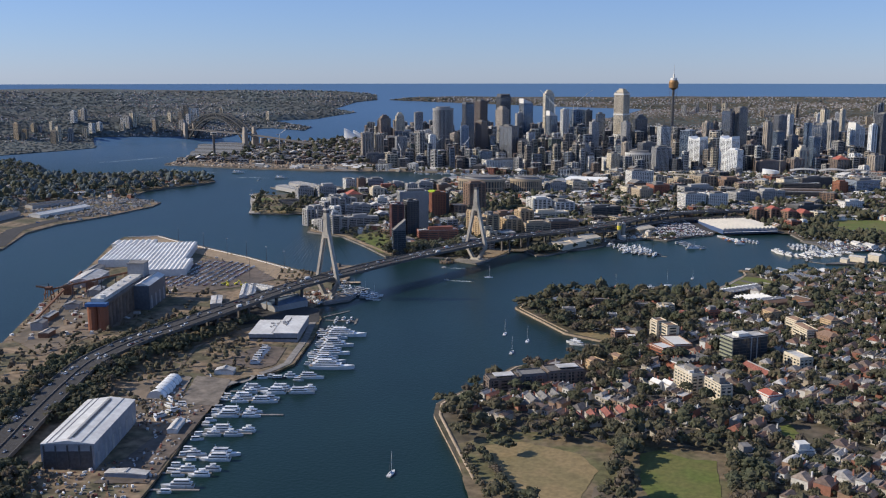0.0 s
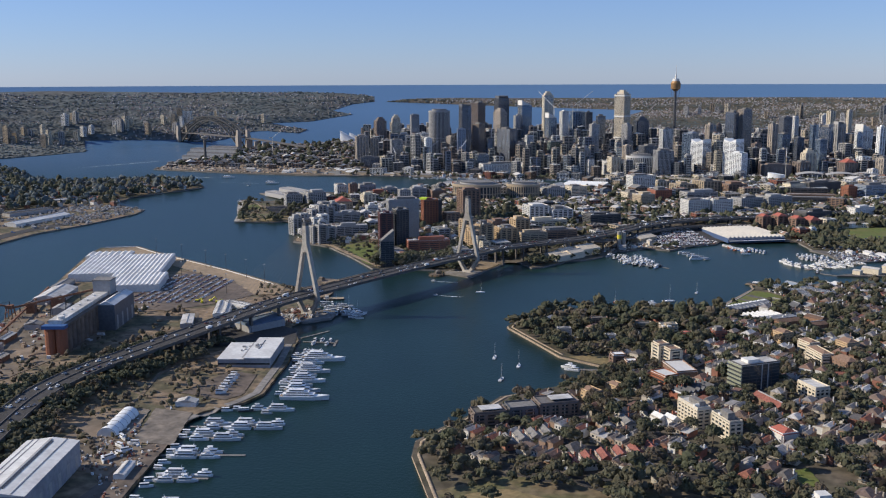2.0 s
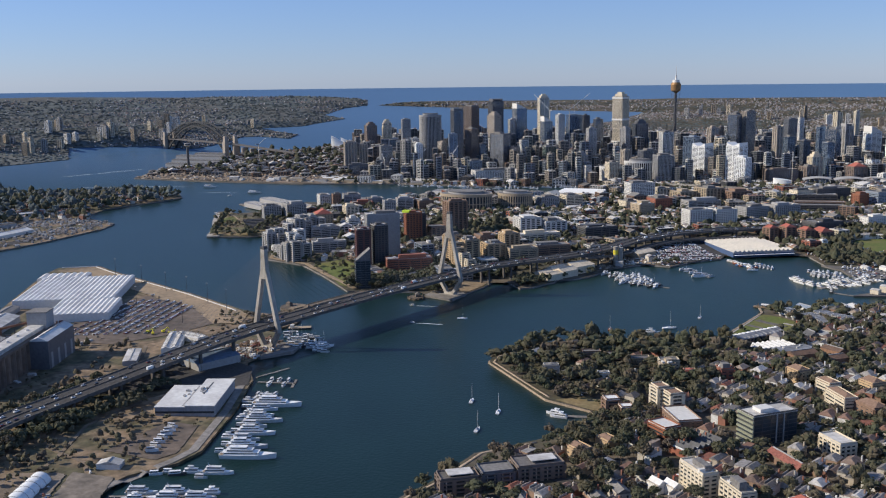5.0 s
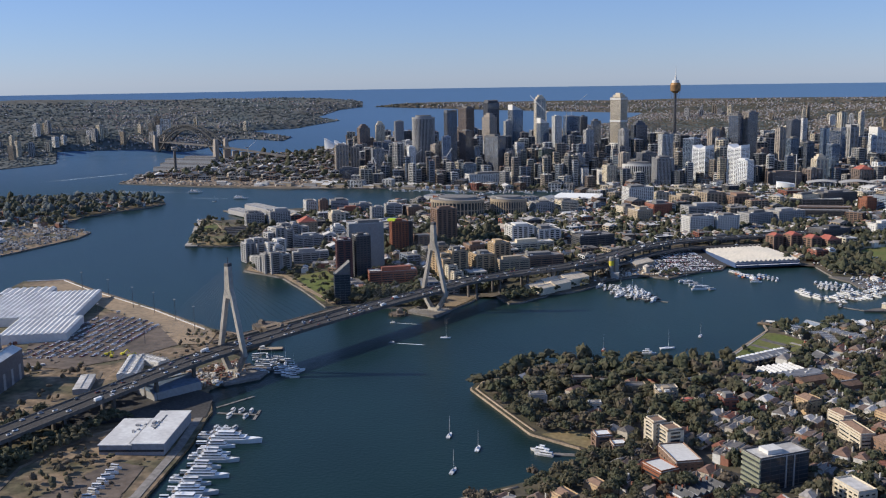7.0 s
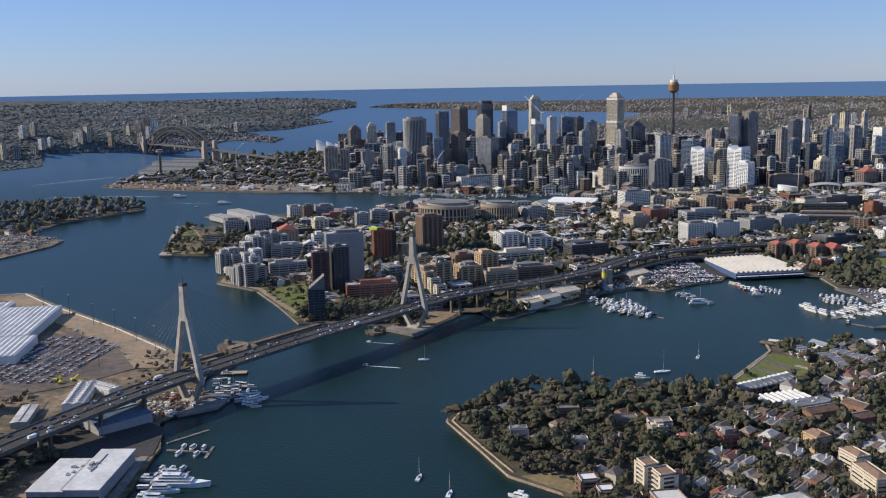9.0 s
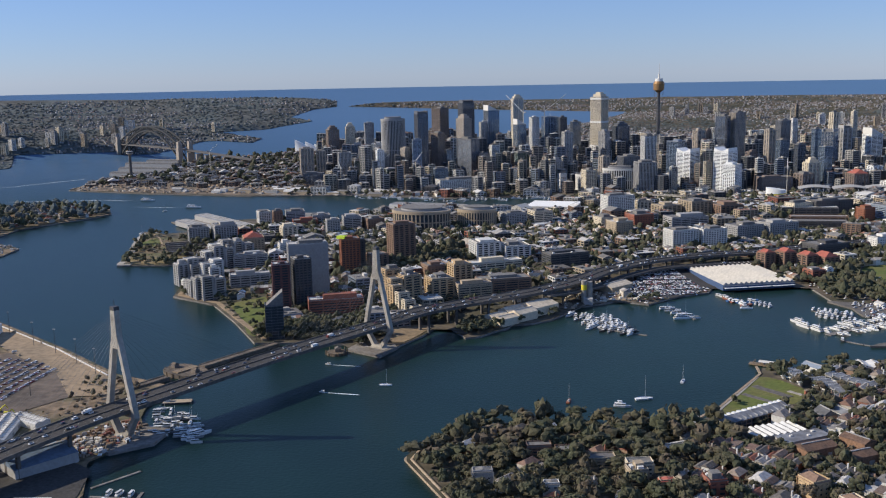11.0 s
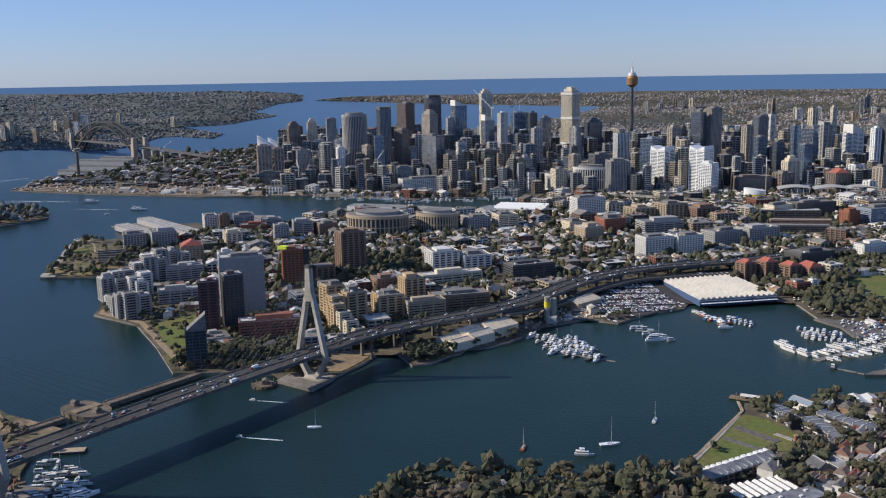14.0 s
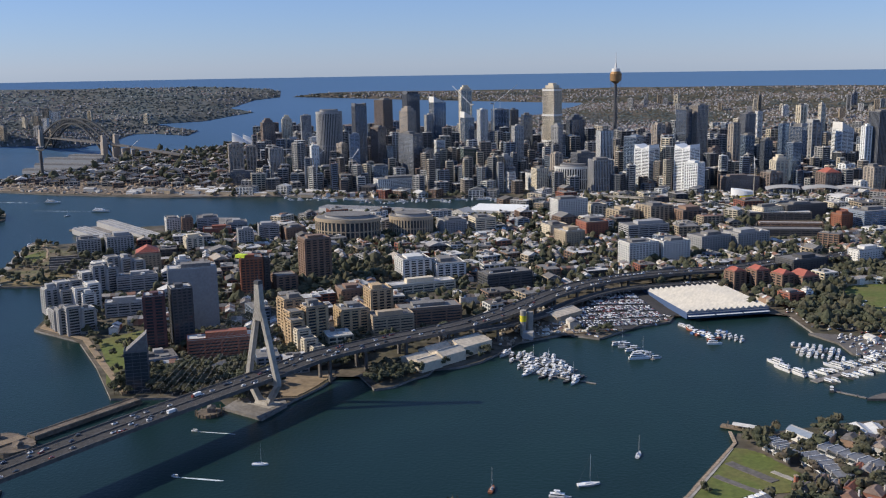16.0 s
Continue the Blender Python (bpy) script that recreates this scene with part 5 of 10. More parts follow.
block(243, -210, 10, 5, 6, "plain", BROWN, top="pitch", label="brown gabled house among trees", name="apartment_block", category="apartments", group="headland buildings", rot=0.30)
block(-107, 321, 22, 22, 22, "balcony", BROWN, top="none", label="brown brick apartment block", name="apartment_block", category="apartments", group="peninsula buildings", rot=0.66)


# stepped white apartments along the peninsula foreshore
steps_rng = random.Random(17)
for x, y, w, h in ((-294, 174, 13, 20), (-282, 165, 13, 25), (-270, 160, 12, 28), (-306, 188, 12, 16), (-316, 199, 11, 14), (-260, 170, 12, 24), (-346, 236, 13, 27), (-338, 246, 13, 32), (-350, 254, 12, 23), (-328, 238, 11, 25), (-312, 240, 12, 26), (-300, 236, 12, 21), (-304, 251, 12, 29), (-340, 298, 13, 31), (-328, 303, 13, 37), (-316, 310, 12, 33), (-350, 289, 11, 24), (-362, 361, 13, 29), (-350, 369, 13, 34), (-338, 376, 12, 31), (-325, 384, 12, 26)):
    block(x, y, w, w + steps_rng.uniform(-1, 5), h, "balcony", steps_rng.choice((PALE, GREY, GREY)), roof=steps_rng.choice((ROOFWHITE, ROOFGREY)), rot=0.88 + steps_rng.uniform(-0.1, 0.1), top=steps_rng.choice(("plant", "none", "none")), label="white stepped waterfront apartment wing with balconies", name="apartment_wing", category="apartments", group="waterfront apartments")

# ---- western harbour land: sheds, silos, aprons ----
def slab(name, outline, material, label, z=None, thick=0.25, category="paving"):
    """A thin flat area lying on the ground."""
    top = (max(ground(x, y) for x, y in outline) if z is None else z) + 0.12
    m = Mesh()
    area = sum(a[0] * b[1] - b[0] * a[1] for a, b in zip(outline, outline[1:] + outline[:1]))
    m.prism(outline if area > 0 else outline[::-1], top - thick - 6, top)
    return tagged(part(name, m, material, None), label, category, kind="structure")


def draped(name, outline, material, label, lift=0.25, step=7.0, category="lawn"):
    """A lawn or yard that follows the rise of the ground."""
    xs, ys = [p[0] for p in outline], [p[1] for p in outline]
    gx, gy = np.arange(min(xs) - step, max(xs) + 2 * step, step), np.arange(min(ys) - step, max(ys) + 2 * step, step)
    GX, GY = np.meshgrid(gx, gy)
    land = next(l for l in LANDS if bool(inside(l[1], sum(xs) / len(xs), sum(ys) / len(ys))))
    ok = inside(outline, GX, GY)
    cell = ok[:-1, :-1] | ok[1:, :-1] | ok[:-1, 1:] | ok[1:, 1:]
    ex, ey = onto_shore(outline, GX[~ok], GY[~ok])
    GX[~ok], GY[~ok] = ex, ey
    Z = rise(land[1], land[2], GX, GY) + lift
    m = Mesh()
    n = len(gx)
    m.v = list(zip(GX.ravel().tolist(), GY.ravel().tolist(), Z.ravel().tolist()))
    for i, j in zip(*(q.tolist() for q in np.nonzero(cell))):
        m.f.append((i * n + j, i * n + j + 1, (i + 1) * n + j + 1, (i + 1) * n + j))
    return tagged(part(name, m, material, None, smooth=True), label, category, kind="structure")


EARTH = mat("bare_earth", (0.21, 0.16, 0.115), 0.95, 0, 0.35, 0.06, 0.02, second=(0.13, 0.105, 0.078))
WORNYARD = mat("worn_yard_surface", (0.145, 0.112, 0.088), 0.95, 0, 0.3, 0.15, 0.03, second=(0.11, 0.088, 0.072))
SHEDWHITE = mat("white_metal_roof", (0.68, 0.67, 0.64), 0.6, 0, 0.1, 0.3, 0.05, second=(0.58, 0.565, 0.54))
draped("apron", [(-192, -150), (-208, -134), (-312, -68), (-456, 14), (-520, 56), (-540, 30), (-420, -45), (-345, -95), (-262, -142), (-208, -200), (-180, -190)], SAND, "bare sandy wharf apron beside the water", 0.5, 5, "apron")
draped("car_park", [(-372, -205), (-352, -92), (-262, -140), (-205, -195), (-225, -250), (-262, -300), (-310, -300)], WORNYARD, "worn grey-brown vehicle storage yard", 0.45, 5, "car park")
SLAB_LOT = [(-107, -578), (-76, -577), (-55, -641), (-85, -643)]
SLABCON = mat("worn_slab_concrete", (0.215, 0.18, 0.145), 0.95, 0, 0.3, 0.2, 0.06, second=(0.165, 0.14, 0.115))
draped("yard", SLAB_LOT, SLABCON, "empty concrete boat yard slab", 0.7, 4, "yard")
draped("yard", [(-118, -581), (-109, -582), (-91, -634), (-105, -629)], SLABCON, "narrow worn concrete strip", 0.6, 4, "yard")
draped("yard", [(-130, -690), (-145, -590), (-114, -580), (-98, -640), (-66, -652), (-50, -720), (-70, -700)], EARTH, "bare earth yard beside the sheds", 0.35, 4, "yard")
draped("yard", [(-60, -790), (-75, -610), (-68, -600), (-28, -780)], WORNYARD, "worn quay ground behind the boats", 0.4, 4, "yard")
draped("yard", [(-108, -540), (-96, -476), (-70, -478), (-58, -530), (-66, -545)], WORNYARD, "asphalt marina yard", 0.4, 4, "yard")
draped("yard", [(-420, -350), (-335, -520), (-270, -560), (-262, -420), (-330, -290)], EARTH, "dusty silo yard", 0.4, 6, "yard")

# dark sheet laid in place of the viaduct's shadow on the ground
draped("yard", [(-205, -352), (-150, -306), (-98, -330), (-78, -380), (-128, -404), (-190, -440)], ASPHALT, "dark ground sheet standing in for shadow under the viaduct", 0.45, 4, "yard")
big = shed(-99, -733, 34, 86, 17, 0.27, 1, SHEDWHITE, SHADEGREY, "large white-roofed boat shed with grey walls", "boat_shed", pitch=0.06)
for off, wide_m, mt in ((1.8, 1.5, STEEL), (-9, 0.6, GREY), (9, 0.6, GREY), (-13, 0.6, GREY)):
    m = Mesh()
    m.box(off, 0, 17.75 + (17 - abs(off)) * 0.12, wide_m, 74 if mt is STEEL else 85, 0.3)
    part("roof_strip", m, mt, big)
m = Mesh()
for k in range(5):
    m.box(-15 + 7.5 * k, -43.3, 0.6, 0.9, 0.8, 16)
part("end_frame", m, DARK, big)
# dark sheet stands in for the shade inside the open end
m = Mesh()
m.box(0, -43.1, 0.6, 29, 0.3, 12)
part("open_end", m, STEEL, big)
# concrete pads under the bridge towers
for pad in ([(-28, -15), (11, -32), (19, 0), (14, 10), (-24, 12)], [(-140, -290), (-104, -300), (-82, -276), (-84, -246), (-126, -246)]):
    slab("pier_pad", pad, PAVE, "broad concrete pad below the bridge tower", 2.2, category="pad")
hall_w = thing("marina_warehouse", "broad white flat-roofed marina warehouse with grey walls", "warehouse", at=(-98, -429, ground(-95, -437) - 0.5), rz=0.24)
USED.append((-98, -429, 42))
for x0, y0, w, length, h in ((-11.5, -7, 23, 53, 7.6), (11.5, 0, 22.6, 67, 8.6)):
    m = Mesh()
    m.box(x0, y0, 0, w, length, h)
    part("wall", m, SHADEGREY, hall_w)
    m = Mesh()
    m.box(x0, y0, h, w + 1.2, length + 1.2, 0.5)
    roof_ob = part("roof", m, SHEDWHITE, hall_w)
    m = Mesh()
    m.box(x0 - 4 if x0 > 0 else x0 + 9.5, y0 + (9 if x0 > 0 else 0), h + 0.5, 1.0, length * (0.45 if x0 > 0 else 0.9), 0.2)
    part("roof_gutter", m, STEEL if x0 > 0 else GREY, roof_ob)
    for k in range(7):
        m = Mesh()
        m.box(x0 + rng.uniform(3, 9) * (-1 if x0 > 0 else 1), y0 + 4 + rng.uniform(-6, 9), h + 0.5, rng.uniform(1.2, 2.4), rng.uniform(1.2, 3.0), rng.uniform(0.6, 1.4))
        part("vent_unit", m, GREY, roof_ob)
m = Mesh()
m.box(0, -33.8, 3.0, 45.5, 0.5, 1.4)
part("window_strip", m, GLASS, hall_w)
shed(-440, -105, 112, 132, 9, 0.39, 20, SHEDWHITE, PALE, "broad white shed with many ribbed roof bays", "cargo_shed", pitch=0.16)
shed(-368, -192, 66, 74, 9, 0.39, 12, SHEDWHITE, PALE, "white cargo shed with ribbed roof bays", "cargo_shed", pitch=0.16)
shed(-505, -40, 60, 34, 8, 0.39, 7, SHEDWHITE, PALE, "low white ribbed cargo shed", "cargo_shed", pitch=0.16)
shed(-424, -268, 30, 62, 7, 0.3, 1, ROOFWHITE, GREY, "grey shed with pale metal roof", "cargo_shed")
shed(-455, -215, 16, 48, 5, 0.3, 1, ROOFGREY, GREY, "low grey wharf shed", "cargo_shed")
for x, y, w, d, rot, bays in ((-203, -284, 17, 60, 0.4, 2), (-197, -263, 13, 34, 1.25, 2)):
    open_shed = shed(x, y, w, d, 5, rot, bays, SHEDWHITE, PALE, "white ribbed open-sided shelter beside the bridge", "shelter", pitch=0.14)
    for k in range(int(d / 5)):
        m = Mesh()
        m.box(0, -d / 2 + 5 * k + 2.5, 6.9, w, 0.35, 0.3)
        part("roof_rib", m, GREY, open_shed)
shed(-215, -338, 12, 42, 4.5, 0.45, 1, ROOFWHITE, GREY, "long low workshop with pale flat roof", "workshop", pitch=0.03)
shed(-60, -690, 7, 22, 3.5, 0.25, 1, ROOFWHITE, PALE, "small white quay shed", "quay_shed")
shed(-46, -773, 27, 7, 3.0, 0.15, 1, ROOFWHITE, SHADEGREY, "long low quay shed with pale flat roof", "quay_shed", pitch=0.03)
shed(-88, -562, 16, 9, 3.5, 0.2, 1, ROOFWHITE, PALE, "low pale quayside workshop", "workshop")
shed(-118, -880, 40, 22, 6, 0.2, 2, ROOFGREY, GREY, "low grey twin-bay workshop", "workshop")

tent = thing("fabric_shed", "white barrel-roofed fabric shed on bare earth", "shed", at=(-113, -616, ground(-113, -616)), rz=0.22)
m = Mesh()
arc = [(7 * math.cos(a), 6.5 * math.sin(a)) for a in np.linspace(0, math.pi, 11)]
m.add([(x, y, z) for y in np.linspace(-23, 23, 8) for x, z in arc], [(11 * i + j, 11 * i + j + 1, 11 * i + 12 + j, 11 * i + 11 + j) for i in range(7) for j in range(10)])
part("cover", m, WHITE, tent, smooth=True)
for y in (-23, 23):
    m = Mesh()
    m.add([(x, y, z) for x, z in arc], [tuple(range(11))])
    part("end_wall", m, PALE, tent)
for y in np.linspace(-22.8, 22.8, 7):
    m = Mesh()
    for (x0, z0), (x1, z1) in zip(arc[:-1], arc[1:]):
        m.beam((x0 * 1.012, y, z0 * 1.012), (x1 * 1.012, y, z1 * 1.012), 0.25)
    part("hoop", m, GREY, tent)

SILOWALL = mat("stained_silo_concrete", (0.19, 0.135, 0.10), 0.9, 0, 0.25, 0.2, 0.05, second=(0.14, 0.105, 0.083))
silo = thing("grain_silo_block", "tall concrete grain silos with painted columns and white roof", "silo", at=(-291, -404, 1.5), rz=0.26)
for i in range(14):
    for j in (-1, 1):
        m = Mesh()
        m.drum(j * 5.0, -67 + 10.3 * i, 0, 5.2, 27, 12)
        part("silo_drum", m, ORANGE if i == 0 else SILOWALL, silo, "orange-painted silo drum" if i == 0 else "")
m = Mesh()
m.box(0, 0, 27, 20.5, 146, 2.2)
gallery = part("roof_gallery", m, SILOWALL, silo)
m = Mesh()
m.box(-1, 3, 29.2, 13, 134, 3.6)
part("conveyor_house", m, ROOFWHITE, silo)
m = Mesh()
m.box(0, -69, 26.6, 21, 9, 3.0)
part("parapet_band", m, BLUE, silo, "blue-painted parapet band")
m = Mesh()
m.box(-1, 66, 0, 18, 18, 44)
part("head_house", m, GREY, silo, "grey concrete head house tower")
m = Mesh()
m.box(-1, 66, 44, 19, 19, 0.8)
part("head_house_roof", m, ROOFGREY, silo)
for i in range(5):
    m = Mesh()
    m.drum(-1, -44 + 20 * i, 32.6, 1.3, 1.8, 8)
    part("roof_vent", m, PALE, gallery)
m = Mesh()
m.drum(2, -58, 32, 3.4, 3.5, 12)
part("roof_tank", m, PALE, silo)
for q in range(7):
    USED.append((-291 - 0.257 * (-66 + 22 * q), -404 + 0.966 * (-66 + 22 * q), 15))
shed(-285, -357, 17, 60, 26, 0.26, 1, SHEDWHITE, DARKCITY, "grey grain store beside the silos", "grain_store", pitch=0.2)
gantry = thing("conveyor_gantry", "long raised steel conveyor with trestle legs", "conveyor")
for a, b in (((-312, -338, 36), (-410, -359, 13)), ((-345, -470, 10), (-455, -240, 8))):
    m = Mesh()
    m.beam(a, b, 1.7, 2.0)
    part("conveyor_tube", m, RUST, gantry)
    for k in range(6):
        p = Vector(a).lerp(Vector(b), (k + 0.5) / 6)
        m = Mesh()
        m.beam((p.x - 1, p.y, 1.5), (p.x, p.y, p.z - 1.5), 0.5)
        m.beam((p.x + 1.5, p.y + 1.5, 1.5), (p.x, p.y, p.z - 1.5), 0.5)
        part("trestle_leg", m, STEEL, gantry)


def flood_mast(x, y, h=24):
    t = thing("light_mast", "tall thin steel floodlight mast", "light mast", "floodlight masts", at=(x, y, ground(x, y)))
    m = Mesh()
    m.drum(0, 0, 0, 0.35, h, 6, 0.2)
    part("pole", m, STEEL, t)
    m = Mesh()
    m.box(0, 0, h, 2.6, 0.9, 0.7)
    part("lamp_head", m, GREY, t)


for x, y in ((-225, -135), (-262, -110), (-305, -82), (-345, -62), (-400, -28), (-240, -205), (-330, -150), (-460, 5)):
    flood_mast(x, y)

# white kerbs and edge beams of the wharf apron
for a, b in (((-212, -137), (-312, -70)), ((-312, -70), (-456, 12)), ((-456, 12), (-526, 58)), ((-528, 62), (-570, 42))):
    m = Mesh()
    m.beam((*a, ground(*a) + 0.9), (*b, ground(*b) + 0.9), 1.0, 0.9)
    tagged(part("kerb", m, PALE, None), "pale concrete kerb along the apron", "kerb", kind="structure")
# ship loader on the silo wharf
loader = thing("ship_loader", "rusty red steel ship loader with slanting boom", "crane", at=(-412, -360, ground(-412, -360)), rz=0.3)
for sx in (-1, 1):
    for sy in (-1, 1):
        m = Mesh()
        m.beam((sx * 4, sy * 5, -0.5), (sx * 2.6, sy * 3.2, 11), 0.9)
        part("leg", m, RUST, loader)
    m = Mesh()
    m.beam((sx * 4.2, -5.2, 6), (sx * 4.2, 5.2, 6), 0.8)
    part("brace", m, RUST, loader)
m = Mesh()
m.box(0, 0, 11, 6.5, 7.5, 3.2)
part("machine_house", m, RUST, loader)
m = Mesh()
m.beam((3, 0, 12), (-15, 2, 14.5), 1.4, 1.8)
part("boom", m, RUST, loader)
m = Mesh()
m.beam((0, 0, 14), (0, 0, 18), 0.8)
m.beam((0, 0, 18), (-13, 1.8, 15), 0.3)
part("mast", m, STEEL, loader)
# clutter of the silo yard: hoppers, bins and low stores
for x, y, w, d, h, rot in ((-372, -330, 14, 22, 7, 0.3), (-398, -300, 10, 16, 9, 0.3), (-355, -395, 16, 12, 6, 0.3), (-352, -440, 9, 26, 5, 0.25), (-335, -478, 12, 14, 8, 0.25), (-310, -500, 10, 16, 5, 0.2), (-318, -340, 10, 12, 6, 0.3), (-405, -335, 9, 9, 12, 0.3)):
    shed(x, y, w, d, h, rot, 1, MIXROOF, RUST if w < 11 else GREY, "low rust-stained store beside the silos", "grain_store")
# paved quay walk behind the big yachts, with a low dark fence
quay_pts = []
for (ax, ay), (bx, by) in zip([(-75, -600), (-66, -572), (-54, -545), (-49, -522), (-66, -440), (-84, -378)], [(-66, -572), (-54, -545), (-49, -522), (-66, -440), (-84, -378), (-100, -366)]):
    for k in range(6):
        x, y = ax + (bx - ax) * k / 6, ay + (by - ay) * k / 6
        quay_pts.append(Vector((x, y, ground(x, y) + 0.4)))
tagged(part("quay_walk", ribbon(quay_pts, -3.2, 3.2, 0, 0.6), PAVE, None), "paved quay walk behind the moored yachts", "path", kind="structure")
# dirt tracks over the rough ground
for track in ([(-118, -690), (-132, -560), (-150, -500), (-140, -440), (-120, -395), (-100, -370)], [(-140, -440), (-180, -380), (-210, -330), (-230, -290)], [(-75, -600), (-110, -560), (-150, -545), (-190, -470)]):
    pts = []
    for a, b in zip(track, track[1:]):
        for k in range(6):
            x, y = a[0] + (b[0] - a[0]) * k / 6, a[1] + (b[1] - a[1]) * k / 6
            pts.append(Vector((x, y, ground(x, y) + 0.28)))
    tagged(part("track", ribbon(pts, -1.5, 1.5, 0, 0.3), EARTH, None), "pale dirt track over rough ground", "track", kind="structure")

for x, y, a in ((-252, -252, 0.5), (-244, -256, 2.2), (-238, -246, 1.1), (-228, -250, 0.2)):
    t = thing("digger", "yellow tracked digger parked in the yard", "machine", "yard machines", at=(x, y, ground(x, y) + 0.4), rz=a)
    for side in (-1, 1):
        m = Mesh()
        m.box(0, side * 1.05, 0, 4.2, 0.7, 0.9, 0, 0.92)
        part("crawler", m, STEEL, t)
    m = Mesh()
    m.box(0, 0, 0.35, 2.6, 1.4, 0.6)
    part("undercarriage", m, STEEL, t)
    m = Mesh()
    m.box(-0.4, 0, 0.9, 3.6, 2.6, 1.6, 0, 0.9)
    part("body", m, YELLOW, t)
    m = Mesh()
    m.beam((1, 0, 2), (5, 0, 4.6), 0.7)
    m.beam((5, 0, 4.6), (7.2, 0, 1.2), 0.6)
    part("boom", m, YELLOW, t)
# piles of gear and stacked boats in the yards: low irregular heaps
heap_rng = random.Random(3)


def heap(x, y, w, material, label, name="gear_stack"):
    t = thing(name, label, "stack", "yard clutter", at=(x, y, ground(x, y) + 0.3), rz=heap_rng.uniform(0, 3))
    for k in range(2):
        m = Mesh()
        m.box(heap_rng.uniform(-w, w) / 2, heap_rng.uniform(-w, w) / 2, 0, heap_rng.uniform(0.3, 0.6) * w, heap_rng.uniform(0.2, 0.5) * w, heap_rng.uniform(0.8, 2.6), heap_rng.uniform(0, 3), 0.85)
        part("crate", m, material, t)


for k in range(64):
    x, y = heap_rng.uniform(-100, -45), heap_rng.uniform(-800, -560)
    if off_shore(WEST, x, y) > 5 and bool(inside(WEST, x, y)) and not bool(inside(SLAB_LOT, x, y)) and all((x - u) ** 2 + (y - v) ** 2 > r * r * 0.7 for u, v, r in USED):
        heap(x, y, heap_rng.uniform(1.6, 3.8), heap_rng.choice([PALE, GREY, TAN, STEEL, BLUE, WHITE, REDBRICK, RUST, PAVE]), "jumbled stack of crates and boat gear")
for k in range(40):
    x, y = heap_rng.uniform(-520, -280), heap_rng.uniform(-420, 20)
    if bool(inside(WEST, x, y)) and off_shore(WEST, x, y) > 5 and all((x - u) ** 2 + (y - v) ** 2 > r * r * 0.8 for u, v, r in USED):
        heap(x, y, heap_rng.uniform(3, 7), heap_rng.choice([GREY, TAN, STEEL, PALE, RUST]), "stack of containers and wharf gear")
for k in range(14):
    p = TOWER_W + ALONG * heap_rng.uniform(-40, -12) + ACROSS * heap_rng.uniform(-20, 8)
    heap(p.x, p.y, heap_rng.uniform(3, 7), heap_rng.choice([PAVE, TAN, PALE, GREY]), "stack of crates under the bridge")

BLUEROOF = mat("blue_metal_roof", (0.16, 0.22, 0.31), 0.65, 0, 0.2, 0.3, 0.05)
shed(-141, -329, 34, 44, 7, -0.5, 1, BLUEROOF, GREY, "blue-roofed boat shed below the viaduct", "boat_shed")

# ---- eastern shore: fish market, factory, silos ----
TANROOF = mat("tan_metal_roof", (0.60, 0.51, 0.39), 0.8, 0, 0.2, 0.3, 0.06)
MARKETROOF = mat("market_roof", (0.41, 0.39, 0.36), 0.75, 0, 0.12, 0.25, 0.03, second=(0.47, 0.44, 0.39))
NAVY = mat("navy_cladding", (0.06, 0.10, 0.2), 0.7, 0, 0.1)
m_rot = 0.41
hall = shed(352, 382, 92, 116, 6.5, m_rot, 14, MARKETROOF, NAVY, "blue-walled fish market hall with white saw-tooth roof", "market_hall", pitch=0.42, z=2.6)
for k in range(1, 14):
    m = Mesh()
    m.box(-46 + 92 / 14 * k, 0, 7.0, 0.7, 115.4, 0.5)
    part("valley_gutter", m, STEEL, hall)
for k in range(3):
    m = Mesh()
    m.box(-46 + 92 * (k + 0.5) / 3, -60.6, 3.4, 28.5, 4.4, 0.35)
    part("awning", m, WHITE, hall)
m = Mesh()
m.box(0, -58.5, 5.6, 92, 0.6, 0.9)
part("fascia", m, GREY, hall, "pale fascia board along the front")
draped("car_park", [(222, 292), (246, 404), (304, 424), (326, 330), (276, 262), (238, 250)], ASPHALT, "asphalt car park beside the fish market", 0.4, 4, "car park")
shed(100, 113, 30, 24, 8, -0.62, 2, TANROOF, CREAM, "cream waterfront factory with tan curved roofs", "factory")
shed(114, 136, 33, 28, 8, -0.62, 2, TANROOF, CREAM, "cream waterfront factory hall with tan roof bays", "factory", pitch=0.2)
shed(131, 164, 30, 36, 9, -0.62, 1, TANROOF, CREAM, "small cream factory wing", "factory")
shed(206, 288, 24, 40, 6, -0.6, 1, TANROOF, TAN, "tan workshop with pale roof", "workshop")
WORKS_YARD = [(148, 192), (154, 228), (172, 300), (186, 314), (204, 274), (244, 244), (205, 234), (182, 206), (166, 184)]
draped("yard", WORKS_YARD, EARTH, "bare earth works yard round the silos", 0.5, 4, "yard")
gravel = Mesh()
for _ in range(420):
    x, y = rng.uniform(146, 246), rng.uniform(182, 314)
    if bool(inside(WORKS_YARD, x, y)) and shore(2, x, y) > 3 and math.hypot(x - 176, y - 222) > 9:
        gravel.box(x, y, ground(x, y) + 0.4, rng.uniform(1.2, 6), rng.uniform(1, 4), rng.uniform(0.6, 2.6), rng.uniform(0, 3), rng.uniform(0.4, 1.0))
tagged(part("works_gear", gravel, palette_mat("gravel_and_gear", [(0.42, 0.36, 0.28), (0.3, 0.24, 0.18), (0.55, 0.53, 0.5), (0.36, 0.3, 0.23), (0.2, 0.17, 0.14), (0.62, 0.58, 0.5)], 0.9), None), "gravel piles, stone and gear in the works yard", "yard gear", kind="stuff")
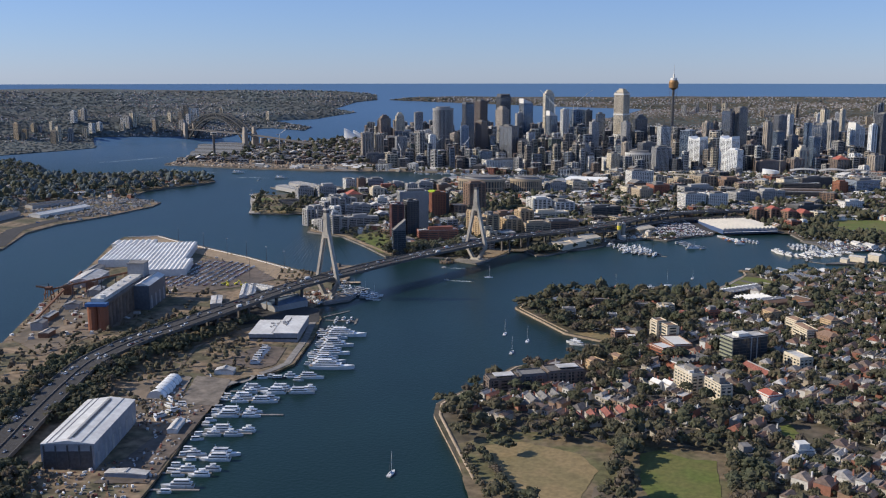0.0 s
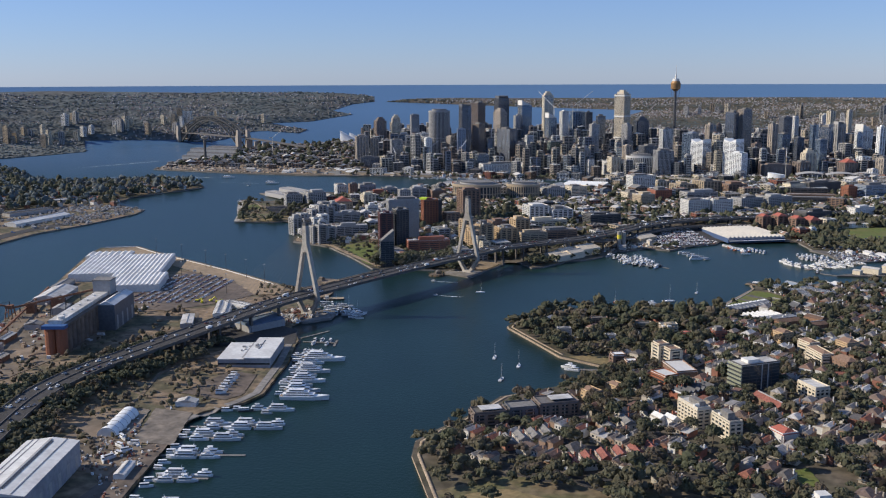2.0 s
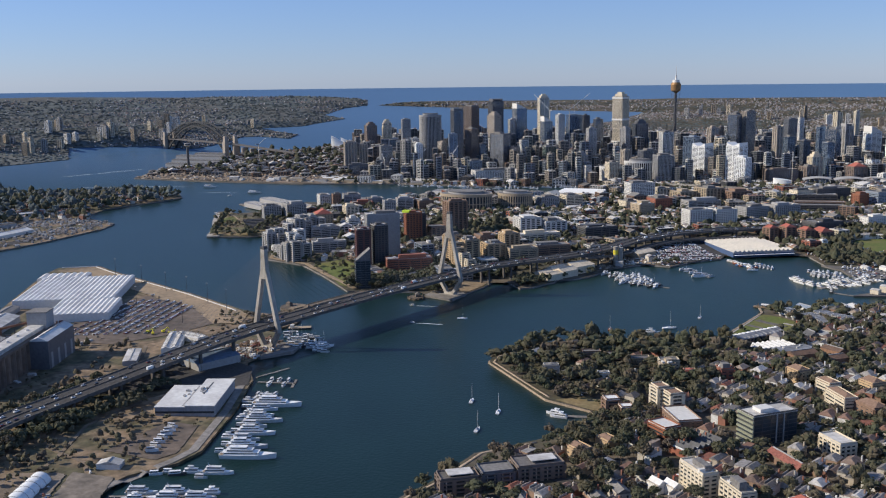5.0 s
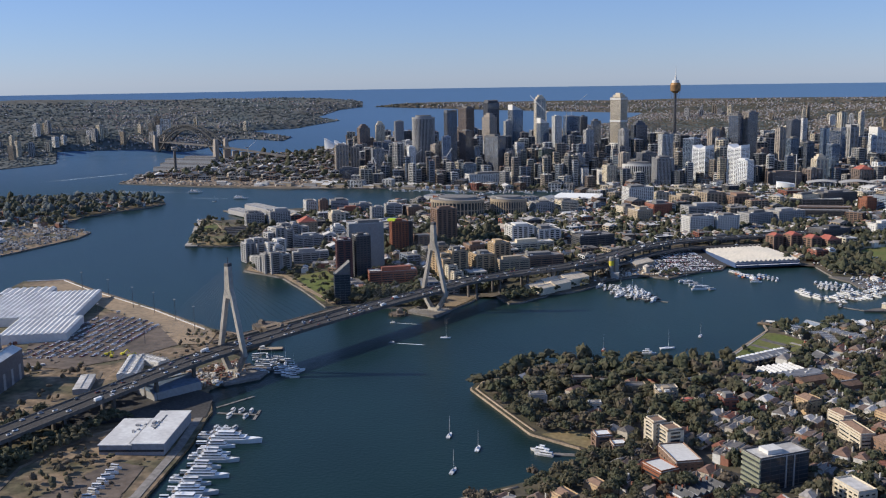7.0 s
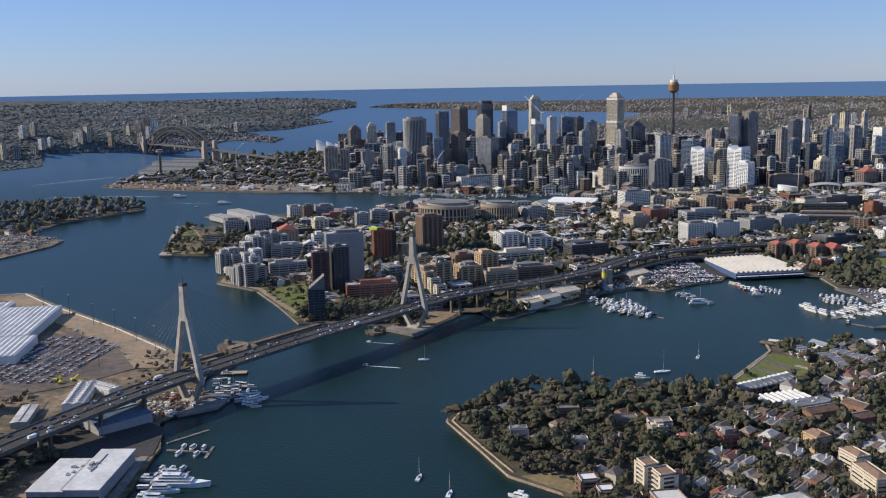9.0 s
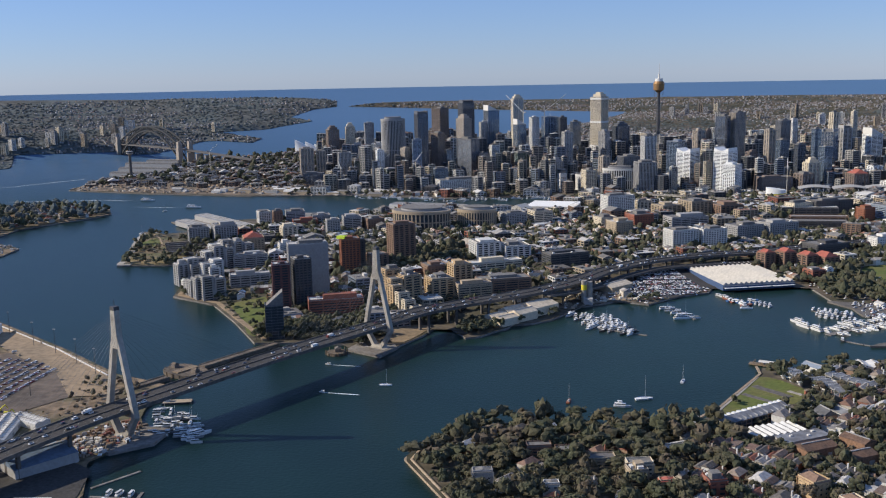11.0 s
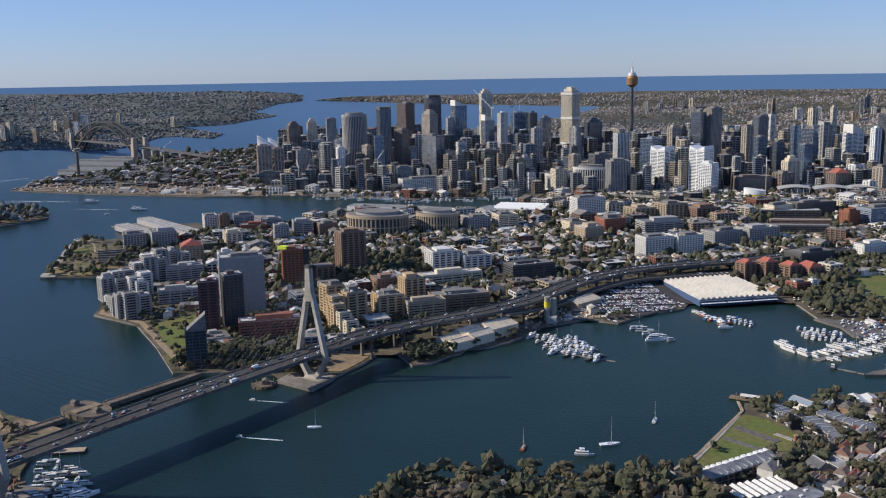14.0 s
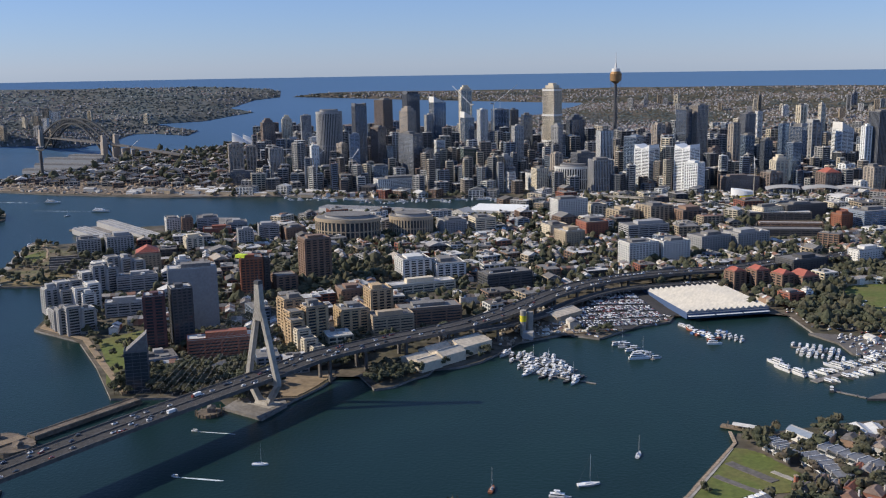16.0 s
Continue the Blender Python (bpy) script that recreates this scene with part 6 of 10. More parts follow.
plant = thing("cement_silos", "pair of grey concrete silos with a yellow band", "silo", at=(176, 222, 2))
for i, (dx, dy) in enumerate(((0, 0), (6.4, 3.0), (3, 7))):
    m = Mesh()
    m.drum(dx, dy, 0, 3.1, 26 - 2 * i, 14)
    part("silo_drum", m, CONCRETE, plant)
m = Mesh()
m.drum(0, 0, 15, 3.2, 6, 14)
part("paint_band", m, YELLOW, plant, "yellow paint band")
m = Mesh()
m.box(6, -8, 0, 10, 9, 7)
part("loading_shed", m, GREY, plant)
draped("yard", [(-8, 44), (8, 18), (20, 20), (28, 47), (32, 78), (30, 90), (13, 85), (-10, 62)], SAND, "bare sandy ground below the viaduct", 0.5, 4, "yard")
draped("lawn", [(-232, 140), (-200, 172), (-165, 130), (-150, 60), (-138, 12), (-150, 20), (-190, 85)], GRASS, "mown foreshore lawn with a path", 0.4, 4)
draped("lawn", [(-520, 400), (-590, 590), (-535, 560), (-470, 480), (-450, 420), (-470, 385)], ROUGHGRASS, "rough grassy headland park", 0.5, 5)
draped("lawn", [(516, 335), (500, 420), (520, 470), (700, 480), (680, 335)], GRASS, "mown park lawn", 0.4, 6)
WHARFROOF = mat("weathered_metal_roof", (0.235, 0.24, 0.255), 0.6, 0.1, 0.25, 0.25, 0.06, second=(0.18, 0.18, 0.19))
slab("quay_edge", [(-544, 437), (-630, 628), (-612, 634), (-530, 442)], PAVE, "pale concrete wharf edge", QUAY)
for k, (x, y, w, d, r) in enumerate(((-522, 715, 26, 236, 0.91), (-556, 668, 24, 150, 0.91))):
    shed(x, y, w, d, 8, r, 3, WHARFROOF, GREY, "long pale grey finger wharf shed", "wharf_shed", z=2.2, pitch=0.25)
for x, y, w, d in ((-240, 985, 34, 110), (-175, 975, 30, 80), (-120, 965, 26, 60)):
    shed(x, y, w, d, 8, 1.45, 3, WHARFROOF, PALE, "long pale-roofed harbour terminal", "wharf_shed", z=2.2)
shed(40, 960, 60, 90, 12, 1.5, 5, WHITE, PALE, "white fabric-roofed exhibition hall", "exhibition_hall", pitch=0.3)
# wharf aprons standing in the water
for x, y, w, d, r in ((-535, 700, 78, 240, 0.91), (-180, 975, 90, 260, 1.45), (-430, 835, 40, 120, 0.1)):
    m = Mesh()
    m.box(x, y, -0.8, w, d, 2.9, r)
    tagged(part("wharf", m, PAVE, None), "concrete wharf deck standing in the harbour", "wharf", kind="structure")
# rubble flats and finger wharves of the far shore
draped("foreshore", [(-1190, 1205), (-1235, 1340), (-1200, 1400), (-1000, 1320), (-800, 1260), (-640, 1220), (-640, 1148), (-950, 1168)], EARTH, "bare sandstone foreshore park under construction", 0.6, 12, "foreshore")
draped("foreshore", [(-640, 1150), (-640, 1250), (-420, 1250), (-330, 1240), (-300, 1180), (-440, 1185)], PAVE, "bare concrete building site on the foreshore", 0.6, 10, "foreshore")
for x, y, w in ((-1240, 1545, 120), (-1265, 1680, 190), (-1345, 1834, 180), (-1360, 1935, 120)):
    shed(x, y, 34, w, 8, 1.5, 3, ROOFDARK, GREY, "long dark-roofed finger wharf", "wharf_shed", z=2.0, pitch=0.35)
for k in range(26):
    x, y = heap_rng.uniform(-900, -320), heap_rng.uniform(1170, 1230)
    shed(x, y, heap_rng.uniform(8, 20), heap_rng.uniform(14, 40), heap_rng.uniform(4, 8), 1.5 + heap_rng.uniform(-0.1, 0.1), 1, heap_rng.choice([ROOFWHITE, ROOFGREY, PALE]), heap_rng.choice([PALE, TAN, GREY]), "low pale site shed on the foreshore", "site_shed")

# pale sea wall of the foreshore lawn
for a, b in (((300, -149), (320, -113)), ((320, -113), (355, -21)), ((355, -21), (353, 0))):
    m = Mesh()
    m.beam((*a, QUAY + 0.4), (*b, QUAY + 0.4), 2.2, 0.9)
    tagged(part("sea_wall", m, STONE, None), "pale sandstone sea wall along the lawn", "wall", kind="structure")
control = thing("control_tower", "tall concrete harbour control tower with flared cabin", "tower", at=(-1125, 1364, ground(-1125, 1364) - 0.5))
m = Mesh()
m.drum(0, 0, 0, 4.2, 70, 12, 3.4)
part("shaft", m, DARKCON, control)
m = Mesh()
m.drum(0, 0, 69, 4.0, 4, 14, 9.5)
m.drum(0, 0, 73, 9.5, 2.0, 14)
part("cabin", m, CONCRETE, control)
m = Mesh()
m.drum(0, 0, 75, 8.8, 3.0, 14)
part("window_band", m, GLASS, control)
m = Mesh()
m.drum(0, 0, 78, 9.4, 1.0, 14, 8.6)
part("roof", m, GREY, control)
# narrow sandy shore round the headland
for track in ([(175, -352), (149, -318), (111, -266), (112, -246), (133, -200), (182, -179), (222, -175)], [(166, -722), (146, -680), (115, -614), (110, -590), (117, -566), (132, -533), (148, -480), (188, -446)]):
    pts = []
    for a, b in zip(track, track[1:]):
        for k in range(6):
            x, y = a[0] + (b[0] - a[0]) * k / 6, a[1] + (b[1] - a[1]) * k / 6
            pts.append(Vector((x, y, QUAY + 0.35)))
    tagged(part("beach", ribbon(pts, -1.3, 1.3, 0, 0.8), STONE, None, smooth=True), "narrow sandy foreshore below the trees", "beach", kind="structure")
gear = Mesh()
for _ in range(260):
    p = TOWER_W + ALONG * heap_rng.uniform(-50, 25) + ACROSS * heap_rng.uniform(-30, 20)
    if shore(0, p.x, p.y) > 3:
        gear.box(p.x, p.y, ground(p.x, p.y), heap_rng.uniform(1.5, 6), heap_rng.uniform(1.2, 3.5), heap_rng.uniform(0.8, 3), heap_rng.uniform(0, 3), heap_rng.uniform(0.6, 1.0))
for _ in range(1100):
    x, y = heap_rng.uniform(-118, -26), heap_rng.uniform(-840, -600)
    if shore(0, x, y) > 4 and not bool(inside(SLAB_LOT, x, y)) and all((x - u) ** 2 + (y - v) ** 2 > r * r * 0.55 for u, v, r in USED):
        gear.box(x, y, ground(x, y), heap_rng.uniform(0.8, 3.2), heap_rng.uniform(0.6, 1.8), heap_rng.uniform(0.5, 1.9), heap_rng.uniform(0, 3), heap_rng.uniform(0.6, 1.0))
for _ in range(300):
    x, y = heap_rng.uniform(-470, -270), heap_rng.uniform(-520, -230)
    if shore(0, x, y) > 4 and all((x - u) ** 2 + (y - v) ** 2 > r * r * 0.7 for u, v, r in USED):
        gear.box(x, y, ground(x, y), heap_rng.uniform(1.5, 8), heap_rng.uniform(1.5, 4), heap_rng.uniform(0.8, 3.5), heap_rng.uniform(0, 3), heap_rng.uniform(0.6, 1.0))
YARDGEAR = palette_mat("yard_gear_mix", [(0.5, 0.48, 0.46), (0.22, 0.14, 0.09), (0.72, 0.71, 0.69), (0.12, 0.11, 0.1), (0.3, 0.22, 0.15), (0.4, 0.38, 0.36), (0.2, 0.08, 0.06), (0.16, 0.12, 0.09)], 0.8)
tagged(part("yard_gear", gear, YARDGEAR, None), "scattered boat cradles, crates and yard gear", "yard gear", kind="stuff")
# park on the peninsula's point: grass terraces, pale wharf edge, dark garden walls
draped("park_ground", [(-437, 352), (-503, 341), (-533, 413), (-577, 497), (-632, 618), (-628, 628), (-580, 597), (-536, 552), (-470, 500), (-415, 420)], ROUGHGRASS, "rough park grass with worn earth", 0.35, 6)
draped("lawn", [(-580, 521), (-575, 556), (-548, 530), (-533, 508), (-536, 472), (-556, 488)], GRASS, "mown lawn on the park terrace", 0.55, 5)
draped("lawn", [(-500, 348), (-522, 397), (-488, 386), (-433, 412), (-418, 388), (-437, 358)], DRYGRASS, "dry lawn above the wharf edge", 0.5, 5)
point_walk = []
for (ax, ay), (bx, by) in zip([(-438, 352), (-505, 340), (-536, 415), (-579, 498)], [(-505, 340), (-536, 415), (-579, 498), (-634, 617)]):
    for k in range(8):
        x, y = ax + (bx - ax) * k / 8, ay + (by - ay) * k / 8
        point_walk.append(Vector((x, y, ground(x, y) + 0.6)))
tagged(part("promenade", ribbon(point_walk[6:], -4.5, 5.5, 0.3, 1.6), CONCRETE, None), "pale concrete wharf walk round the park", "path", kind="structure")
for k in range(6):
    f = k / 5
    ax, ay, bx, by = -517 + 50 * f, 488 - 76 * f, -461 + 50 * f, 503 - 84 * f
    m = Mesh()
    m.beam((ax, ay, ground(ax, ay) + 2.2), (bx, by, ground(bx, by) + 2.6), 3.5, 5.0)
    tagged(part("garden_wall", m, ROOFDARK if k % 2 else DARKCON, None), "dark stepped retaining wall in the park", "wall", kind="structure")
for track in ([(-508, 352), (-470, 376), (-425, 400)], [(-541, 440), (-520, 462), (-530, 500), (-570, 560), (-615, 612)]):
    pts = [Vector((a[0] + (b[0] - a[0]) * k / 6, a[1] + (b[1] - a[1]) * k / 6, 0)) for a, b in zip(track, track[1:]) for k in range(6)]
    for p in pts:
        p.z = ground(p.x, p.y) + 0.8
    tagged(part("path", ribbon(pts, -1.4, 1.4, 0, 0.5), SAND, None), "pale gravel path through the park", "path", kind="structure")
# pale promenade along the peninsula foreshore
walk_pts = []
for (ax, ay), (bx, by) in zip([(-120, 0), (-184, 72), (-247, 144), (-316, 176), (-326, 206)], [(-184, 72), (-247, 144), (-316, 176), (-326, 206), (-380, 350)]):
    for k in range(8):
        x, y = ax + (bx - ax) * k / 8, ay + (by - ay) * k / 8
        walk_pts.append(Vector((x, y, ground(x, y) + 0.5)))
tagged(part("promenade", ribbon(walk_pts, -3, 3, 0, 0.6), SAND, None), "pale paved promenade along the water", "path", kind="structure")
# packed containers and boats on the far quay
boxes = Mesh()
for _ in range(240):
    x, y = heap_rng.uniform(-900, -712), heap_rng.uniform(170, 490)
    if shore(4, x, y) > 4 and all((x - u) ** 2 + (y - v) ** 2 > r * r * 0.4 for u, v, r in USED):
        boxes.box(x, y, ground(x, y), heap_rng.uniform(2.5, 9), heap_rng.uniform(2, 4), heap_rng.uniform(1.5, 4), 0.12 + heap_rng.choice((0, 1.57)), heap_rng.uniform(0.7, 1.0))
tagged(part("quay_stores", boxes, FARWALLS, None), "packed pale containers and laid-up boats", "containers", kind="stuff")
# ---- far side of the peninsula: flyovers, halls and terraced hotels ----
def flyover(points, half, label):
    """A curved elevated road on single piers."""
    line = []
    for a, b in zip(points, points[1:]):
        for k in range(6):
            line.append(Vector(a).lerp(Vector(b), k / 6))
    t = thing("flyover", label, "road bridge")
    part("deck", ribbon(line, -half, half, 0, 1.8), CONCRETE, t)
    part("road_surface", ribbon(line, -half + 0.6, half - 0.6, 0.1, 0.08), ASPHALT, t)
    for side in (-1, 1):
        part("edge_barrier", ribbon(line, side * half - 0.2, side * half + 0.2, 1.0, 1.0), CONCRETE, t)
    for p in line[::4]:
        m = Mesh()
        m.box(p.x, p.y, ground(p.x, p.y) - 1, 2.0, 2.0, p.z - ground(p.x, p.y) - 0.6)
        part("pier", m, CONCRETE, t)
    for p in line[::3]:
        USED.append((p.x, p.y, half + 5))


flyover([(190, 1135, 18), (260, 1108, 19), (321, 1075, 20), (370, 1053, 20), (416, 1017, 20), (443, 944, 20), (450, 870, 18), (440, 800, 16), (400, 720, 14)], 7, "curved concrete motorway flyover on piers")
flyover([(440, 1120, 15), (468, 1074, 16), (502, 1041, 16), (531, 975, 16), (545, 919, 16), (548, 840, 14)], 5, "slim curved concrete ramp on piers")
cinema = thing("cinema_hall", "white and yellow eye-shaped cinema hall", "hall", "peninsula buildings", at=(454, 1116, ground(454, 1116) - 0.5), rz=-0.2)
m = Mesh()
m.prism([(19 * math.cos(a), 10 * math.sin(a)) for a in np.linspace(0, 2 * math.pi, 25)[:-1].tolist()], 0, 15)
part("wall", m, YELLOW, cinema, "yellow-clad lower wall")
ring = [(19.6 * math.cos(a), 10.6 * math.sin(a)) for a in np.linspace(0, 2 * math.pi, 25)[:-1].tolist()]
m = Mesh()
m.add([(x, y, 11.5 + 0.1 * x) for x, y in ring] + [(x, y, 21 - 0.12 * x) for x, y in ring], [(i, (i + 1) % 24, 24 + (i + 1) % 24, 24 + i) for i in range(24)] + [tuple(range(24, 48))])
part("roof_shell", m, WHITE, cinema)
USED.append((454, 1116, 22))
for k, (x, y) in enumerate(((532, 1192), (598, 1196), (655, 1202))):
    t = thing("convention_hall", "low glass convention hall with curved grey roof", "hall", "convention halls", at=(x, y, ground(x, y) - 0.5), rz=-0.05)
    USED.append((x, y, 34))
    m = Mesh()
    m.box(0, 0, 0, 58, 44, 10)
    part("wall", m, BLUEGLASS, t)
    m = Mesh()
    arc = [(-30 + 60 * i / 12, 10 + 9 * math.sin(math.pi * (0.15 + 0.6 * i / 12))) for i in range(13)]
    m.add([(px, py, pz) for py in (-23, 23) for px, pz in arc] + [(px, py, pz - 0.8) for py in (-23, 23) for px, pz in arc], [(i, i + 1, 14 + i, 13 + i) for i in range(12)] + [(26 + i + 1, 26 + i, 39 + i, 40 + i) for i in range(12)] + [(26 + i, 27 + i, 1 + i, i) for i in range(12)])
    part("curved_roof", m, GREY, t, smooth=True)
    for s in range(6):
        m = Mesh()
        m.box(-27 + 10.8 * s, -22.6, 0, 0.9, 0.9, 15)
        part("mast_column", m, PALE, t)
PINK = mat("pink_brick", (0.46, 0.31, 0.25), 0.85, 0, 0.12)
for k in range(7):
    x, y = 262 + 15 * k, 896 - 4.5 * k
    h_k = (9, 13, 18, 21, 17, 14, 11)[k]
    block(x, y, 13, 30, h_k, "balcony", PINK, rot=0.35, label="pink-brick terraced hotel wing with balconies", top="none", name="hotel_wing", category="hotel", group="terraced hotel")
for x, y, w, d, hh, label in ((492, 900, 92, 26, 12, "long dark exhibition hall with planted roof"), (482, 762, 104, 22, 9, "long low dark hall with green roof edge"), (500, 830, 90, 16, 6, "long low brown hall")):
    block(x, y, w, d, hh, "bands", DARK if hh > 8 else BROWN, rot=0.06, label=label, top="none", name="exhibition_hall", category="hall", group="exhibition halls", roof=MIXROOF)
# rubble, site huts and stacked stone along the far foreshore
rubble = Mesh()
for _ in range(900):
    x, y = heap_rng.uniform(-1220, -330), heap_rng.uniform(1165, 1330)
    if shore(2, x, y) > 6:
        rubble.box(x, y, ground(x, y), heap_rng.uniform(3, 12), heap_rng.uniform(3, 10), heap_rng.uniform(0.8, 4.5), heap_rng.uniform(0, 3), heap_rng.uniform(0.5, 1.0))
STONEHEAP = palette_mat("spoil_and_stone", [(0.3, 0.22, 0.15), (0.36, 0.28, 0.2), (0.22, 0.17, 0.13), (0.42, 0.38, 0.33), (0.26, 0.2, 0.15)], 0.9)
tagged(part("rubble", rubble, STONEHEAP, None), "piles of stone, spoil and site huts", "rubble", kind="stuff")

# ---- headland townhouses, lawns and jetty ----
draped("lawn", [(313, -140), (328, -97), (352, -31), (362, -30), (372, -39), (397, -80), (384, -100), (369, -104), (358, -106), (323, -136)], GRASS, "green foreshore lawn with gravel strips", 0.3, 3)
draped("lawn", [(140, -668), (168, -640), (262, -628), (322, -655), (322, -770), (176, -770)], ROUGHGRASS, "worn park grass under the trees", 0.2, 6)
draped("oval", [(160, -668), (183, -656), (226, -671), (240, -696), (234, -738), (213, -750), (198, -752), (184, -722)], DRYGRASS, "dry yellow playing field", 0.4, 4)
draped("lawn", [(264, -664), (277, -655), (296, -668), (312, -666), (316, -740), (278, -740), (268, -715)], GRASS, "green mown park lawn", 0.4, 4)
draped("bed", [(241, -719), (262, -710), (263, -735), (240, -741)], EARTH, "bare earth garden bed between the lawns", 0.45, 4)
draped("lawn", [(345, -605), (363, -589), (369, -615), (353, -625)], GRASS, "small green lawn among houses", 0.4, 3)
draped("lawn", [(180, -358), (202, -371), (224, -382), (236, -368), (206, -346)], DRYGRASS, "small waterside lawn by the jetty", 0.4, 3)
for (ax, ay), (bx, by), half, stuff, what in (((338, -79), (366, -105), 2.6, DARKCON, "grey gravel strip across the lawn"), ((348, -56), (374, -85), 3.6, DARKCON, "grey gravel strip across the lawn"), ((374, -69), (386, -82), 2.0, CONCRETE, "pale concrete slab on the lawn"), ((362, -99), (371, -106), 2.0, CONCRETE, "pale concrete slab on the lawn")):
    strip = [Vector((ax + (bx - ax) * k / 8, ay + (by - ay) * k / 8, 0)) for k in range(9)]
    for p in strip:
        p.z = ground(p.x, p.y) + 0.55
    tagged(part("path", ribbon(strip, -half, half, 0, 0.5), stuff, None), what, "path", kind="structure")
walk_line = [Vector((x, y, ground(x + 1.5, y - 1) + 0.6)) for x, y in ((313, -141), (317, -127), (322, -113), (328, -97), (336, -76), (344, -54), (352, -31))]
tagged(part("sea_wall", ribbon(walk_line, -1.2, 1.2, 0, 2.4), CONCRETE, None), "pale concrete sea wall and foreshore path", "sea wall", kind="structure")
stack = thing("brick_chimney", "free-standing tapered brick chimney", "chimney", at=(384, -98, ground(384, -98)))
m = Mesh()
m.box(0, 0, -0.5, 2.6, 2.6, 10.5, 0.4, 0.7)
part("shaft", m, REDBRICK, stack)
m = Mesh()
m.box(0, 0, 10, 2.3, 2.3, 0.6, 0.4)
part("cap", m, STONE, stack)

# long curved terrace: one house after another along a bowed line
bow = smooth_line([(318, -172, 0), (326, -163, 0), (345, -145.5, 0), (366, -127, 0)], 4.6)
for k, (p, q) in enumerate(zip(bow[:-1], bow[1:])):
    mid, gap = (p + q) / 2, (q - p).length
    t = thing("curved_terrace_house", "grey terrace house with metal roof and white dormer", "house", "curved terrace by the lawn", at=(mid.x, mid.y, ground(mid.x, mid.y)), rz=math.atan2(q.y - p.y, q.x - p.x))
    USED.append((mid.x, mid.y, 7.0))
    W = gap / 2 + 0.05
    m = Mesh()
    m.box(0, 0, -2, gap - 0.05, 11, 9.4)
    body = part("wall", m, DARK if k % 4 else BROWN, t)
    m = Mesh()
    m.add([(-W, -6.2, 7.2), (W, -6.2, 7.2), (W, 2.5, 9.7), (-W, 2.5, 9.7), (W, 6.2, 8.2), (-W, 6.2, 8.2)], [(0, 1, 2, 3), (3, 2, 4, 5), (0, 3, 5), (1, 4, 2), (0, 5, 4, 1)])
    part("roof", m, WHARFROOF, t)
    m = Mesh()
    m.box(0, 4.4, 7.4, gap * 0.62, 3.6, 2.5)
    dormer = part("dormer", m, WHITE, t, "white boxed dormer")
    m = Mesh()
    m.box(0, 6.22, 8.1, gap * 0.45, 0.1, 1.3)
    part("window", m, GLASS, dormer)
    for z in (0.8, 3.9):
        m = Mesh()
        m.box(0, -5.55, z, gap * 0.66, 0.14, 2.0)
        part("window", m, GLASS, body)
    m = Mesh()
    m.box(-W + 0.12, 0, 7.3, 0.25, 11.4, 1.3)
    part("party_wall", m, SHADEGREY, t)

# saw-tooth workshop with a flat-roofed range along its side
saw = thing("sawtooth_workshop", "low grey workshop with white saw-tooth roof lights", "workshop", at=(355, -175, ground(355, -175)), rz=0.58)
m = Mesh()
m.box(0, 0, -2, 44, 20, 6.5)
body = part("wall", m, ROOFGREY, saw)
for k in range(8):
    x0, x1 = -21.5 + 5.5 * k, -18.3 + 5.5 * k
    m = Mesh()
    m.add([(x0, -10, 4.5), (x1 - 0.9, -10, 5.7), (x1, -10, 4.5), (x0, 10, 4.5), (x1 - 0.9, 10, 5.7), (x1, 10, 4.5)], [(0, 2, 1), (3, 4, 5), (0, 1, 4, 3), (1, 2, 5, 4), (0, 3, 5, 2)])
    tooth = part("roof_tooth", m, SHEDWHITE, saw)
    m = Mesh()
    m.add([(x1 - 0.82, -9.6, 5.65), (x1 + 0.05, -9.6, 4.55), (x1 + 0.05, 9.6, 4.55), (x1 - 0.82, 9.6, 5.65)], [(0, 1, 2, 3)])
    part("roof_light", m, GLASS, tooth)
flat = thing("workshop_range", "long low workshop with pale grey flat roof", "workshop", at=(373, -187, ground(373, -187)), rz=0.63)
m = Mesh()
m.box(0, 0, -2, 37, 13.5, 6.6)
part("wall", m, GREY, flat)
m = Mesh()
m.box(0, 0, 4.6, 38, 14.5, 0.5)
part("roof", m, WHARFROOF, flat)
for x, y in ((-9, 2), (3, -2), (11, 3)):
    m = Mesh()
    m.box(x, y, 5.1, 2.2, 1.6, 0.9)
    part("roof_unit", m, PALE, flat)
for x, y, r in ((338, -170, 15), (355, -176, 24), (373, -187, 20), (350, -140, 10), (330, -158, 10), (340, -184, 12)):
    USED.append((x, y, r))
BROWNTILE = mat("brown_concrete_tiles", (0.155, 0.095, 0.066), 0.9, 0, 0.3, 0.6, 0.08, second=(0.12, 0.078, 0.058))
FLATBRICK = mat("orange_brown_brick", (0.25, 0.145, 0.092), 0.9, 0, 0.2, 0.6, 0.08)
for x, y, w, d, rot in ((378, -213, 14, 26, -0.95), (407, -195, 12, 20, -2.35), (403, -224, 13, 22, -0.95)):
    shed(x, y, w, d, 7.5, rot, 1, BROWNTILE, FLATBRICK, "brown brick flats with low tiled roof", "brick_flats", pitch=0.16)
shed(304, -176, 11, 15, 6, 0.4, 1, WHARFROOF, GREY, "old grey house with metal roof", "house", pitch=0.35)
shed(287, -219, 10, 22, 4, -0.95, 1, ROOFWHITE, GREY, "low pale-roofed boat store among trees", "boat_store", pitch=0.1)
shed(393, -139, 12, 13, 6, 0.5, 1, ROOFDARK, BROWN, "house with dark slate roof", "house", pitch=0.35)
shed(407, -132, 11, 14, 5, 0.6, 1, WHARFROOF, PALE, "house with pale metal roof", "house", pitch=0.25)
shed(447, 8, 22, 20, 5, 0.2, 2, SHEDWHITE, PALE, "white flat-roofed boat club building", "clubhouse")
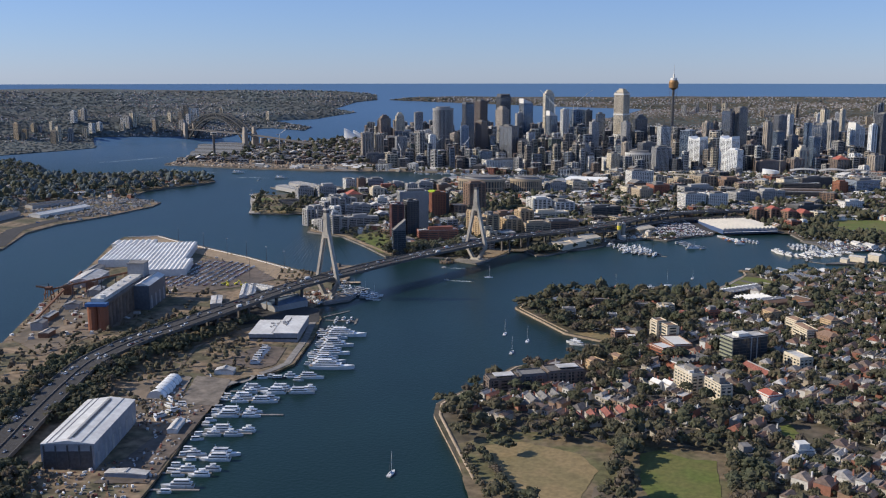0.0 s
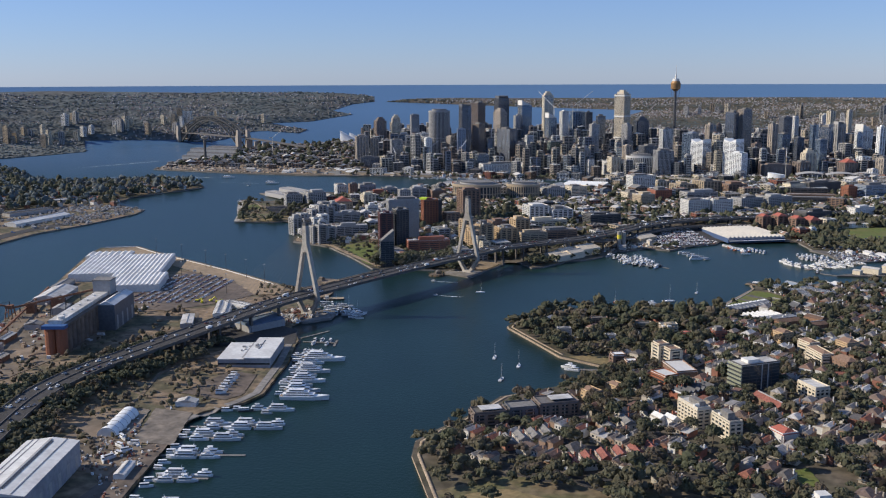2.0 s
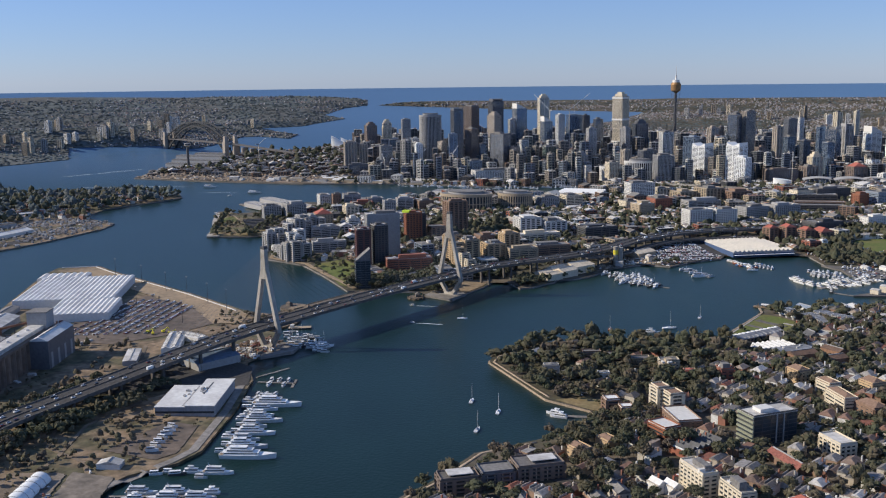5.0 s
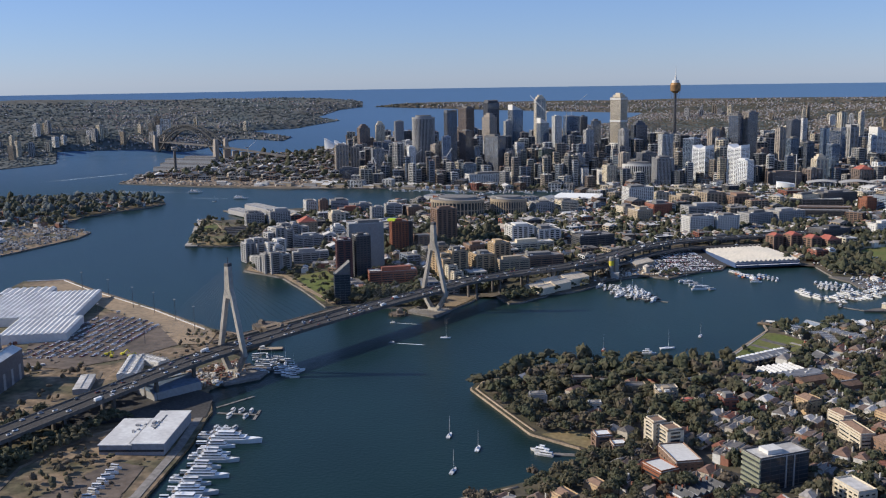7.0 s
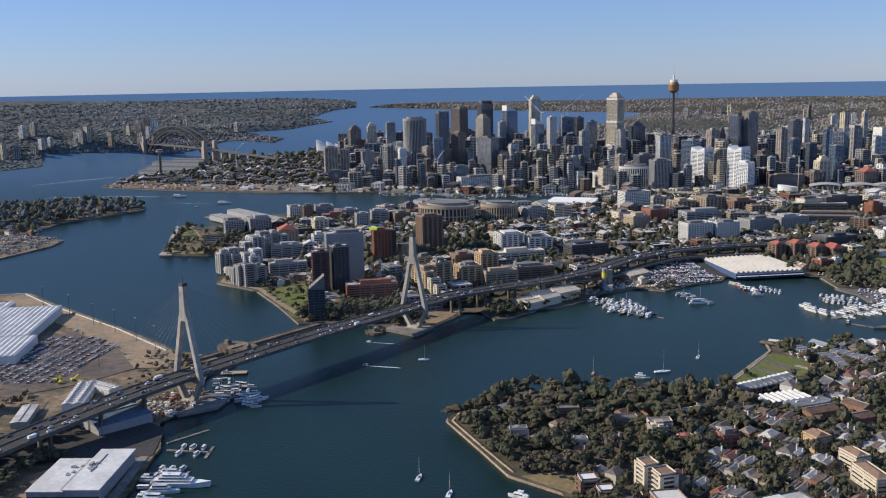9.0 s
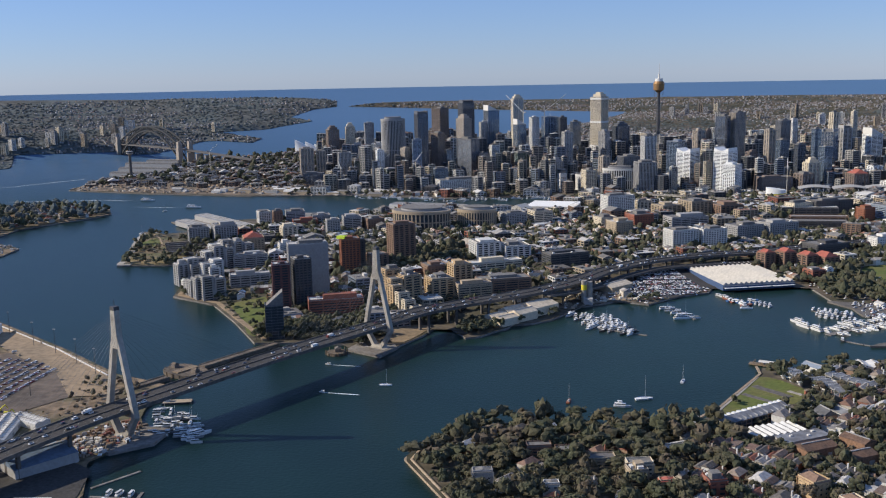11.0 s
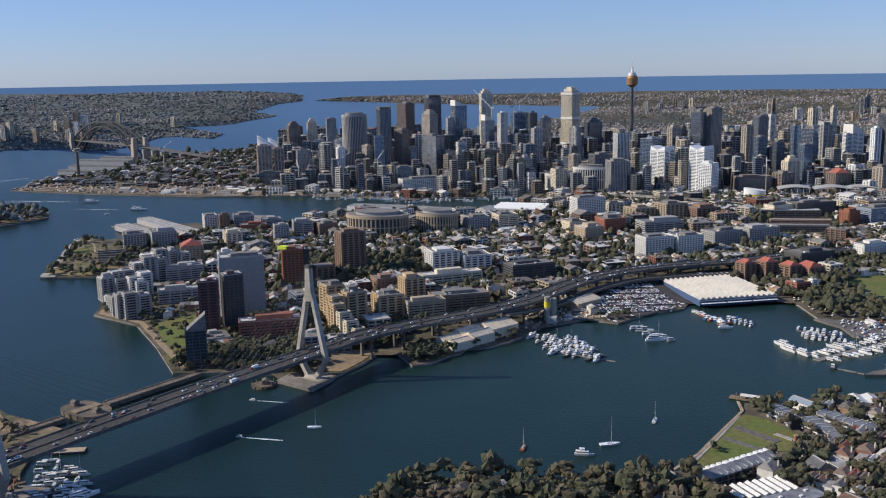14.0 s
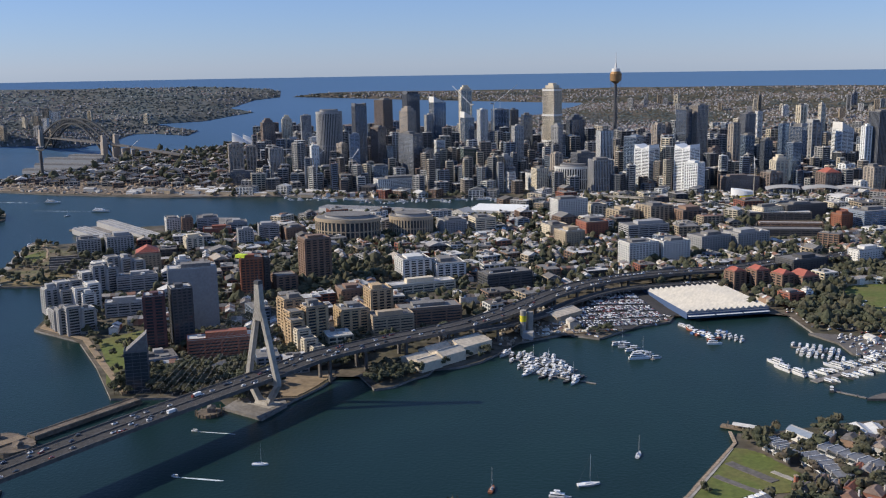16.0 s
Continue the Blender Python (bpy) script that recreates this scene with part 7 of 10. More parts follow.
shed(400, -9, 9, 20, 6, 0.72, 1, BLUEGREY, PALE, "long hall with blue-grey metal roof", "boat_hall", pitch=0.25)
pool = thing("swimming_pool", "small turquoise garden swimming pool", "pool", at=(226, -362, ground(226, -362)), rz=-0.4)
m = Mesh()
m.box(0, 0, -0.4, 11, 6.5, 0.9)
part("surround", m, PAVE, pool)
m = Mesh()
m.box(0, 0, 0.3, 8.5, 4.2, 0.25)
part("water_surface", m, mat("pool_water", (0.10, 0.34, 0.34), 0.2, 0, 0.1), pool, "turquoise pool water")
jetty = thing("jetty", "white-roofed timber jetty standing in the bay", "jetty")
m = Mesh()
m.box(366, 9, 0.6, 38, 6.5, 1.1, -0.3)
part("deck", m, DECKWOOD, jetty)
m = Mesh()
m.gable(369, 8, 4.2, 6.5, 27, 1.2, -0.3 - math.pi / 2)
part("roof", m, ROOFWHITE, jetty)
for k in range(6):
    for s in (-1, 1):
        m = Mesh()
        m.drum(352 + 5.6 * k + s * 0.8, 13.4 - 1.73 * k + s * 2.6, -2, 0.3, 6.4, 6)
        part("post", m, DECKWOOD, jetty)

for (ax, ay), (bx, by), units in (((376, -27), (391, -53), 8), ((398, -52), (415, -88), 5), ((409, -36), (440, -69), 6)):
    along = Vector((bx - ax, by - ay))
    turn = math.atan2(along.y, along.x)
    unit = along.length / units
    for k in range(units):
        px, py = ax + along.x * (k + 0.5) / units, ay + along.y * (k + 0.5) / units
        step = 0.5 * (k % 2)
        t = thing("townhouse", "dark grey modern townhouse with pale skillion roof", "house", "headland townhouses", at=(px, py, ground(px, py) + step), rz=turn)
        USED.append((px, py, 6.5))
        m = Mesh()
        m.box(0, 0, -2, unit - 0.7, 10.5, 8.2)
        w_ob = part("wall", m, DARK if k % 3 else GREY, t)
        W = unit / 2 - 0.45
        m = Mesh()
        m.add([(-W, -6, 7.5), (W, -6, 6.3), (W, 6, 6.3), (-W, 6, 7.5), (-W, -6, 7.8), (W, -6, 6.6), (W, 6, 6.6), (-W, 6, 7.8)], [(0, 3, 2, 1), (4, 5, 6, 7), (0, 1, 5, 4), (1, 2, 6, 5), (2, 3, 7, 6), (3, 0, 4, 7)])
        part("roof", m, WHARFROOF, t)
        m = Mesh()
        m.box(-W - 0.1, 0, 5.8, 0.45, 11.6, 2.4)
        part("party_wall", m, PALE, t)
        m = Mesh()
        m.box(0, -6.0, 2.6, unit - 1.2, 1.4, 0.9)
        part("balcony", m, PALE, t)
        m = Mesh()
        m.box(0, -5.3, 3.4, unit * 0.7, 0.15, 2.0)
        part("window", m, GLASS, w_ob)
for x, y, w, d, hh, rot, ridges, roof, label in ((-836, 238, 26, 132, 5, -0.08, 1, SHEDWHITE, "long white tent-roofed passenger terminal"), (-967, 456, 14, 66, 6, -0.62, 1, ROOFWHITE, "long white-roofed wharf shed"), (-880, 120, 24, 110, 9, 0.1, 6, ROOFGREY, "grey ribbed wharf shed"), (-905, 300, 22, 90, 6, -0.3, 2, MIXROOF, "low grey-roofed wharf shed")):
    shed(x, y, w, d, hh, rot, ridges, roof, PALE if roof is SHEDWHITE else GREY, label + " on the far quay", "wharf_shed")
draped("road", [(-700, -80), (-776, 60), (-784, 140), (-768, 240), (-792, 240), (-806, 140), (-800, 50), (-730, -95)], ASPHALT, "asphalt wharf road along the far quay", 0.4, 6, "road")
quay_cars = Mesh()
for _ in range(330):
    x, y = heap_rng.uniform(-890, -745), heap_rng.uniform(230, 480)
    if shore(4, x, y) > 9 and all((x - u) ** 2 + (y - v) ** 2 > r * r * 0.3 for u, v, r in USED):
        quay_cars.box(x, y, ground(x, y) + 0.2, heap_rng.uniform(2.5, 7), heap_rng.uniform(1.6, 3.4), heap_rng.uniform(1.3, 3.6), heap_rng.choice((0.1, 1.6)), 0.9)
tagged(part("quay_gear", quay_cars, FARWALLS, None), "pale vehicles, boats and gear parked on the quay", "yard gear", kind="stuff")
for k in range(16):
    x, y = heap_rng.uniform(-860, -715), heap_rng.uniform(-60, 480)
    if shore(4, x, y) > 5 and all((x - u) ** 2 + (y - v) ** 2 > r * r * 0.5 for u, v, r in USED):
        heap(x, y, heap_rng.uniform(4, 9), heap_rng.choice([PALE, WHITE, GREY, TAN, BLUE, STEEL]), "stack of containers and wharf gear")


# ---- trees ----
tree_rng = np.random.default_rng(11)


def crown_shape(seed, lobes, leaves, size=1.0, core=True):
    """A crown of unit radius: several lobes, each a rough core with many small leaf sprays standing out from it."""
    g = np.random.default_rng(seed)
    ico = [(0, 0, 1), (0.894, 0, 0.447), (0.276, 0.851, 0.447), (-0.724, 0.526, 0.447), (-0.724, -0.526, 0.447), (0.276, -0.851, 0.447), (0.724, 0.526, -0.447), (-0.276, 0.851, -0.447), (-0.894, 0, -0.447), (-0.276, -0.851, -0.447), (0.724, -0.526, -0.447), (0, 0, -1)]
    tri = [(0, 1, 2), (0, 2, 3), (0, 3, 4), (0, 4, 5), (0, 5, 1), (1, 6, 2), (2, 7, 3), (3, 8, 4), (4, 9, 5), (5, 10, 1), (6, 7, 2), (7, 8, 3), (8, 9, 4), (9, 10, 5), (10, 6, 1), (11, 7, 6), (11, 8, 7), (11, 9, 8), (11, 10, 9), (11, 6, 10)]
    V, F = [], []
    for k in range(lobes):
        a = 2.4 * k + g.uniform(-0.4, 0.4)
        r = 0.0 if k == 0 else 0.72 * math.sqrt(k / lobes) * g.uniform(0.8, 1.12)
        c = np.array([r * math.cos(a), r * math.sin(a), 0.48 - 0.75 * r * r + g.uniform(-0.12, 0.14)])
        R = (0.78 / math.sqrt(lobes) + 0.13) * g.uniform(0.8, 1.15)
        n = len(V)
        for p in ico:
            V.append(tuple(c + np.array(p) * R * g.uniform(0.5, 1.15) * (1, 1, 0.9)))
        F += [tuple(n + i for i in f) for f in tri[:15]]
        for _ in range(leaves):
            d = g.normal(size=3)
            d[2] = abs(d[2]) * 0.9 - 0.25
            d /= np.linalg.norm(d)
            at = c + d * R * g.uniform(0.82, 1.06)
            s = g.uniform(0.09, 0.19) * size
            u = np.cross(d, g.normal(size=3))
            u /= np.linalg.norm(u) + 1e-6
            v = np.cross(d, u) * g.uniform(0.5, 1.0) + d * g.uniform(-0.5, 0.5)
            n = len(V)
            V += [tuple(at - u * s), tuple(at + v * s), tuple(at + u * s), tuple(at - v * s)]
            F.append((n, n + 1, n + 2, n + 3))
    return V, F


CROWNS = []
for seed in range(6):
    cm = Mesh()
    cm.v, cm.f = crown_shape(seed + 20, 22, 14, 0.68)
    crown_data = cm.data("crown", LEAF if seed % 3 else LEAFWARM)
    CROWNS.append(crown_data)
TRUNK = Mesh()
TRUNK.drum(0, 0, -0.4, 0.06, 1.0, 7, 0.035)
for a in (0.3, 2.2, 4.4):
    TRUNK.beam((0, 0, 0.5), (0.35 * math.cos(a), 0.35 * math.sin(a), 0.95), 0.03)
TRUNK_DATA = TRUNK.data("trunk", BARK)


def tree(x, y, r, tall=1.0, z=None, label="broad dark-green leafy tree", group="headland trees"):
    """A tree of crown radius r; tall stretches it upwards."""
    t = thing("tree", label, "tree", group, at=(x, y, (ground(x, y) if z is None else z) - 0.2), rz=float(tree_rng.uniform(0, 6)))
    tr = new("trunk", TRUNK_DATA)
    tr.parent = t
    tr.matrix_basis = Matrix.Diagonal((r, r, r * 1.25 * tall, 1))
    cr = new("crown", CROWNS[int(tree_rng.integers(0, 6))])
    cr.parent = t
    cr.matrix_basis = Matrix.LocRotScale((0, 0, r * 1.05 * tall), None, (r, r, r * 0.95 * tall))
    return t


SMALL = [crown_shape(90 + s, 8, 10, 0.75) for s in range(6)]
MID = [crown_shape(50 + s, 5, 6, 0.9) for s in range(6)]
MID = [(np.array(v) * 1.15, f) for v, f in MID]
SMALL = [(np.array(v), f) for v, f in SMALL]


def low_clump(seed):
    """A ragged low dome of leaves for woods seen from far off."""
    g = np.random.default_rng(seed)
    V = [(0.15 * g.normal(), 0.15 * g.normal(), g.uniform(0.7, 1.0))]
    for ring, (r, z, n) in enumerate(((0.6, 0.55, 5), (0.95, -0.3, 7))):
        for k in range(n):
            a = 2 * math.pi * (k + 0.5 * ring) / n + g.uniform(-0.2, 0.2)
            q = r * g.uniform(0.75, 1.25)
            V.append((q * math.cos(a), q * math.sin(a), z * g.uniform(0.6, 1.3)))
    F = [(0, 1 + k, 1 + (k + 1) % 5) for k in range(5)]
    F += [(1 + k, 6 + k, 6 + (k + 1) % 7, 1 + (k + 1) % 5) for k in range(5)] + [(1, 11, 12), (1, 12, 6)]
    return np.array(V), F


FAR_CLUMP = [low_clump(s) for s in range(8)]
TINY = [crown_shape(130 + s, 2, 3, 1.2) for s in range(6)]
TINY = [(np.array(v) * 1.25, f) for v, f in TINY]


def grove(name, spots, material, label, shapes=SMALL, far=False):
    """Many small trees as one piece of greenery: spots of x, y, radius."""
    V, F, n = [], [], 0
    for x, y, r, *height in spots:
        v, f = shapes[int(tree_rng.integers(0, len(shapes)))]
        a = tree_rng.uniform(0, 6.28)
        c, s = math.cos(a), math.sin(a)
        vx, vy, vz = v[:, 0] * c - v[:, 1] * s, v[:, 0] * s + v[:, 1] * c, v[:, 2]
        if far:
            bx, by, bz = (float(q) for q in lay(x, y, height[0] + r * 0.2))
            k = math.hypot(bx - HUB[0], by - HUB[1]) / math.hypot(x - HUB[0], y - HUB[1])
        else:
            bx, by, bz, k = x, y, ground(x, y) + r * 0.8, 1.0
        tall = 0.32 if far else tree_rng.choice((0.75, 0.9, 1.0, 1.15, 1.45))
        V += list(zip((bx + vx * r * k).tolist(), (by + vy * r * k).tolist(), (bz + vz * r * k * tall).tolist()))
        F += [tuple(i + n for i in q) for q in f]
        n += len(v)
    m = Mesh()
    m.v, m.f = V, F
    return tagged(part(name, m, material, None, smooth=False), label, "trees", kind="stuff")


BUILT = Spots(USED)


def clear(x, y, pad=0.0):
    return BUILT.free(x, y, pad)


LINE = np.array([(p.x, p.y) for p in deck_line + ramp_line])


def near_line(x, y, pad):
    return bool(np.any((LINE[:, 0] - x) ** 2 + (LINE[:, 1] - y) ** 2 < pad * pad))


LAWNS = [[(309, -146), (328, -97), (352, -29), (366, -30), (398, -80), (388, -106), (372, -116), (340, -148), (318, -166)], [(172, -668), (190, -656), (228, -667), (245, -696), (238, -742), (213, -756), (206, -756), (192, -722)], [(261, -662), (277, -651), (296, -662), (316, -662), (320, -745), (274, -745), (264, -715)], [(343, -597), (378, -590), (386, -622), (350, -632)], [(-236, 140), (-200, 176), (-162, 130), (-146, 60), (-130, 8), (-150, 16), (-192, 85)], [(516, 335), (500, 420), (520, 470), (700, 480), (680, 335)], [(-520, 395), (-595, 595), (-535, 565), (-465, 485), (-445, 420), (-470, 380)]]
YARDS = [WORKS_YARD, [(-10, 46), (6, 16), (22, 18), (30, 47), (34, 78), (32, 92), (13, 87), (-12, 64)], [(-100, -655), (-116, -576), (-76, -572), (-62, -652)], [(-376, -210), (-352, -88), (-258, -136), (-200, -195), (-225, -255), (-262, -305), (-314, -305)], [(218, 290), (244, 410), (308, 430), (332, 330), (278, 255), (232, 245)], [(-199, -145), (-208, -130), (-456, 16), (-528, 60), (-545, 28), (-420, -50), (-330, -98), (-240, -165)]]


R_OPEN = np.zeros(rgx.shape, bool)
for o in LAWNS + YARDS:
    R_OPEN |= inside(o, rgx, rgy)


def open_ground(x, y):
    c = raster(x, y)
    return bool(c and R_OPEN[c])


# gabled rows by the bay
def gable_row(first, last, count, angle, roof, label, wide=8.6, deep=15.0, wall=WALLS, party=PARTY):
    for k in range(count):
        f = k / max(1, count - 1)
        x, y = first[0] + (last[0] - first[0]) * f, first[1] + (last[1] - first[1]) * f
        BUILT.add(x, y, 7.5)
        t = thing("terrace_house", label, "house", "headland houses", at=(x, y, ground(x, y)), rz=angle)
        m = Mesh()
        m.box(0, 0, -2, wide, deep, 7.5)
        part("wall", m, wall, t)
        m = Mesh()
        m.gable(0, 0, 5.5, wide, deep, 3.0, 0, 0.0)
        part("roof", m, roof, t)
        m = Mesh()
        m.box(-wide / 2, 0, 5.2, 0.3, deep + 0.4, 1.3)
        part("party_wall", m, party, t)
        m = Mesh()
        m.box(wide * 0.3, deep * 0.2, 6, 0.8, 1.1, 4.0)
        part("chimney", m, REDBRICK, t)
        for s in (-1, 1):
            m = Mesh()
            m.box(s * wide * 0.22, -deep / 2 - 0.02, 2.6, 1.3, 0.12, 1.6)
            part("window", m, GLASS, t)


TILERED = mat("worn_red_tiles", (0.27, 0.10, 0.075), 0.85, 0, 0.3, 0.8, 0.1)
RED_DIR, GREY_DIR = 0.39, 0.5
gable_row((218, -618), (266, -588), 6, RED_DIR, TILERED, "gabled red-tiled terrace house near the park")
gable_row((171, -590), (194, -569), 4, GREY_DIR, ROOFGREY, "gabled grey-roofed house near the bay")
gable_row((233, -549), (246, -538), 2, GREY_DIR, ROOFGREY, "white-gabled house with pale metal roof", 10)
gable_row((268, -524), (277, -526), 2, 0.75, SHEDWHITE, "brick house with a white metal roof", 8, 10)
gable_row((280, -461), (301, -440), 7, 0.78, ROOFDARK, "brick terrace house with white raking parapets", 4.3, 16, REDBRICK, WHITE)
shed(347, -469, 9, 32, 5, 0.57, 1, TILERED, BROWN, "long brick hall with red tiled roof", "brick_hall", pitch=0.3)
for k in range(4):
    BUILT.add(339 + 5 * k, -457 - 8 * k, 7)
for bx, by in ((148, -586), (162, -608), (177, -630), (201, -643), (217, -634), (232, -625), (256, -606)):
    BUILT.add(bx, by, 5)

# ---- headland streets: houses in rows along two street directions ----
hr = random.Random(21)
AX, BX = Vector((0.88, -0.48)), Vector((0.48, 0.88))
streets = thing("street_grid", "asphalt suburban streets between the houses", "street", kind="structure")
houses, street_rows = [], []
for row in range(-24, 12):
    u = row * 48.0
    street_rows.append(u)
    for side, depth in ((-1, 11.0), (1, 11.0)):
        v = -900.0 + hr.uniform(0, 20)
        while v < 900:
            wide = hr.choice((5.2, 5.6, 6.0, 5.4, 8.5, 10.5))
            v += wide + (0.15 if wide < 7 else hr.uniform(1.5, 6)) + (hr.uniform(8, 16) if hr.random() < 0.06 else 0)
            across = u + side * (9.5 + depth / 2 + hr.uniform(-0.6, 1.2))
            P = Vector((330, -420)) + BX * across + AX * v
            x, y = P.x, P.y
            if not (100 < x < 680 and -800 < y < 130) or shore(1, x, y) < 0:
                continue
            if shore(1, x, y) < 26 or open_ground(x, y) or not clear(x, y, 3) or hr.random() < 0.08:
                continue
            if y > -345 and x < 300 and hr.random() < 0.74:
                continue
            if y < -632 and x < 345 and hr.random() < 0.93:
                continue
            houses.append((x, y, wide, depth + hr.uniform(-1.5, 3), hr.uniform(4.0, 7.2), side, hr.random()))


def house_parts(w, d, h, hip, chimney, walls, roofs, stacks, cx=0.0, cy=0.0, z=0.0, rot=0.0):
    walls.box(cx, cy, z - 1.5, w, d, h + 1.5, rot)
    if hip < 0:
        roofs.box(cx, cy, z + h, w + 0.3, d + 0.3, 0.45, rot)
    else:
        roofs.gable(cx, cy, z + h, w, d, w * 0.3, rot, hip)
    if chimney:
        c, s = math.cos(rot), math.sin(rot)
        px, py = w * 0.42, d * 0.2
        stacks.box(cx + px * c - py * s, cy + px * s + py * c, z + h - 0.3, 0.8, 1.1, w * 0.3 + 1.4, rot)


houses.sort(key=lambda q: (q[0] - 300) ** 2 + (q[1] + 600) ** 2)
ANGLE = math.atan2(AX.y, AX.x)
for n, (x, y, w, d, h, side, pick) in enumerate(houses[:92]):
    hip = -1 if pick < 0.12 else (0.0 if w < 7 else 0.22)
    t = thing("terrace_house" if w < 7 else "house", "narrow two-storey terrace house with pitched roof" if w < 7 else "detached suburban house with hipped tile roof", "house", "headland houses", at=(x, y, ground(x, y)), rz=ANGLE)
    wl, rf, ch = Mesh(), Mesh(), Mesh()
    house_parts(w, d, h, hip, True, wl, rf, ch)
    part("wall", wl, WALLS, t)
    part("roof", rf, TILES, t)
    part("chimney", ch, WALLS, t)
    if w < 7:
        m = Mesh()
        m.box(-w / 2, 0, h - 0.2, 0.25, d * 0.75, w * 0.3 + 0.4)
        part("party_wall", m, PARTY, t)
    m = Mesh()
    m.box(0, -side * (d / 2 + 1.0), h * 0.45, w, 2.0, 0.25)
    part("verandah_roof", m, ROOFGREY, t)
    for k in (-1, 1):
        m = Mesh()
        m.box(k * w * 0.22, -side * (d / 2 + 0.02), h * 0.58, w * 0.2, 0.12, 1.5)
        part("window", m, GLASS, t)
rest_w, rest_r, rest_c = Mesh(), Mesh(), Mesh()
for x, y, w, d, h, side, pick in houses[92:]:
    house_parts(w, d, h, -1 if pick < 0.15 else (0.0 if w < 7 else 0.22), pick > 0.4, rest_w, rest_r, rest_c, x, y, ground(x, y), ANGLE)
suburb = thing("suburb_houses", "close rows of tiled and metal roofed suburban houses", "houses", kind="stuff")
part("wall", rest_w, WALLS, suburb)
part("roof", rest_r, TILES, suburb)
part("chimney", rest_c, WALLS, suburb)
rest_p = Mesh()
for x, y, w, d, h, side, pick in houses[92:]:
    if w < 7 and pick >= 0.55:
        c, q = math.cos(ANGLE), math.sin(ANGLE)
        rest_p.box(x - w / 2 * c, y - w / 2 * q, ground(x, y) + h - 0.4, 0.25, d * 0.7, w * 0.3 + 0.5, ANGLE)
part("party_wall", rest_p, PARTY, suburb)
homes = Spots([(x, y, 4.6) for x, y, *_ in houses])

for u in street_rows:
    line = []
    for k in range(-90, 91):
        P = Vector((330, -420)) + BX * u + AX * (k * 10)
        if 100 < P.x < 980 and -800 < P.y < 130 and shore(1, P.x, P.y) > 24 and not open_ground(P.x, P.y) and not (P.y > -345 and P.x < 300):
            line.append(Vector((P.x, P.y, ground(P.x, P.y) + 0.3)))
        else:
            if len(line) > 3:
                part("street", ribbon(line, -4, 4, 0, 0.4), ASPHALT, streets)
            line = []
    if len(line) > 3:
        part("street", ribbon(line, -4, 4, 0, 0.4), ASPHALT, streets)

for bend in ([(240, -480), (250, -503), (267, -546), (279, -575), (290, -600)], [(156, -570), (172, -593), (186, -629), (202, -638), (231, -636), (270, -612)]):
    pts = []
    for a, b in zip(bend, bend[1:]):
        for k in range(4):
            x, y = a[0] + (b[0] - a[0]) * k / 4, a[1] + (b[1] - a[1]) * k / 4
            pts.append(Vector((x, y, ground(x, y) + 0.45)))
    part("street", ribbon(pts, -4, 4, 0, 0.4), ASPHALT, streets)

# trees of the headland: woods on the point, park groves, street and yard trees
tr = random.Random(5)
green = Spots()
for x, y, r in ((135, -602, 10.5), (158, -617, 10), (152, -642, 9.5), (143, -660, 8), (150, -606, 8), (257, -628, 10.5), (272, -640, 11), (246, -644, 9), (290, -621, 10), (301, -628, 9), (314, -612, 10), (330, -572, 9), (339, -588, 9.5), (352, -598, 8.5), (222, -640, 7), (206, -650, 7), *((251 + 7 * (k % 2) + 2 * (k % 3), -640 - 9.0 * (k // 2), 7.5 + 0.8 * (k % 4)) for k in range(14)), *((162 + 2.9 * k, -683 - 5.6 * k, 3.9 + 0.3 * (k % 3)) for k in range(13)), *((151 + 2.9 * k, -690 - 5.9 * k, 2.7 + 0.3 * (k % 3)) for k in range(11)), *((322 + 8 * (k % 3), -650 - 10 * (k // 3), 6 + 0.6 * (k % 5)) for k in range(24)), (364, -12, 5), (371, -8, 5.5), (377, -5, 4.5), (362, -20, 4), (384, 1, 4.5), (418, 14, 6), (428, 22, 6), (412, 10, 5), (330, -103, 3), (333, -107, 2.6), *((372 + 13 * (k % 5) + 3 * (k % 3), -612 + 17 * (k // 5) + 4 * (k % 2), 7.0 + 0.7 * (k % 4)) for k in range(15)), (420, -28, 4)):
    if shore(1, x, y) > 3 and (not open_ground(x, y) or r < 3.1):
        green.add(x, y, r)
for _ in range(15000):
    x, y = tr.uniform(100, 640), tr.uniform(-800, 110)
    d = shore(1, x, y)
    wood = (y > -345 and x < 330) or (x < 340 and d < 150 and (y < -622 or (y < -510 and d < 34)))
    if d < (5 if wood else 14) or open_ground(x, y) or not clear(x, y, -2) or (not wood and tr.random() < 0.3):
        continue
    if x < 322 and y < -652 and (x < 246 or x > 262) and tr.random() < 0.93:
        continue
    r = tr.choice((3.4, 4.2, 5.0, 6.2, 7.6, 9.0)) if wood else tr.choice((2.6, 3.4, 4.2, 5.2, 6.4, 7.4))
    gap = 0.49 if wood else 0.62
    if homes.free(x, y, r, 0.4, 0.85) and green.free(x, y, r, gap, gap):
        green.add(x, y, r)
for _ in range(2600):
    x, y, r = tr.uniform(100, 345), tr.uniform(-350, -145), tr.uniform(2.8, 6)
    if shore(1, x, y) > 6 and not open_ground(x, y) and clear(x, y, -1) and homes.free(x, y, r, 0.5, 1.0) and green.free(x, y, r, 0.5, 0.5):
        green.add(x, y, r)
for _ in range(3200):
    x, y, r = tr.uniform(320, 560), tr.uniform(-460, -90), tr.uniform(2.8, 5.6)
    if shore(1, x, y) > 10 and not open_ground(x, y) and clear(x, y, -1) and homes.free(x, y, r, 0.3, 0.75) and green.free(x, y, r, 0.5, 0.5):
        green.add(x, y, r)
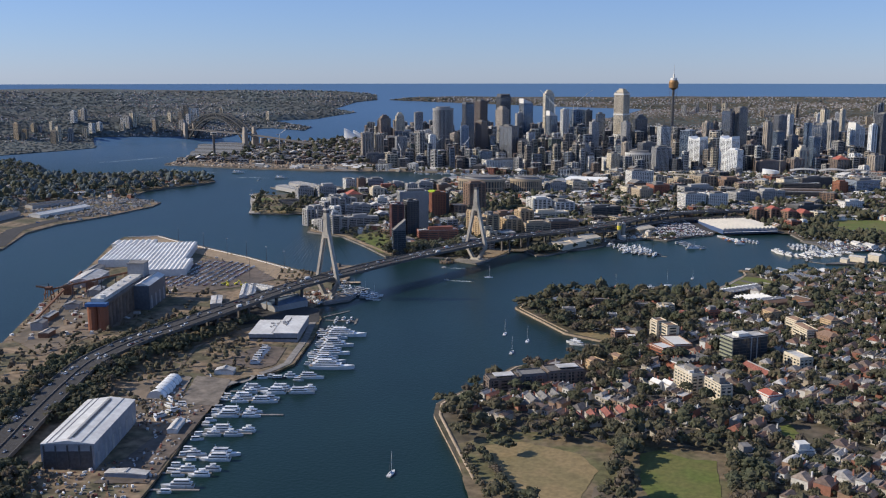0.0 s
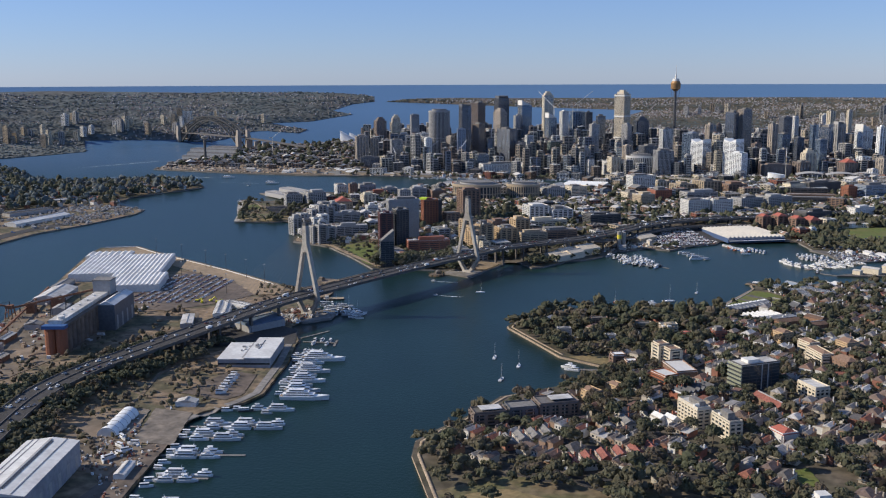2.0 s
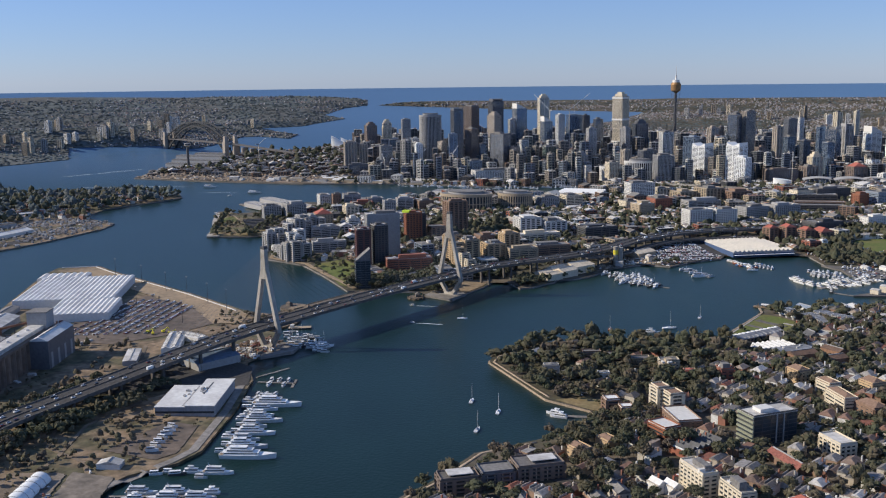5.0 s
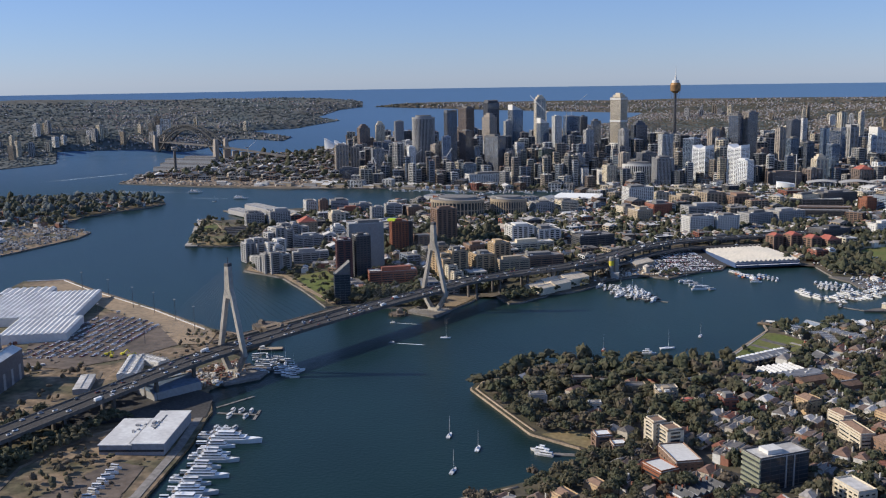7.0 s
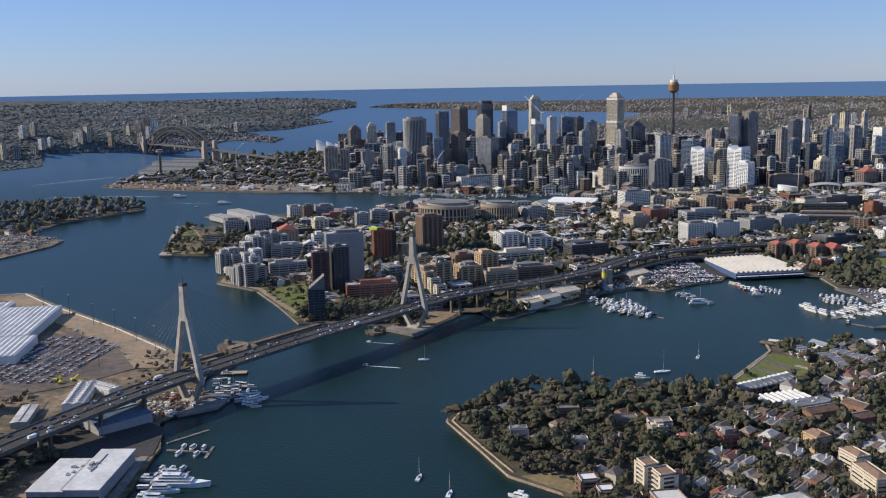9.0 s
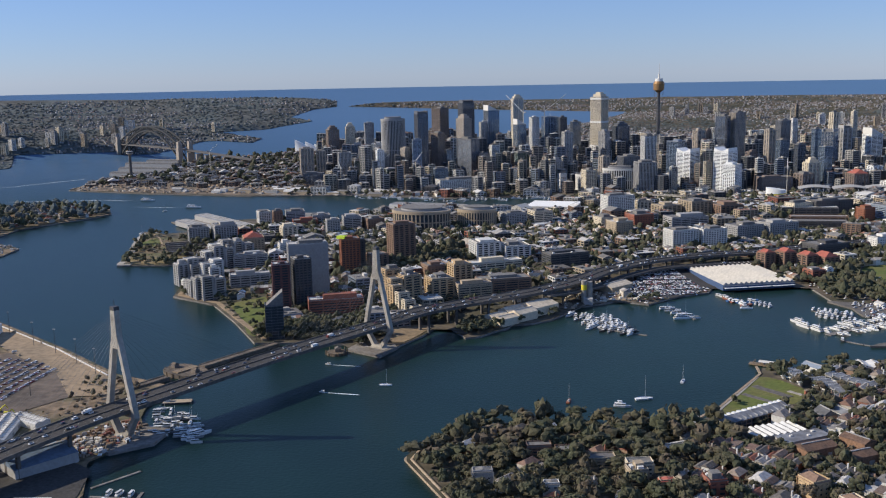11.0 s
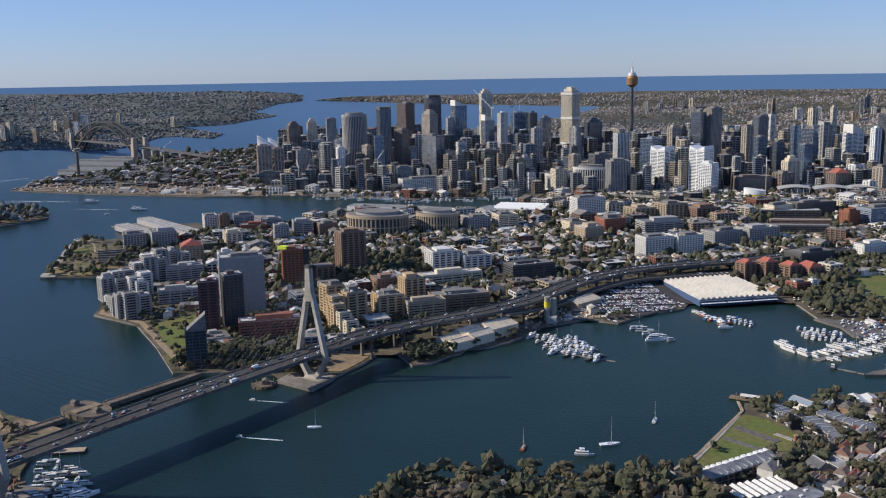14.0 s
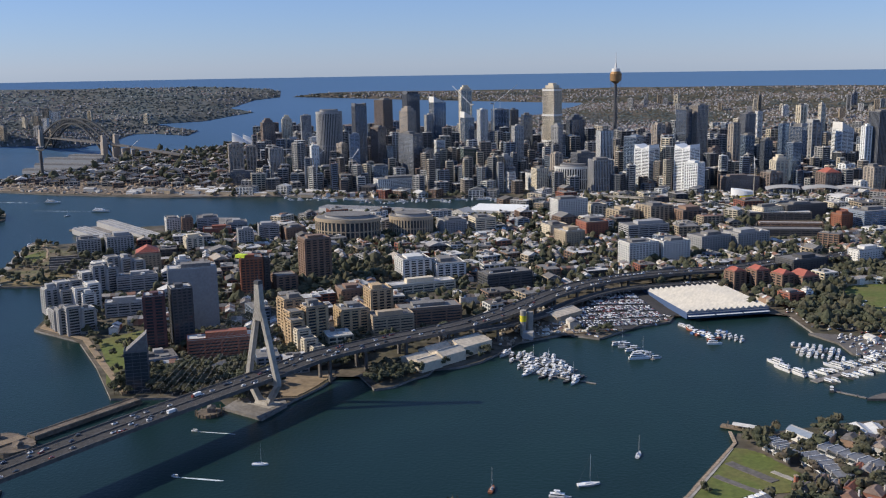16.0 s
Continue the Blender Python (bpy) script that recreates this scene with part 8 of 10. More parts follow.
for _ in range(900):
    x, y, r = tr.uniform(185, 262), tr.uniform(-455, -380), tr.uniform(3.6, 7)
    if shore(1, x, y) > 4 and clear(x, y, -1) and green.free(x, y, r, 0.5, 0.5):
        green.add(x, y, r)
spots = sorted(green.rows(), key=lambda q: (q[0] - 260) ** 2 + (q[1] + 520) ** 2)
for x, y, r in spots[:150]:
    tree(x, y, r, 1.0 + 0.3 * tr.random(), label="broad dark-green leafy tree" if r > 4.5 else "small olive-green garden tree")
grove("woods", [q for k, q in enumerate(spots[150:1500]) if k % 3], LEAF, "mixed dark-green trees between the houses")
grove("woods", spots[150:1500:3], LEAFWARM, "olive-green trees between the houses")
grove("woods", [q for k, q in enumerate(spots[1500:]) if k % 3], LEAF, "mixed dark-green trees between the houses", MID)
grove("woods", spots[1500::3], LEAFWARM, "olive-green trees between the houses", MID)

# roadside belts and scrub of the western land
westgreen = Spots()
for _ in range(16000):
    x, y = tr.uniform(-420, -60), tr.uniform(-1000, -140)
    if shore(0, x, y) < 12 or open_ground(x, y) or not clear(x, y, 1):
        continue
    gap = float(np.min(np.hypot(LINE[:, 0] - x, LINE[:, 1] - y)))
    belt = y < -330 and 12 < gap < 36
    if gap < 12 or (x > -160 and y > -400) or (x > -70 and y < -480) or (x < -300 and y > -560):
        continue
    if (belt and tr.random() < 0.95) or tr.random() < 0.22:
        r = tr.uniform(3.4, 6.4) if belt else tr.choice((0.9, 1.3, 1.8, 2.4, 3.2))
        if westgreen.free(x, y, r, 0.48, 0.48):
            westgreen.add(x, y, r)
west_trees = sorted(westgreen.rows(), key=lambda q: -q[2])
for x, y, r in west_trees[:50]:
    tree(x, y, r, 1.1, label="dense dark roadside tree", group="roadside trees")
grove("scrub", [q for q in west_trees[50:] if q[2] > 3.4], LEAF, "dense dark roadside trees and hedges", MID)
grove("scrub", [q for q in west_trees[50:] if q[2] <= 3.4], LEAFWARM, "low olive scrub on rough ground", TINY)

# ---- low buildings and trees of the peninsula and the city ----
low = {m: (Mesh(), Mesh()) for m in (PALE, GREY, TAN, BROWN, REDBRICK, CREAM, DARK, BLUEGREY, WHITE, CITYTAN, CITYBROWN, DARKCITY)}
low_roof = {m: Mesh() for m in (ROOFGREY, ROOFWHITE, MIXROOF)}
row_walls, row_roofs = Mesh(), Mesh()
taken = Spots(USED)


def low_building(x, y, w, d, h, rot, wall, roof, gabled, bay=6.0):
    z = ground(x, y) - 1.5
    frame, glass = low[wall]
    glass.box(x, y, z, w, d, h + 1.5, rot)
    n = max(1, int(h / (bay * 0.5)))
    for k in range(n + 1):
        frame.box(x, y, z + 1.5 + k * h / n - (1.5 if k == 0 else 0.7), w + 0.5, d + 0.5, 2.2 if k == 0 else 1.3, rot)
    c, s = math.cos(rot), math.sin(rot)
    for length, other, turn in ((w, d, 0), (d, w, 1)):
        q = max(1, int(length / bay))
        for k in range(q + 1):
            t = -length / 2 + length * k / q
            for side in ((-1,) if turn == 0 else (-1, 1)):
                a, b = (side * other / 2, t) if turn else (t, side * other / 2)
                frame.box(x + a * c - b * s, y + a * s + b * c, z, 1.6, 1.6, h + 1.5, rot, 1.0)
    if gabled:
        low_roof[roof].gable(x, y, z + h + 1.9, w, d, min(w, d) * 0.22, rot, 0.0)
    else:
        low_roof[roof].box(x, y, z + h + 1.9, w + 0.4, d + 0.4, 0.5, rot)
        for _ in range(3):
            low_roof[MIXROOF].box(x + hr.uniform(-0.33, 0.33) * w, y + hr.uniform(-0.33, 0.33) * d, z + h + 2.4, w * hr.uniform(0.1, 0.35), d * hr.uniform(0.1, 0.3), hr.uniform(1.0, 3.2), rot)


def terrace(x, y, units, rot):
    """A row of narrow houses under one broken line of roofs."""
    c, s = math.cos(rot), math.sin(rot)
    z, deep, h = ground(x, y), hr.uniform(8, 11), hr.uniform(5.5, 8)
    for k in range(units):
        a = (k - (units - 1) / 2) * 5.4
        px, py = x - a * s, y + a * c
        lift = hr.uniform(-0.3, 0.5)
        row_walls.box(px, py, z - 1.5, deep, 5.4, h + lift + 1.5, rot)
        row_roofs.gable(px, py, z + h + lift, deep, 5.4, 2.3, rot, 0.0, 0.15)


def scatter(count, x0, x1, y0, y1, sizes, heights, rot, gabled=0.3, edge=14, pick=None, pad=0.55, bay=6.0, where=None, roofs=(0, 1, 1, 2)):
    for _ in range(count):
        x, y = hr.uniform(x0, x1), hr.uniform(y0, y1)
        if shore(2, x, y) < edge or open_ground(x, y) or wooded(x, y) or (where and not where(x, y)) or (x > 430 and y < 470):
            continue
        w, d = hr.uniform(*sizes), hr.uniform(*sizes)
        r = max(w, d) * pad
        if not taken.free(x, y, r, 1.0, 0.85) or near_line(x, y, 17 + r * 0.6):
            continue
        taken.add(x, y, r)
        turn = hr.choice(rot) + hr.uniform(-0.08, 0.08)
        low_building(x, y, w, d, hr.uniform(*heights), turn, hr.choice(pick or list(low)), (ROOFGREY, MIXROOF, ROOFWHITE)[hr.choice(roofs)], hr.random() < gabled, bay)


def terraces(count, x0, x1, y0, y1, rot):
    for _ in range(count):
        x, y = hr.uniform(x0, x1), hr.uniform(y0, y1)
        units = hr.choice((3, 4, 5, 6, 8))
        r = units * 2.7 * 0.5 + 2.5
        if shore(2, x, y) < 16 or open_ground(x, y) or wooded(x, y) or (x > 430 and y < 470) or not taken.free(x, y, r, 1.0, 0.8) or near_line(x, y, 18 + r):
            continue
        taken.add(x, y, r)
        terrace(x, y, units, rot + hr.choice((0, 0, math.pi / 2)) + hr.uniform(-0.06, 0.06))


def highrise(x, y):
    """The side of the city where the towers stand; the old point beyond keeps low."""
    return x > -655 - 0.42 * (y - 1551)


def old_point(x, y):
    return not highrise(x + 60, y)


SLOPE = [(-152, 252), (-60, 300), (-12, 404), (-24, 500), (-104, 492), (-180, 496), (-176, 380)]
R_SLOPE = inside(SLOPE, rgx, rgy)


def wooded(x, y):
    c = raster(x, y)
    return bool(c and R_SLOPE[c])


MIXED = [GREY, TAN, BROWN, REDBRICK, CREAM, DARK, BLUEGREY, BROWN, TAN, GREY, PALE]
scatter(420, -420, 560, 60, 620, (14, 30), (7, 15), (0.5, 0.6, 0.7), 0.25, pick=MIXED)
terraces(1300, -420, 700, 60, 700, 0.4)
scatter(700, -420, 700, 60, 700, (7, 15), (4, 9), (0.4, -0.35), 0.3, pick=MIXED)
scatter(560, -420, 860, 560, 1200, (14, 36), (8, 20), (0.45, 0.55, -0.4), 0.25, pick=MIXED + [CREAM, PALE, CREAM, WHITE])
terraces(1800, -420, 860, 560, 1200, 0.4)
scatter(1200, -420, 860, 560, 1200, (7, 16), (4, 10), (0.4, -0.35), 0.3, pick=MIXED)
scatter(220, 560, 860, 250, 1250, (14, 36), (6, 18), (0.35, 0.5), 0.3, pick=MIXED)
terraces(160, 560, 860, 250, 1250, 0.4)
CITY = [PALE, GREY, GREY, CITYTAN, CREAM, DARKCITY, BLUEGREY, GREY, DARKCITY, CITYBROWN, CITYTAN]
scatter(900, -700, 950, 1215, 1520, (13, 28), (10, 42), (0.42, 0.5, 0.36, 0.58, -0.5), 0.0, 40, CITY, 0.55, 8.0, highrise)
scatter(420, -520, 1000, 1330, 1800, (15, 25), (40, 92), (0.42, 0.5, 0.36, 0.58, -0.5), 0.0, 60, CITY, 0.6, 8.0, highrise)
scatter(560, -1000, 1150, 1500, 2300, (18, 34), (25, 80), (0.42, 0.5, 0.36, 0.58, -0.5), 0.0, 60, CITY, 0.6, 8.0, highrise)
scatter(1500, -600, 950, 1235, 1800, (9, 15), (22, 66), (0.42, 0.5, 0.36, -0.5), 0.0, 50, [CREAM, PALE, CITYTAN, CITYTAN, GREY, BLUEGREY, CITYBROWN], 0.5, 8.0, highrise)
scatter(480, 300, 1250, 1250, 2600, (12, 30), (12, 50), (0.42, 0.5, 0.36, 0.58, -0.5), 0.1, 60, CITY, 0.6, 8.0)
scatter(1600, -1250, -560, 1250, 2420, (10, 30), (4, 12), (0.1, 0.6), 0.5, 20, [TAN, BROWN, CREAM, GREY, BROWN], 0.55, 8.0, old_point, (0, 0, 1))
terraces(500, -1250, -600, 1300, 2400, 0.3)
scatter(260, -640, 20, 1160, 1262, (16, 42), (7, 20), (-0.1, 0.05), 0.3, 8, [PALE, GREY, PALE, DARK], 0.5, 6.0)
city_fill = thing("low_city_buildings", "crowded low office blocks, warehouses and terraces", "buildings", kind="stuff")
for wall, (frame_mesh, glass_mesh) in low.items():
    part("wall", frame_mesh, wall, city_fill)
    part("window", glass_mesh, GLASS, city_fill)
for roof, m in low_roof.items():
    part("roof", m, roof, city_fill)
part("wall", row_walls, WALLS, city_fill)
part("roof", row_roofs, CITYTILES, city_fill)

eastgreen = Spots()
for _ in range(20000):
    x, y = tr.uniform(-600, 860), tr.uniform(0, 1200)
    if shore(2, x, y) < 6 or open_ground(x, y):
        continue
    park = wooded(x, y) or (x > 430 and y < 520) or (-520 < x < -400 and 380 < y < 620) or (100 < x < 560 and 430 < y < 640) or (x < 40 and y < 150)
    if not park and tr.random() < 0.3:
        continue
    r = tr.uniform(3.2, 6.4)
    if (near_line(x, y, 13 + r) and not y > 60) or near_line(x, y, 8 + r) or not taken.free(x, y, r, 0.15, 0.7) or not eastgreen.free(x, y, r, 0.56, 0.56):
        continue
    eastgreen.add(x, y, r)
for _ in range(500):
    x, y, r = tr.uniform(-185, 0), tr.uniform(250, 505), tr.uniform(5, 9)
    if wooded(x, y) and taken.free(x, y, r, 0.2, 0.75) and eastgreen.free(x, y, r, 0.5, 0.5):
        eastgreen.add(x, y, r)
for _ in range(9000):
    pick = tr.random()
    x, y = (tr.uniform(-150, 45), tr.uniform(-20, 150)) if pick < 0.35 else (tr.uniform(170, 330), tr.uniform(90, 330)) if pick < 0.45 else (tr.uniform(45, 112), tr.uniform(48, 125)) if pick < 0.52 else (tr.uniform(430, 760), tr.uniform(285, 560))
    r = tr.uniform(3.6, 6.5)
    if shore(2, x, y) > 5 and not open_ground(x, y) and not near_line(x, y, 12 + r) and taken.free(x, y, r, 0.3, 0.75) and eastgreen.free(x, y, r, 0.5, 0.5):
        eastgreen.add(x, y, r)
for x, y, r in ((-214, 142, 5), (-196, 120, 4.5), (-178, 108, 5.5), (-186, 92, 4), (-164, 78, 5), (-158, 50, 4.5), (-222, 128, 4), (-206, 158, 4.5), (-146, 34, 5), (-176, 136, 5)):
    eastgreen.add(x, y, r)
for _ in range(420):
    x, y = tr.uniform(-1260, -600), tr.uniform(1260, 2420)
    if shore(2, x, y) > 18 and old_point(x - 40, y) and taken.free(x, y, 5, 0.3, 0.8) and eastgreen.free(x, y, 9, 0.55, 0.55) and not open_ground(x, y):
        eastgreen.add(x, y, tr.uniform(6, 11))
east_trees = sorted(eastgreen.rows(), key=lambda q: q[1] + abs(q[0]) * 0.2)
for x, y, r in east_trees[:30]:
    tree(x, y, r, 1.05, label="dark leafy foreshore tree", group="foreshore trees")
grove("street_trees", [q for q in east_trees[30:] if q[1] < 260], LEAF, "dark street and garden trees among buildings", MID)
grove("street_trees", [q for q in east_trees[30:] if q[1] >= 260], LEAF, "dark street and garden trees among city buildings", TINY)

park_rng = random.Random(31)
point_shrubs = [(-541, 445, 4.5), (-548, 462, 6), (-555, 478, 5), (-528, 455, 6), (-507, 449, 5.5), (-509, 429, 5), (-518, 440, 6.5), (-521, 544, 5), (-498, 436, 4.5), (-536, 536, 4)]
while len(point_shrubs) < 80:
    x, y = park_rng.uniform(-640, -410), park_rng.uniform(340, 630)
    if bool(inside([(-437, 352), (-503, 341), (-533, 413), (-577, 497), (-632, 618), (-628, 628), (-580, 597), (-536, 552), (-470, 500), (-415, 420)], x, y)) and shore(2, x, y) > 13:
        point_shrubs.append((x, y, park_rng.choice((0.9, 1.2, 1.6, 2.2))))
grove("park_shrubs", point_shrubs, LEAFWARM, "shrubs and small trees in the waterside park", MID)

# wooded peninsula across the bay
balmain_green, balmain_spots = Spots(), []
bal_w, bal_r, bal_c = Mesh(), Mesh(), Mesh()
for _ in range(15000):
    x, y = tr.uniform(-1700, -700), tr.uniform(-300, 1110)
    d = shore(4, x, y)
    wharf = x > -900 and y < 470
    if d < 6 or (wharf and d < 150):
        continue
    r = tr.uniform(4.6, 9.0)
    if BUILT.free(x, y, 2) and balmain_green.free(x, y, r, 0.52, 0.52):
        balmain_green.add(x, y, r)
        if tr.random() < 0.22:
            house_parts(tr.uniform(6, 10), tr.uniform(7, 12), tr.uniform(5, 8), 0.2, False, bal_w, bal_r, bal_c, x, y, ground(x, y), tr.uniform(0, 3))
        else:
            balmain_spots.append((x, y, r))
grove("far_shore_trees", balmain_spots[::2], LEAF, "dense dark trees on the far peninsula", TINY)
grove("far_shore_trees", balmain_spots[1::2], HAZELEAF, "trees on the far peninsula, greyed to imitate haze", TINY)
far_bank = thing("shore_houses", "scattered houses among dense shore trees", "houses", kind="stuff")
part("wall", bal_w, WALLS, far_bank)
part("roof", bal_r, TILES, far_bank)


# ---- boats ----
def hull_mesh(L, W, H, bow=0.35):
    """A boat hull pointing along +x, at the waterline."""
    m = Mesh()
    st = [(-0.5, 0.86), (-0.2, 1.0), (0.15, 0.97), (0.5 - bow * 0.55, 0.72), (0.42, 0.3), (0.5, 0.02)]
    ring = []
    for k, (x, w) in enumerate(st):
        lift = 0.25 * max(0, x) * H * 2
        ring += [(x * L * 0.96, -w * W * 0.36, -0.5), (x * L, -w * W / 2, H + lift), (x * L, w * W / 2, H + lift), (x * L * 0.96, w * W * 0.36, -0.5)]
    faces = []
    for k in range(len(st) - 1):
        a, b = 4 * k, 4 * k + 4
        faces += [(a + j, b + j, b + (j + 1) % 4, a + (j + 1) % 4) for j in range(4)]
    m.add(ring, faces + [(0, 1, 2, 3)])
    return m


def motor_yacht(L, decks, name="motor_yacht", label="white motor yacht with tinted cabin windows", paint=None):
    W = 0.24 * L if L < 20 else 0.2 * L
    H = 0.06 * L + 0.7
    t = thing(name, label, "boat", "moored boats", at=(0, 0, -500))
    part("hull", hull_mesh(L, W, H), paint or HULL, t)
    z, a, b, w = H, -0.42 * L, 0.2 * L, W * 0.8
    for k in range(decks):
        m = Mesh()
        m.box((a + b) / 2, 0, z, b - a, w, 0.8, 0, 0.98)
        m.box((a + b) / 2 - 0.01 * L, 0, z + 1.5, (b - a) * 1.03, w * 1.05, 0.3)
        house_ob = part("deckhouse", m, HULL, t)
        m = Mesh()
        m.box((a + b) / 2, 0, z + 0.8, (b - a) * 0.97, w * 0.96, 0.7, 0, 0.96)
        part("window_band", m, GLASS, house_ob)
        z += 1.8
        a, b, w = a + 0.06 * L, b - 0.1 * L, w * 0.85
    if L == 14:
        m = Mesh()
        m.box(-0.12 * L, 0, z - 0.05, 0.26 * L, W * 0.6, 0.9, 0, 0.9)
        m.box(-0.14 * L, 0, z + 1.7, 0.28 * L, W * 0.62, 0.15)
        m.beam((-0.26 * L, 0.25 * W, z + 0.8), (-0.26 * L, 0.25 * W, z + 1.7), 0.12)
        m.beam((-0.26 * L, -0.25 * W, z + 0.8), (-0.26 * L, -0.25 * W, z + 1.7), 0.12)
        part("flying_bridge", m, HULL, t)
    if L < 18:
        return t
    m = Mesh()
    m.beam((a, 0, z - 0.2), (a - 0.02 * L, 0, z + 0.07 * L + 1), 0.25)
    m.box(a, 0, z + 0.03 * L, 0.6, w * 0.8, 0.25)
    part("radar_arch", m, HULL, t)
    if L < 18:
        return t
    m = Mesh()
    m.box(-0.44 * L, 0, H - 0.05, 0.1 * L, W * 0.75, 0.12)
    part("aft_deck", m, DECKWOOD, t)
    return t


def sail_yacht(L, hull_material=HULL, label="white sailing yacht with bare mast"):
    t = thing("sailing_yacht", label, "boat", "moored boats", at=(0, 0, -500))
    part("hull", hull_mesh(L, 0.3 * L, 0.07 * L + 0.3, 0.5), hull_material, t)
    m = Mesh()
    m.box(-0.02 * L, 0, 0.07 * L + 0.3, 0.35 * L, 0.16 * L, 0.6, 0, 0.85)
    part("cabin", m, HULL, t)
    m = Mesh()
    m.drum(0.06 * L, 0, 0.5, 0.1, 1.35 * L, 6, 0.06)
    part("mast", m, WHITE, t)
    m = Mesh()
    m.beam((0.06 * L, 0, 0.18 * L), (-0.36 * L, 0, 0.18 * L), 0.35)
    part("boom", m, BLUE if hull_material is HULL else CREAM, t)
    m = Mesh()
    m.beam((0.06 * L, 0, 1.35 * L), (0.48 * L, 0, 0.1 * L), 0.05)
    m.beam((0.06 * L, 0, 1.35 * L), (-0.48 * L, 0, 0.1 * L), 0.05)
    part("rigging", m, CABLE, t)
    return t


def work_boat(L, material, label):
    t = thing("fishing_boat", label, "boat", "moored boats", at=(0, 0, -500))
    part("hull", hull_mesh(L, 0.3 * L, 0.09 * L + 0.4, 0.4), material, t)
    m = Mesh()
    m.box(-0.2 * L, 0, 0.09 * L, 0.28 * L, 0.22 * L, 2.6, 0, 0.92)
    part("wheelhouse", m, HULL, t)
    m = Mesh()
    m.box(-0.2 * L, 0, 0.09 * L + 1.3, 0.285 * L, 0.225 * L, 0.7)
    part("window_band", m, GLASS, t)
    m = Mesh()
    m.drum(0.05 * L, 0, 0.5, 0.12, 0.6 * L, 6)
    m.beam((0.05 * L, 0, 0.5 * L), (0.3 * L, 0, 0.3 * L), 0.14)
    part("mast", m, STEEL, t)
    return t


PROTO = {
    "super": motor_yacht(40, 3, "superyacht", "large white multi-deck superyacht at its berth"),
    "big": motor_yacht(30, 3, "superyacht", "white three-deck superyacht at its berth"),
    "mid": motor_yacht(21, 2),
    "cruiser": motor_yacht(14, 1, "cabin_cruiser", "white cabin cruiser with flying bridge"),
    "small": motor_yacht(9, 1, "cabin_cruiser", "small white cabin cruiser"),
    "navy": motor_yacht(12, 1, "cabin_cruiser", "cabin cruiser with dark navy hull", DARK),
    "grey": motor_yacht(10, 1, "cabin_cruiser", "small cabin cruiser with grey hull", GREY),
    "sail": sail_yacht(11),
    "sailbig": sail_yacht(15, label="white two-masted yacht at its mooring"),
    "sailtan": sail_yacht(11, ORANGE, "sailing yacht with orange-tan hull"),
    "fish": work_boat(18, BLUE, "blue-hulled fishing trawler at the quay"),
    "fishred": work_boat(16, REDBRICK, "red-hulled fishing boat at the quay"),
    "fishdark": work_boat(13, DARK, "dark-hulled work boat at its berth"),
    "ferry": motor_yacht(34, 2, "ferry", "white two-deck harbour ferry"),
}
boat_count = [0]
br = random.Random(17)


def moor(kind, x, y, heading):
    copy_thing(PROTO[kind], Matrix.Translation((x, y, br.uniform(-0.1, 0.1))) @ Matrix.Rotation(heading, 4, "Z"))
    boat_count[0] += 1


def launch(x, y, heading):
    copy_thing(PROTO["small"], Matrix.Translation((x, y, 0)) @ Matrix.Rotation(heading, 4, "Z") @ Matrix.Scale(0.62, 4))


def pontoon(x, y, length, heading, width=2.2, fingers=0, side=1):
    t = thing("pontoon", "narrow grey timber marina pontoon", "pontoon", "pontoons", at=(x, y, 0), rz=heading)
    m = Mesh()
    m.box(length / 2, 0, -0.3, length, width, 0.9)
    part("walkway", m, PAVE, t)
    for k in range(max(2, int(length / 22))):
        m = Mesh()
        m.drum(length * (k + 0.5) / max(2, int(length / 22)), width / 2 + 0.2, -1.5, 0.22, 4.2, 6)
        part("pile", m, STEEL, t)


QN = math.atan2(0.245, 0.97)
# superyachts stern-to along the quay
for k, (x, y) in enumerate(((-35, -524), (-39, -508), (-42, -495), (-45, -482), (-49, -468), (-51, -456), (-54, -445), (-57, -432), (-61, -420), (-64, -408))):
    kind = ("super", "big", "mid", "big", "mid", "big", "mid", "mid", "super", "mid")[k]
    L = {"super": 40, "big": 30, "mid": 21}[kind]
    moor(kind, x + 8 + L / 2 * 0.98, y + 3, 0.2 + br.uniform(-0.05, 0.05))
for k in range(9):
    moor(br.choice(("cruiser", "small", "cruiser", "navy")), -30 - 3.3 * k + br.uniform(-2, 6), -516 + 12.6 * k, 0.2 + br.uniform(-0.1, 0.1))
# finger pontoons with boats alongside
for x, y, length, kinds in ((-64, -600, 66, ("mid", "mid", "cruiser")), (-61, -622, 46, ("mid", "cruiser")), (-60, -655, 62, ("mid", "cruiser", "mid")), (-48, -692, 44, ("mid", "cruiser", "cruiser")), (-38, -735, 40, ("cruiser", "mid", "small")), (-32, -760, 34, ("cruiser", "cruiser", "small")), (-27, -785, 34, ("mid", "small"))):
    pontoon(x, y, length, QN)
    for side in (-1, 1):
        s = 9.0
        for kind in kinds[::side]:
            L = {"mid": 21, "cruiser": 14, "small": 9}[kind]
            if s + L > length + 6:
                break
            c, q = math.cos(QN), math.sin(QN)
            moor(kind, x + c * (s + L / 2) - q * side * 4.2, y + q * (s + L / 2) + c * side * 4.2, QN + (0 if br.random() < 0.5 else math.pi))
            s += L + 2
for x, y, kind, a in ((-54, -562, "small", 0.3), (-47, -557, "small", 0.2), (-40, -559, "navy", 0.4), (-31, -553, "cruiser", 0.25), (-14, -551, "mid", 0.22), (-22, -560, "small", 0.1)):
    moor(kind, x, y, a)
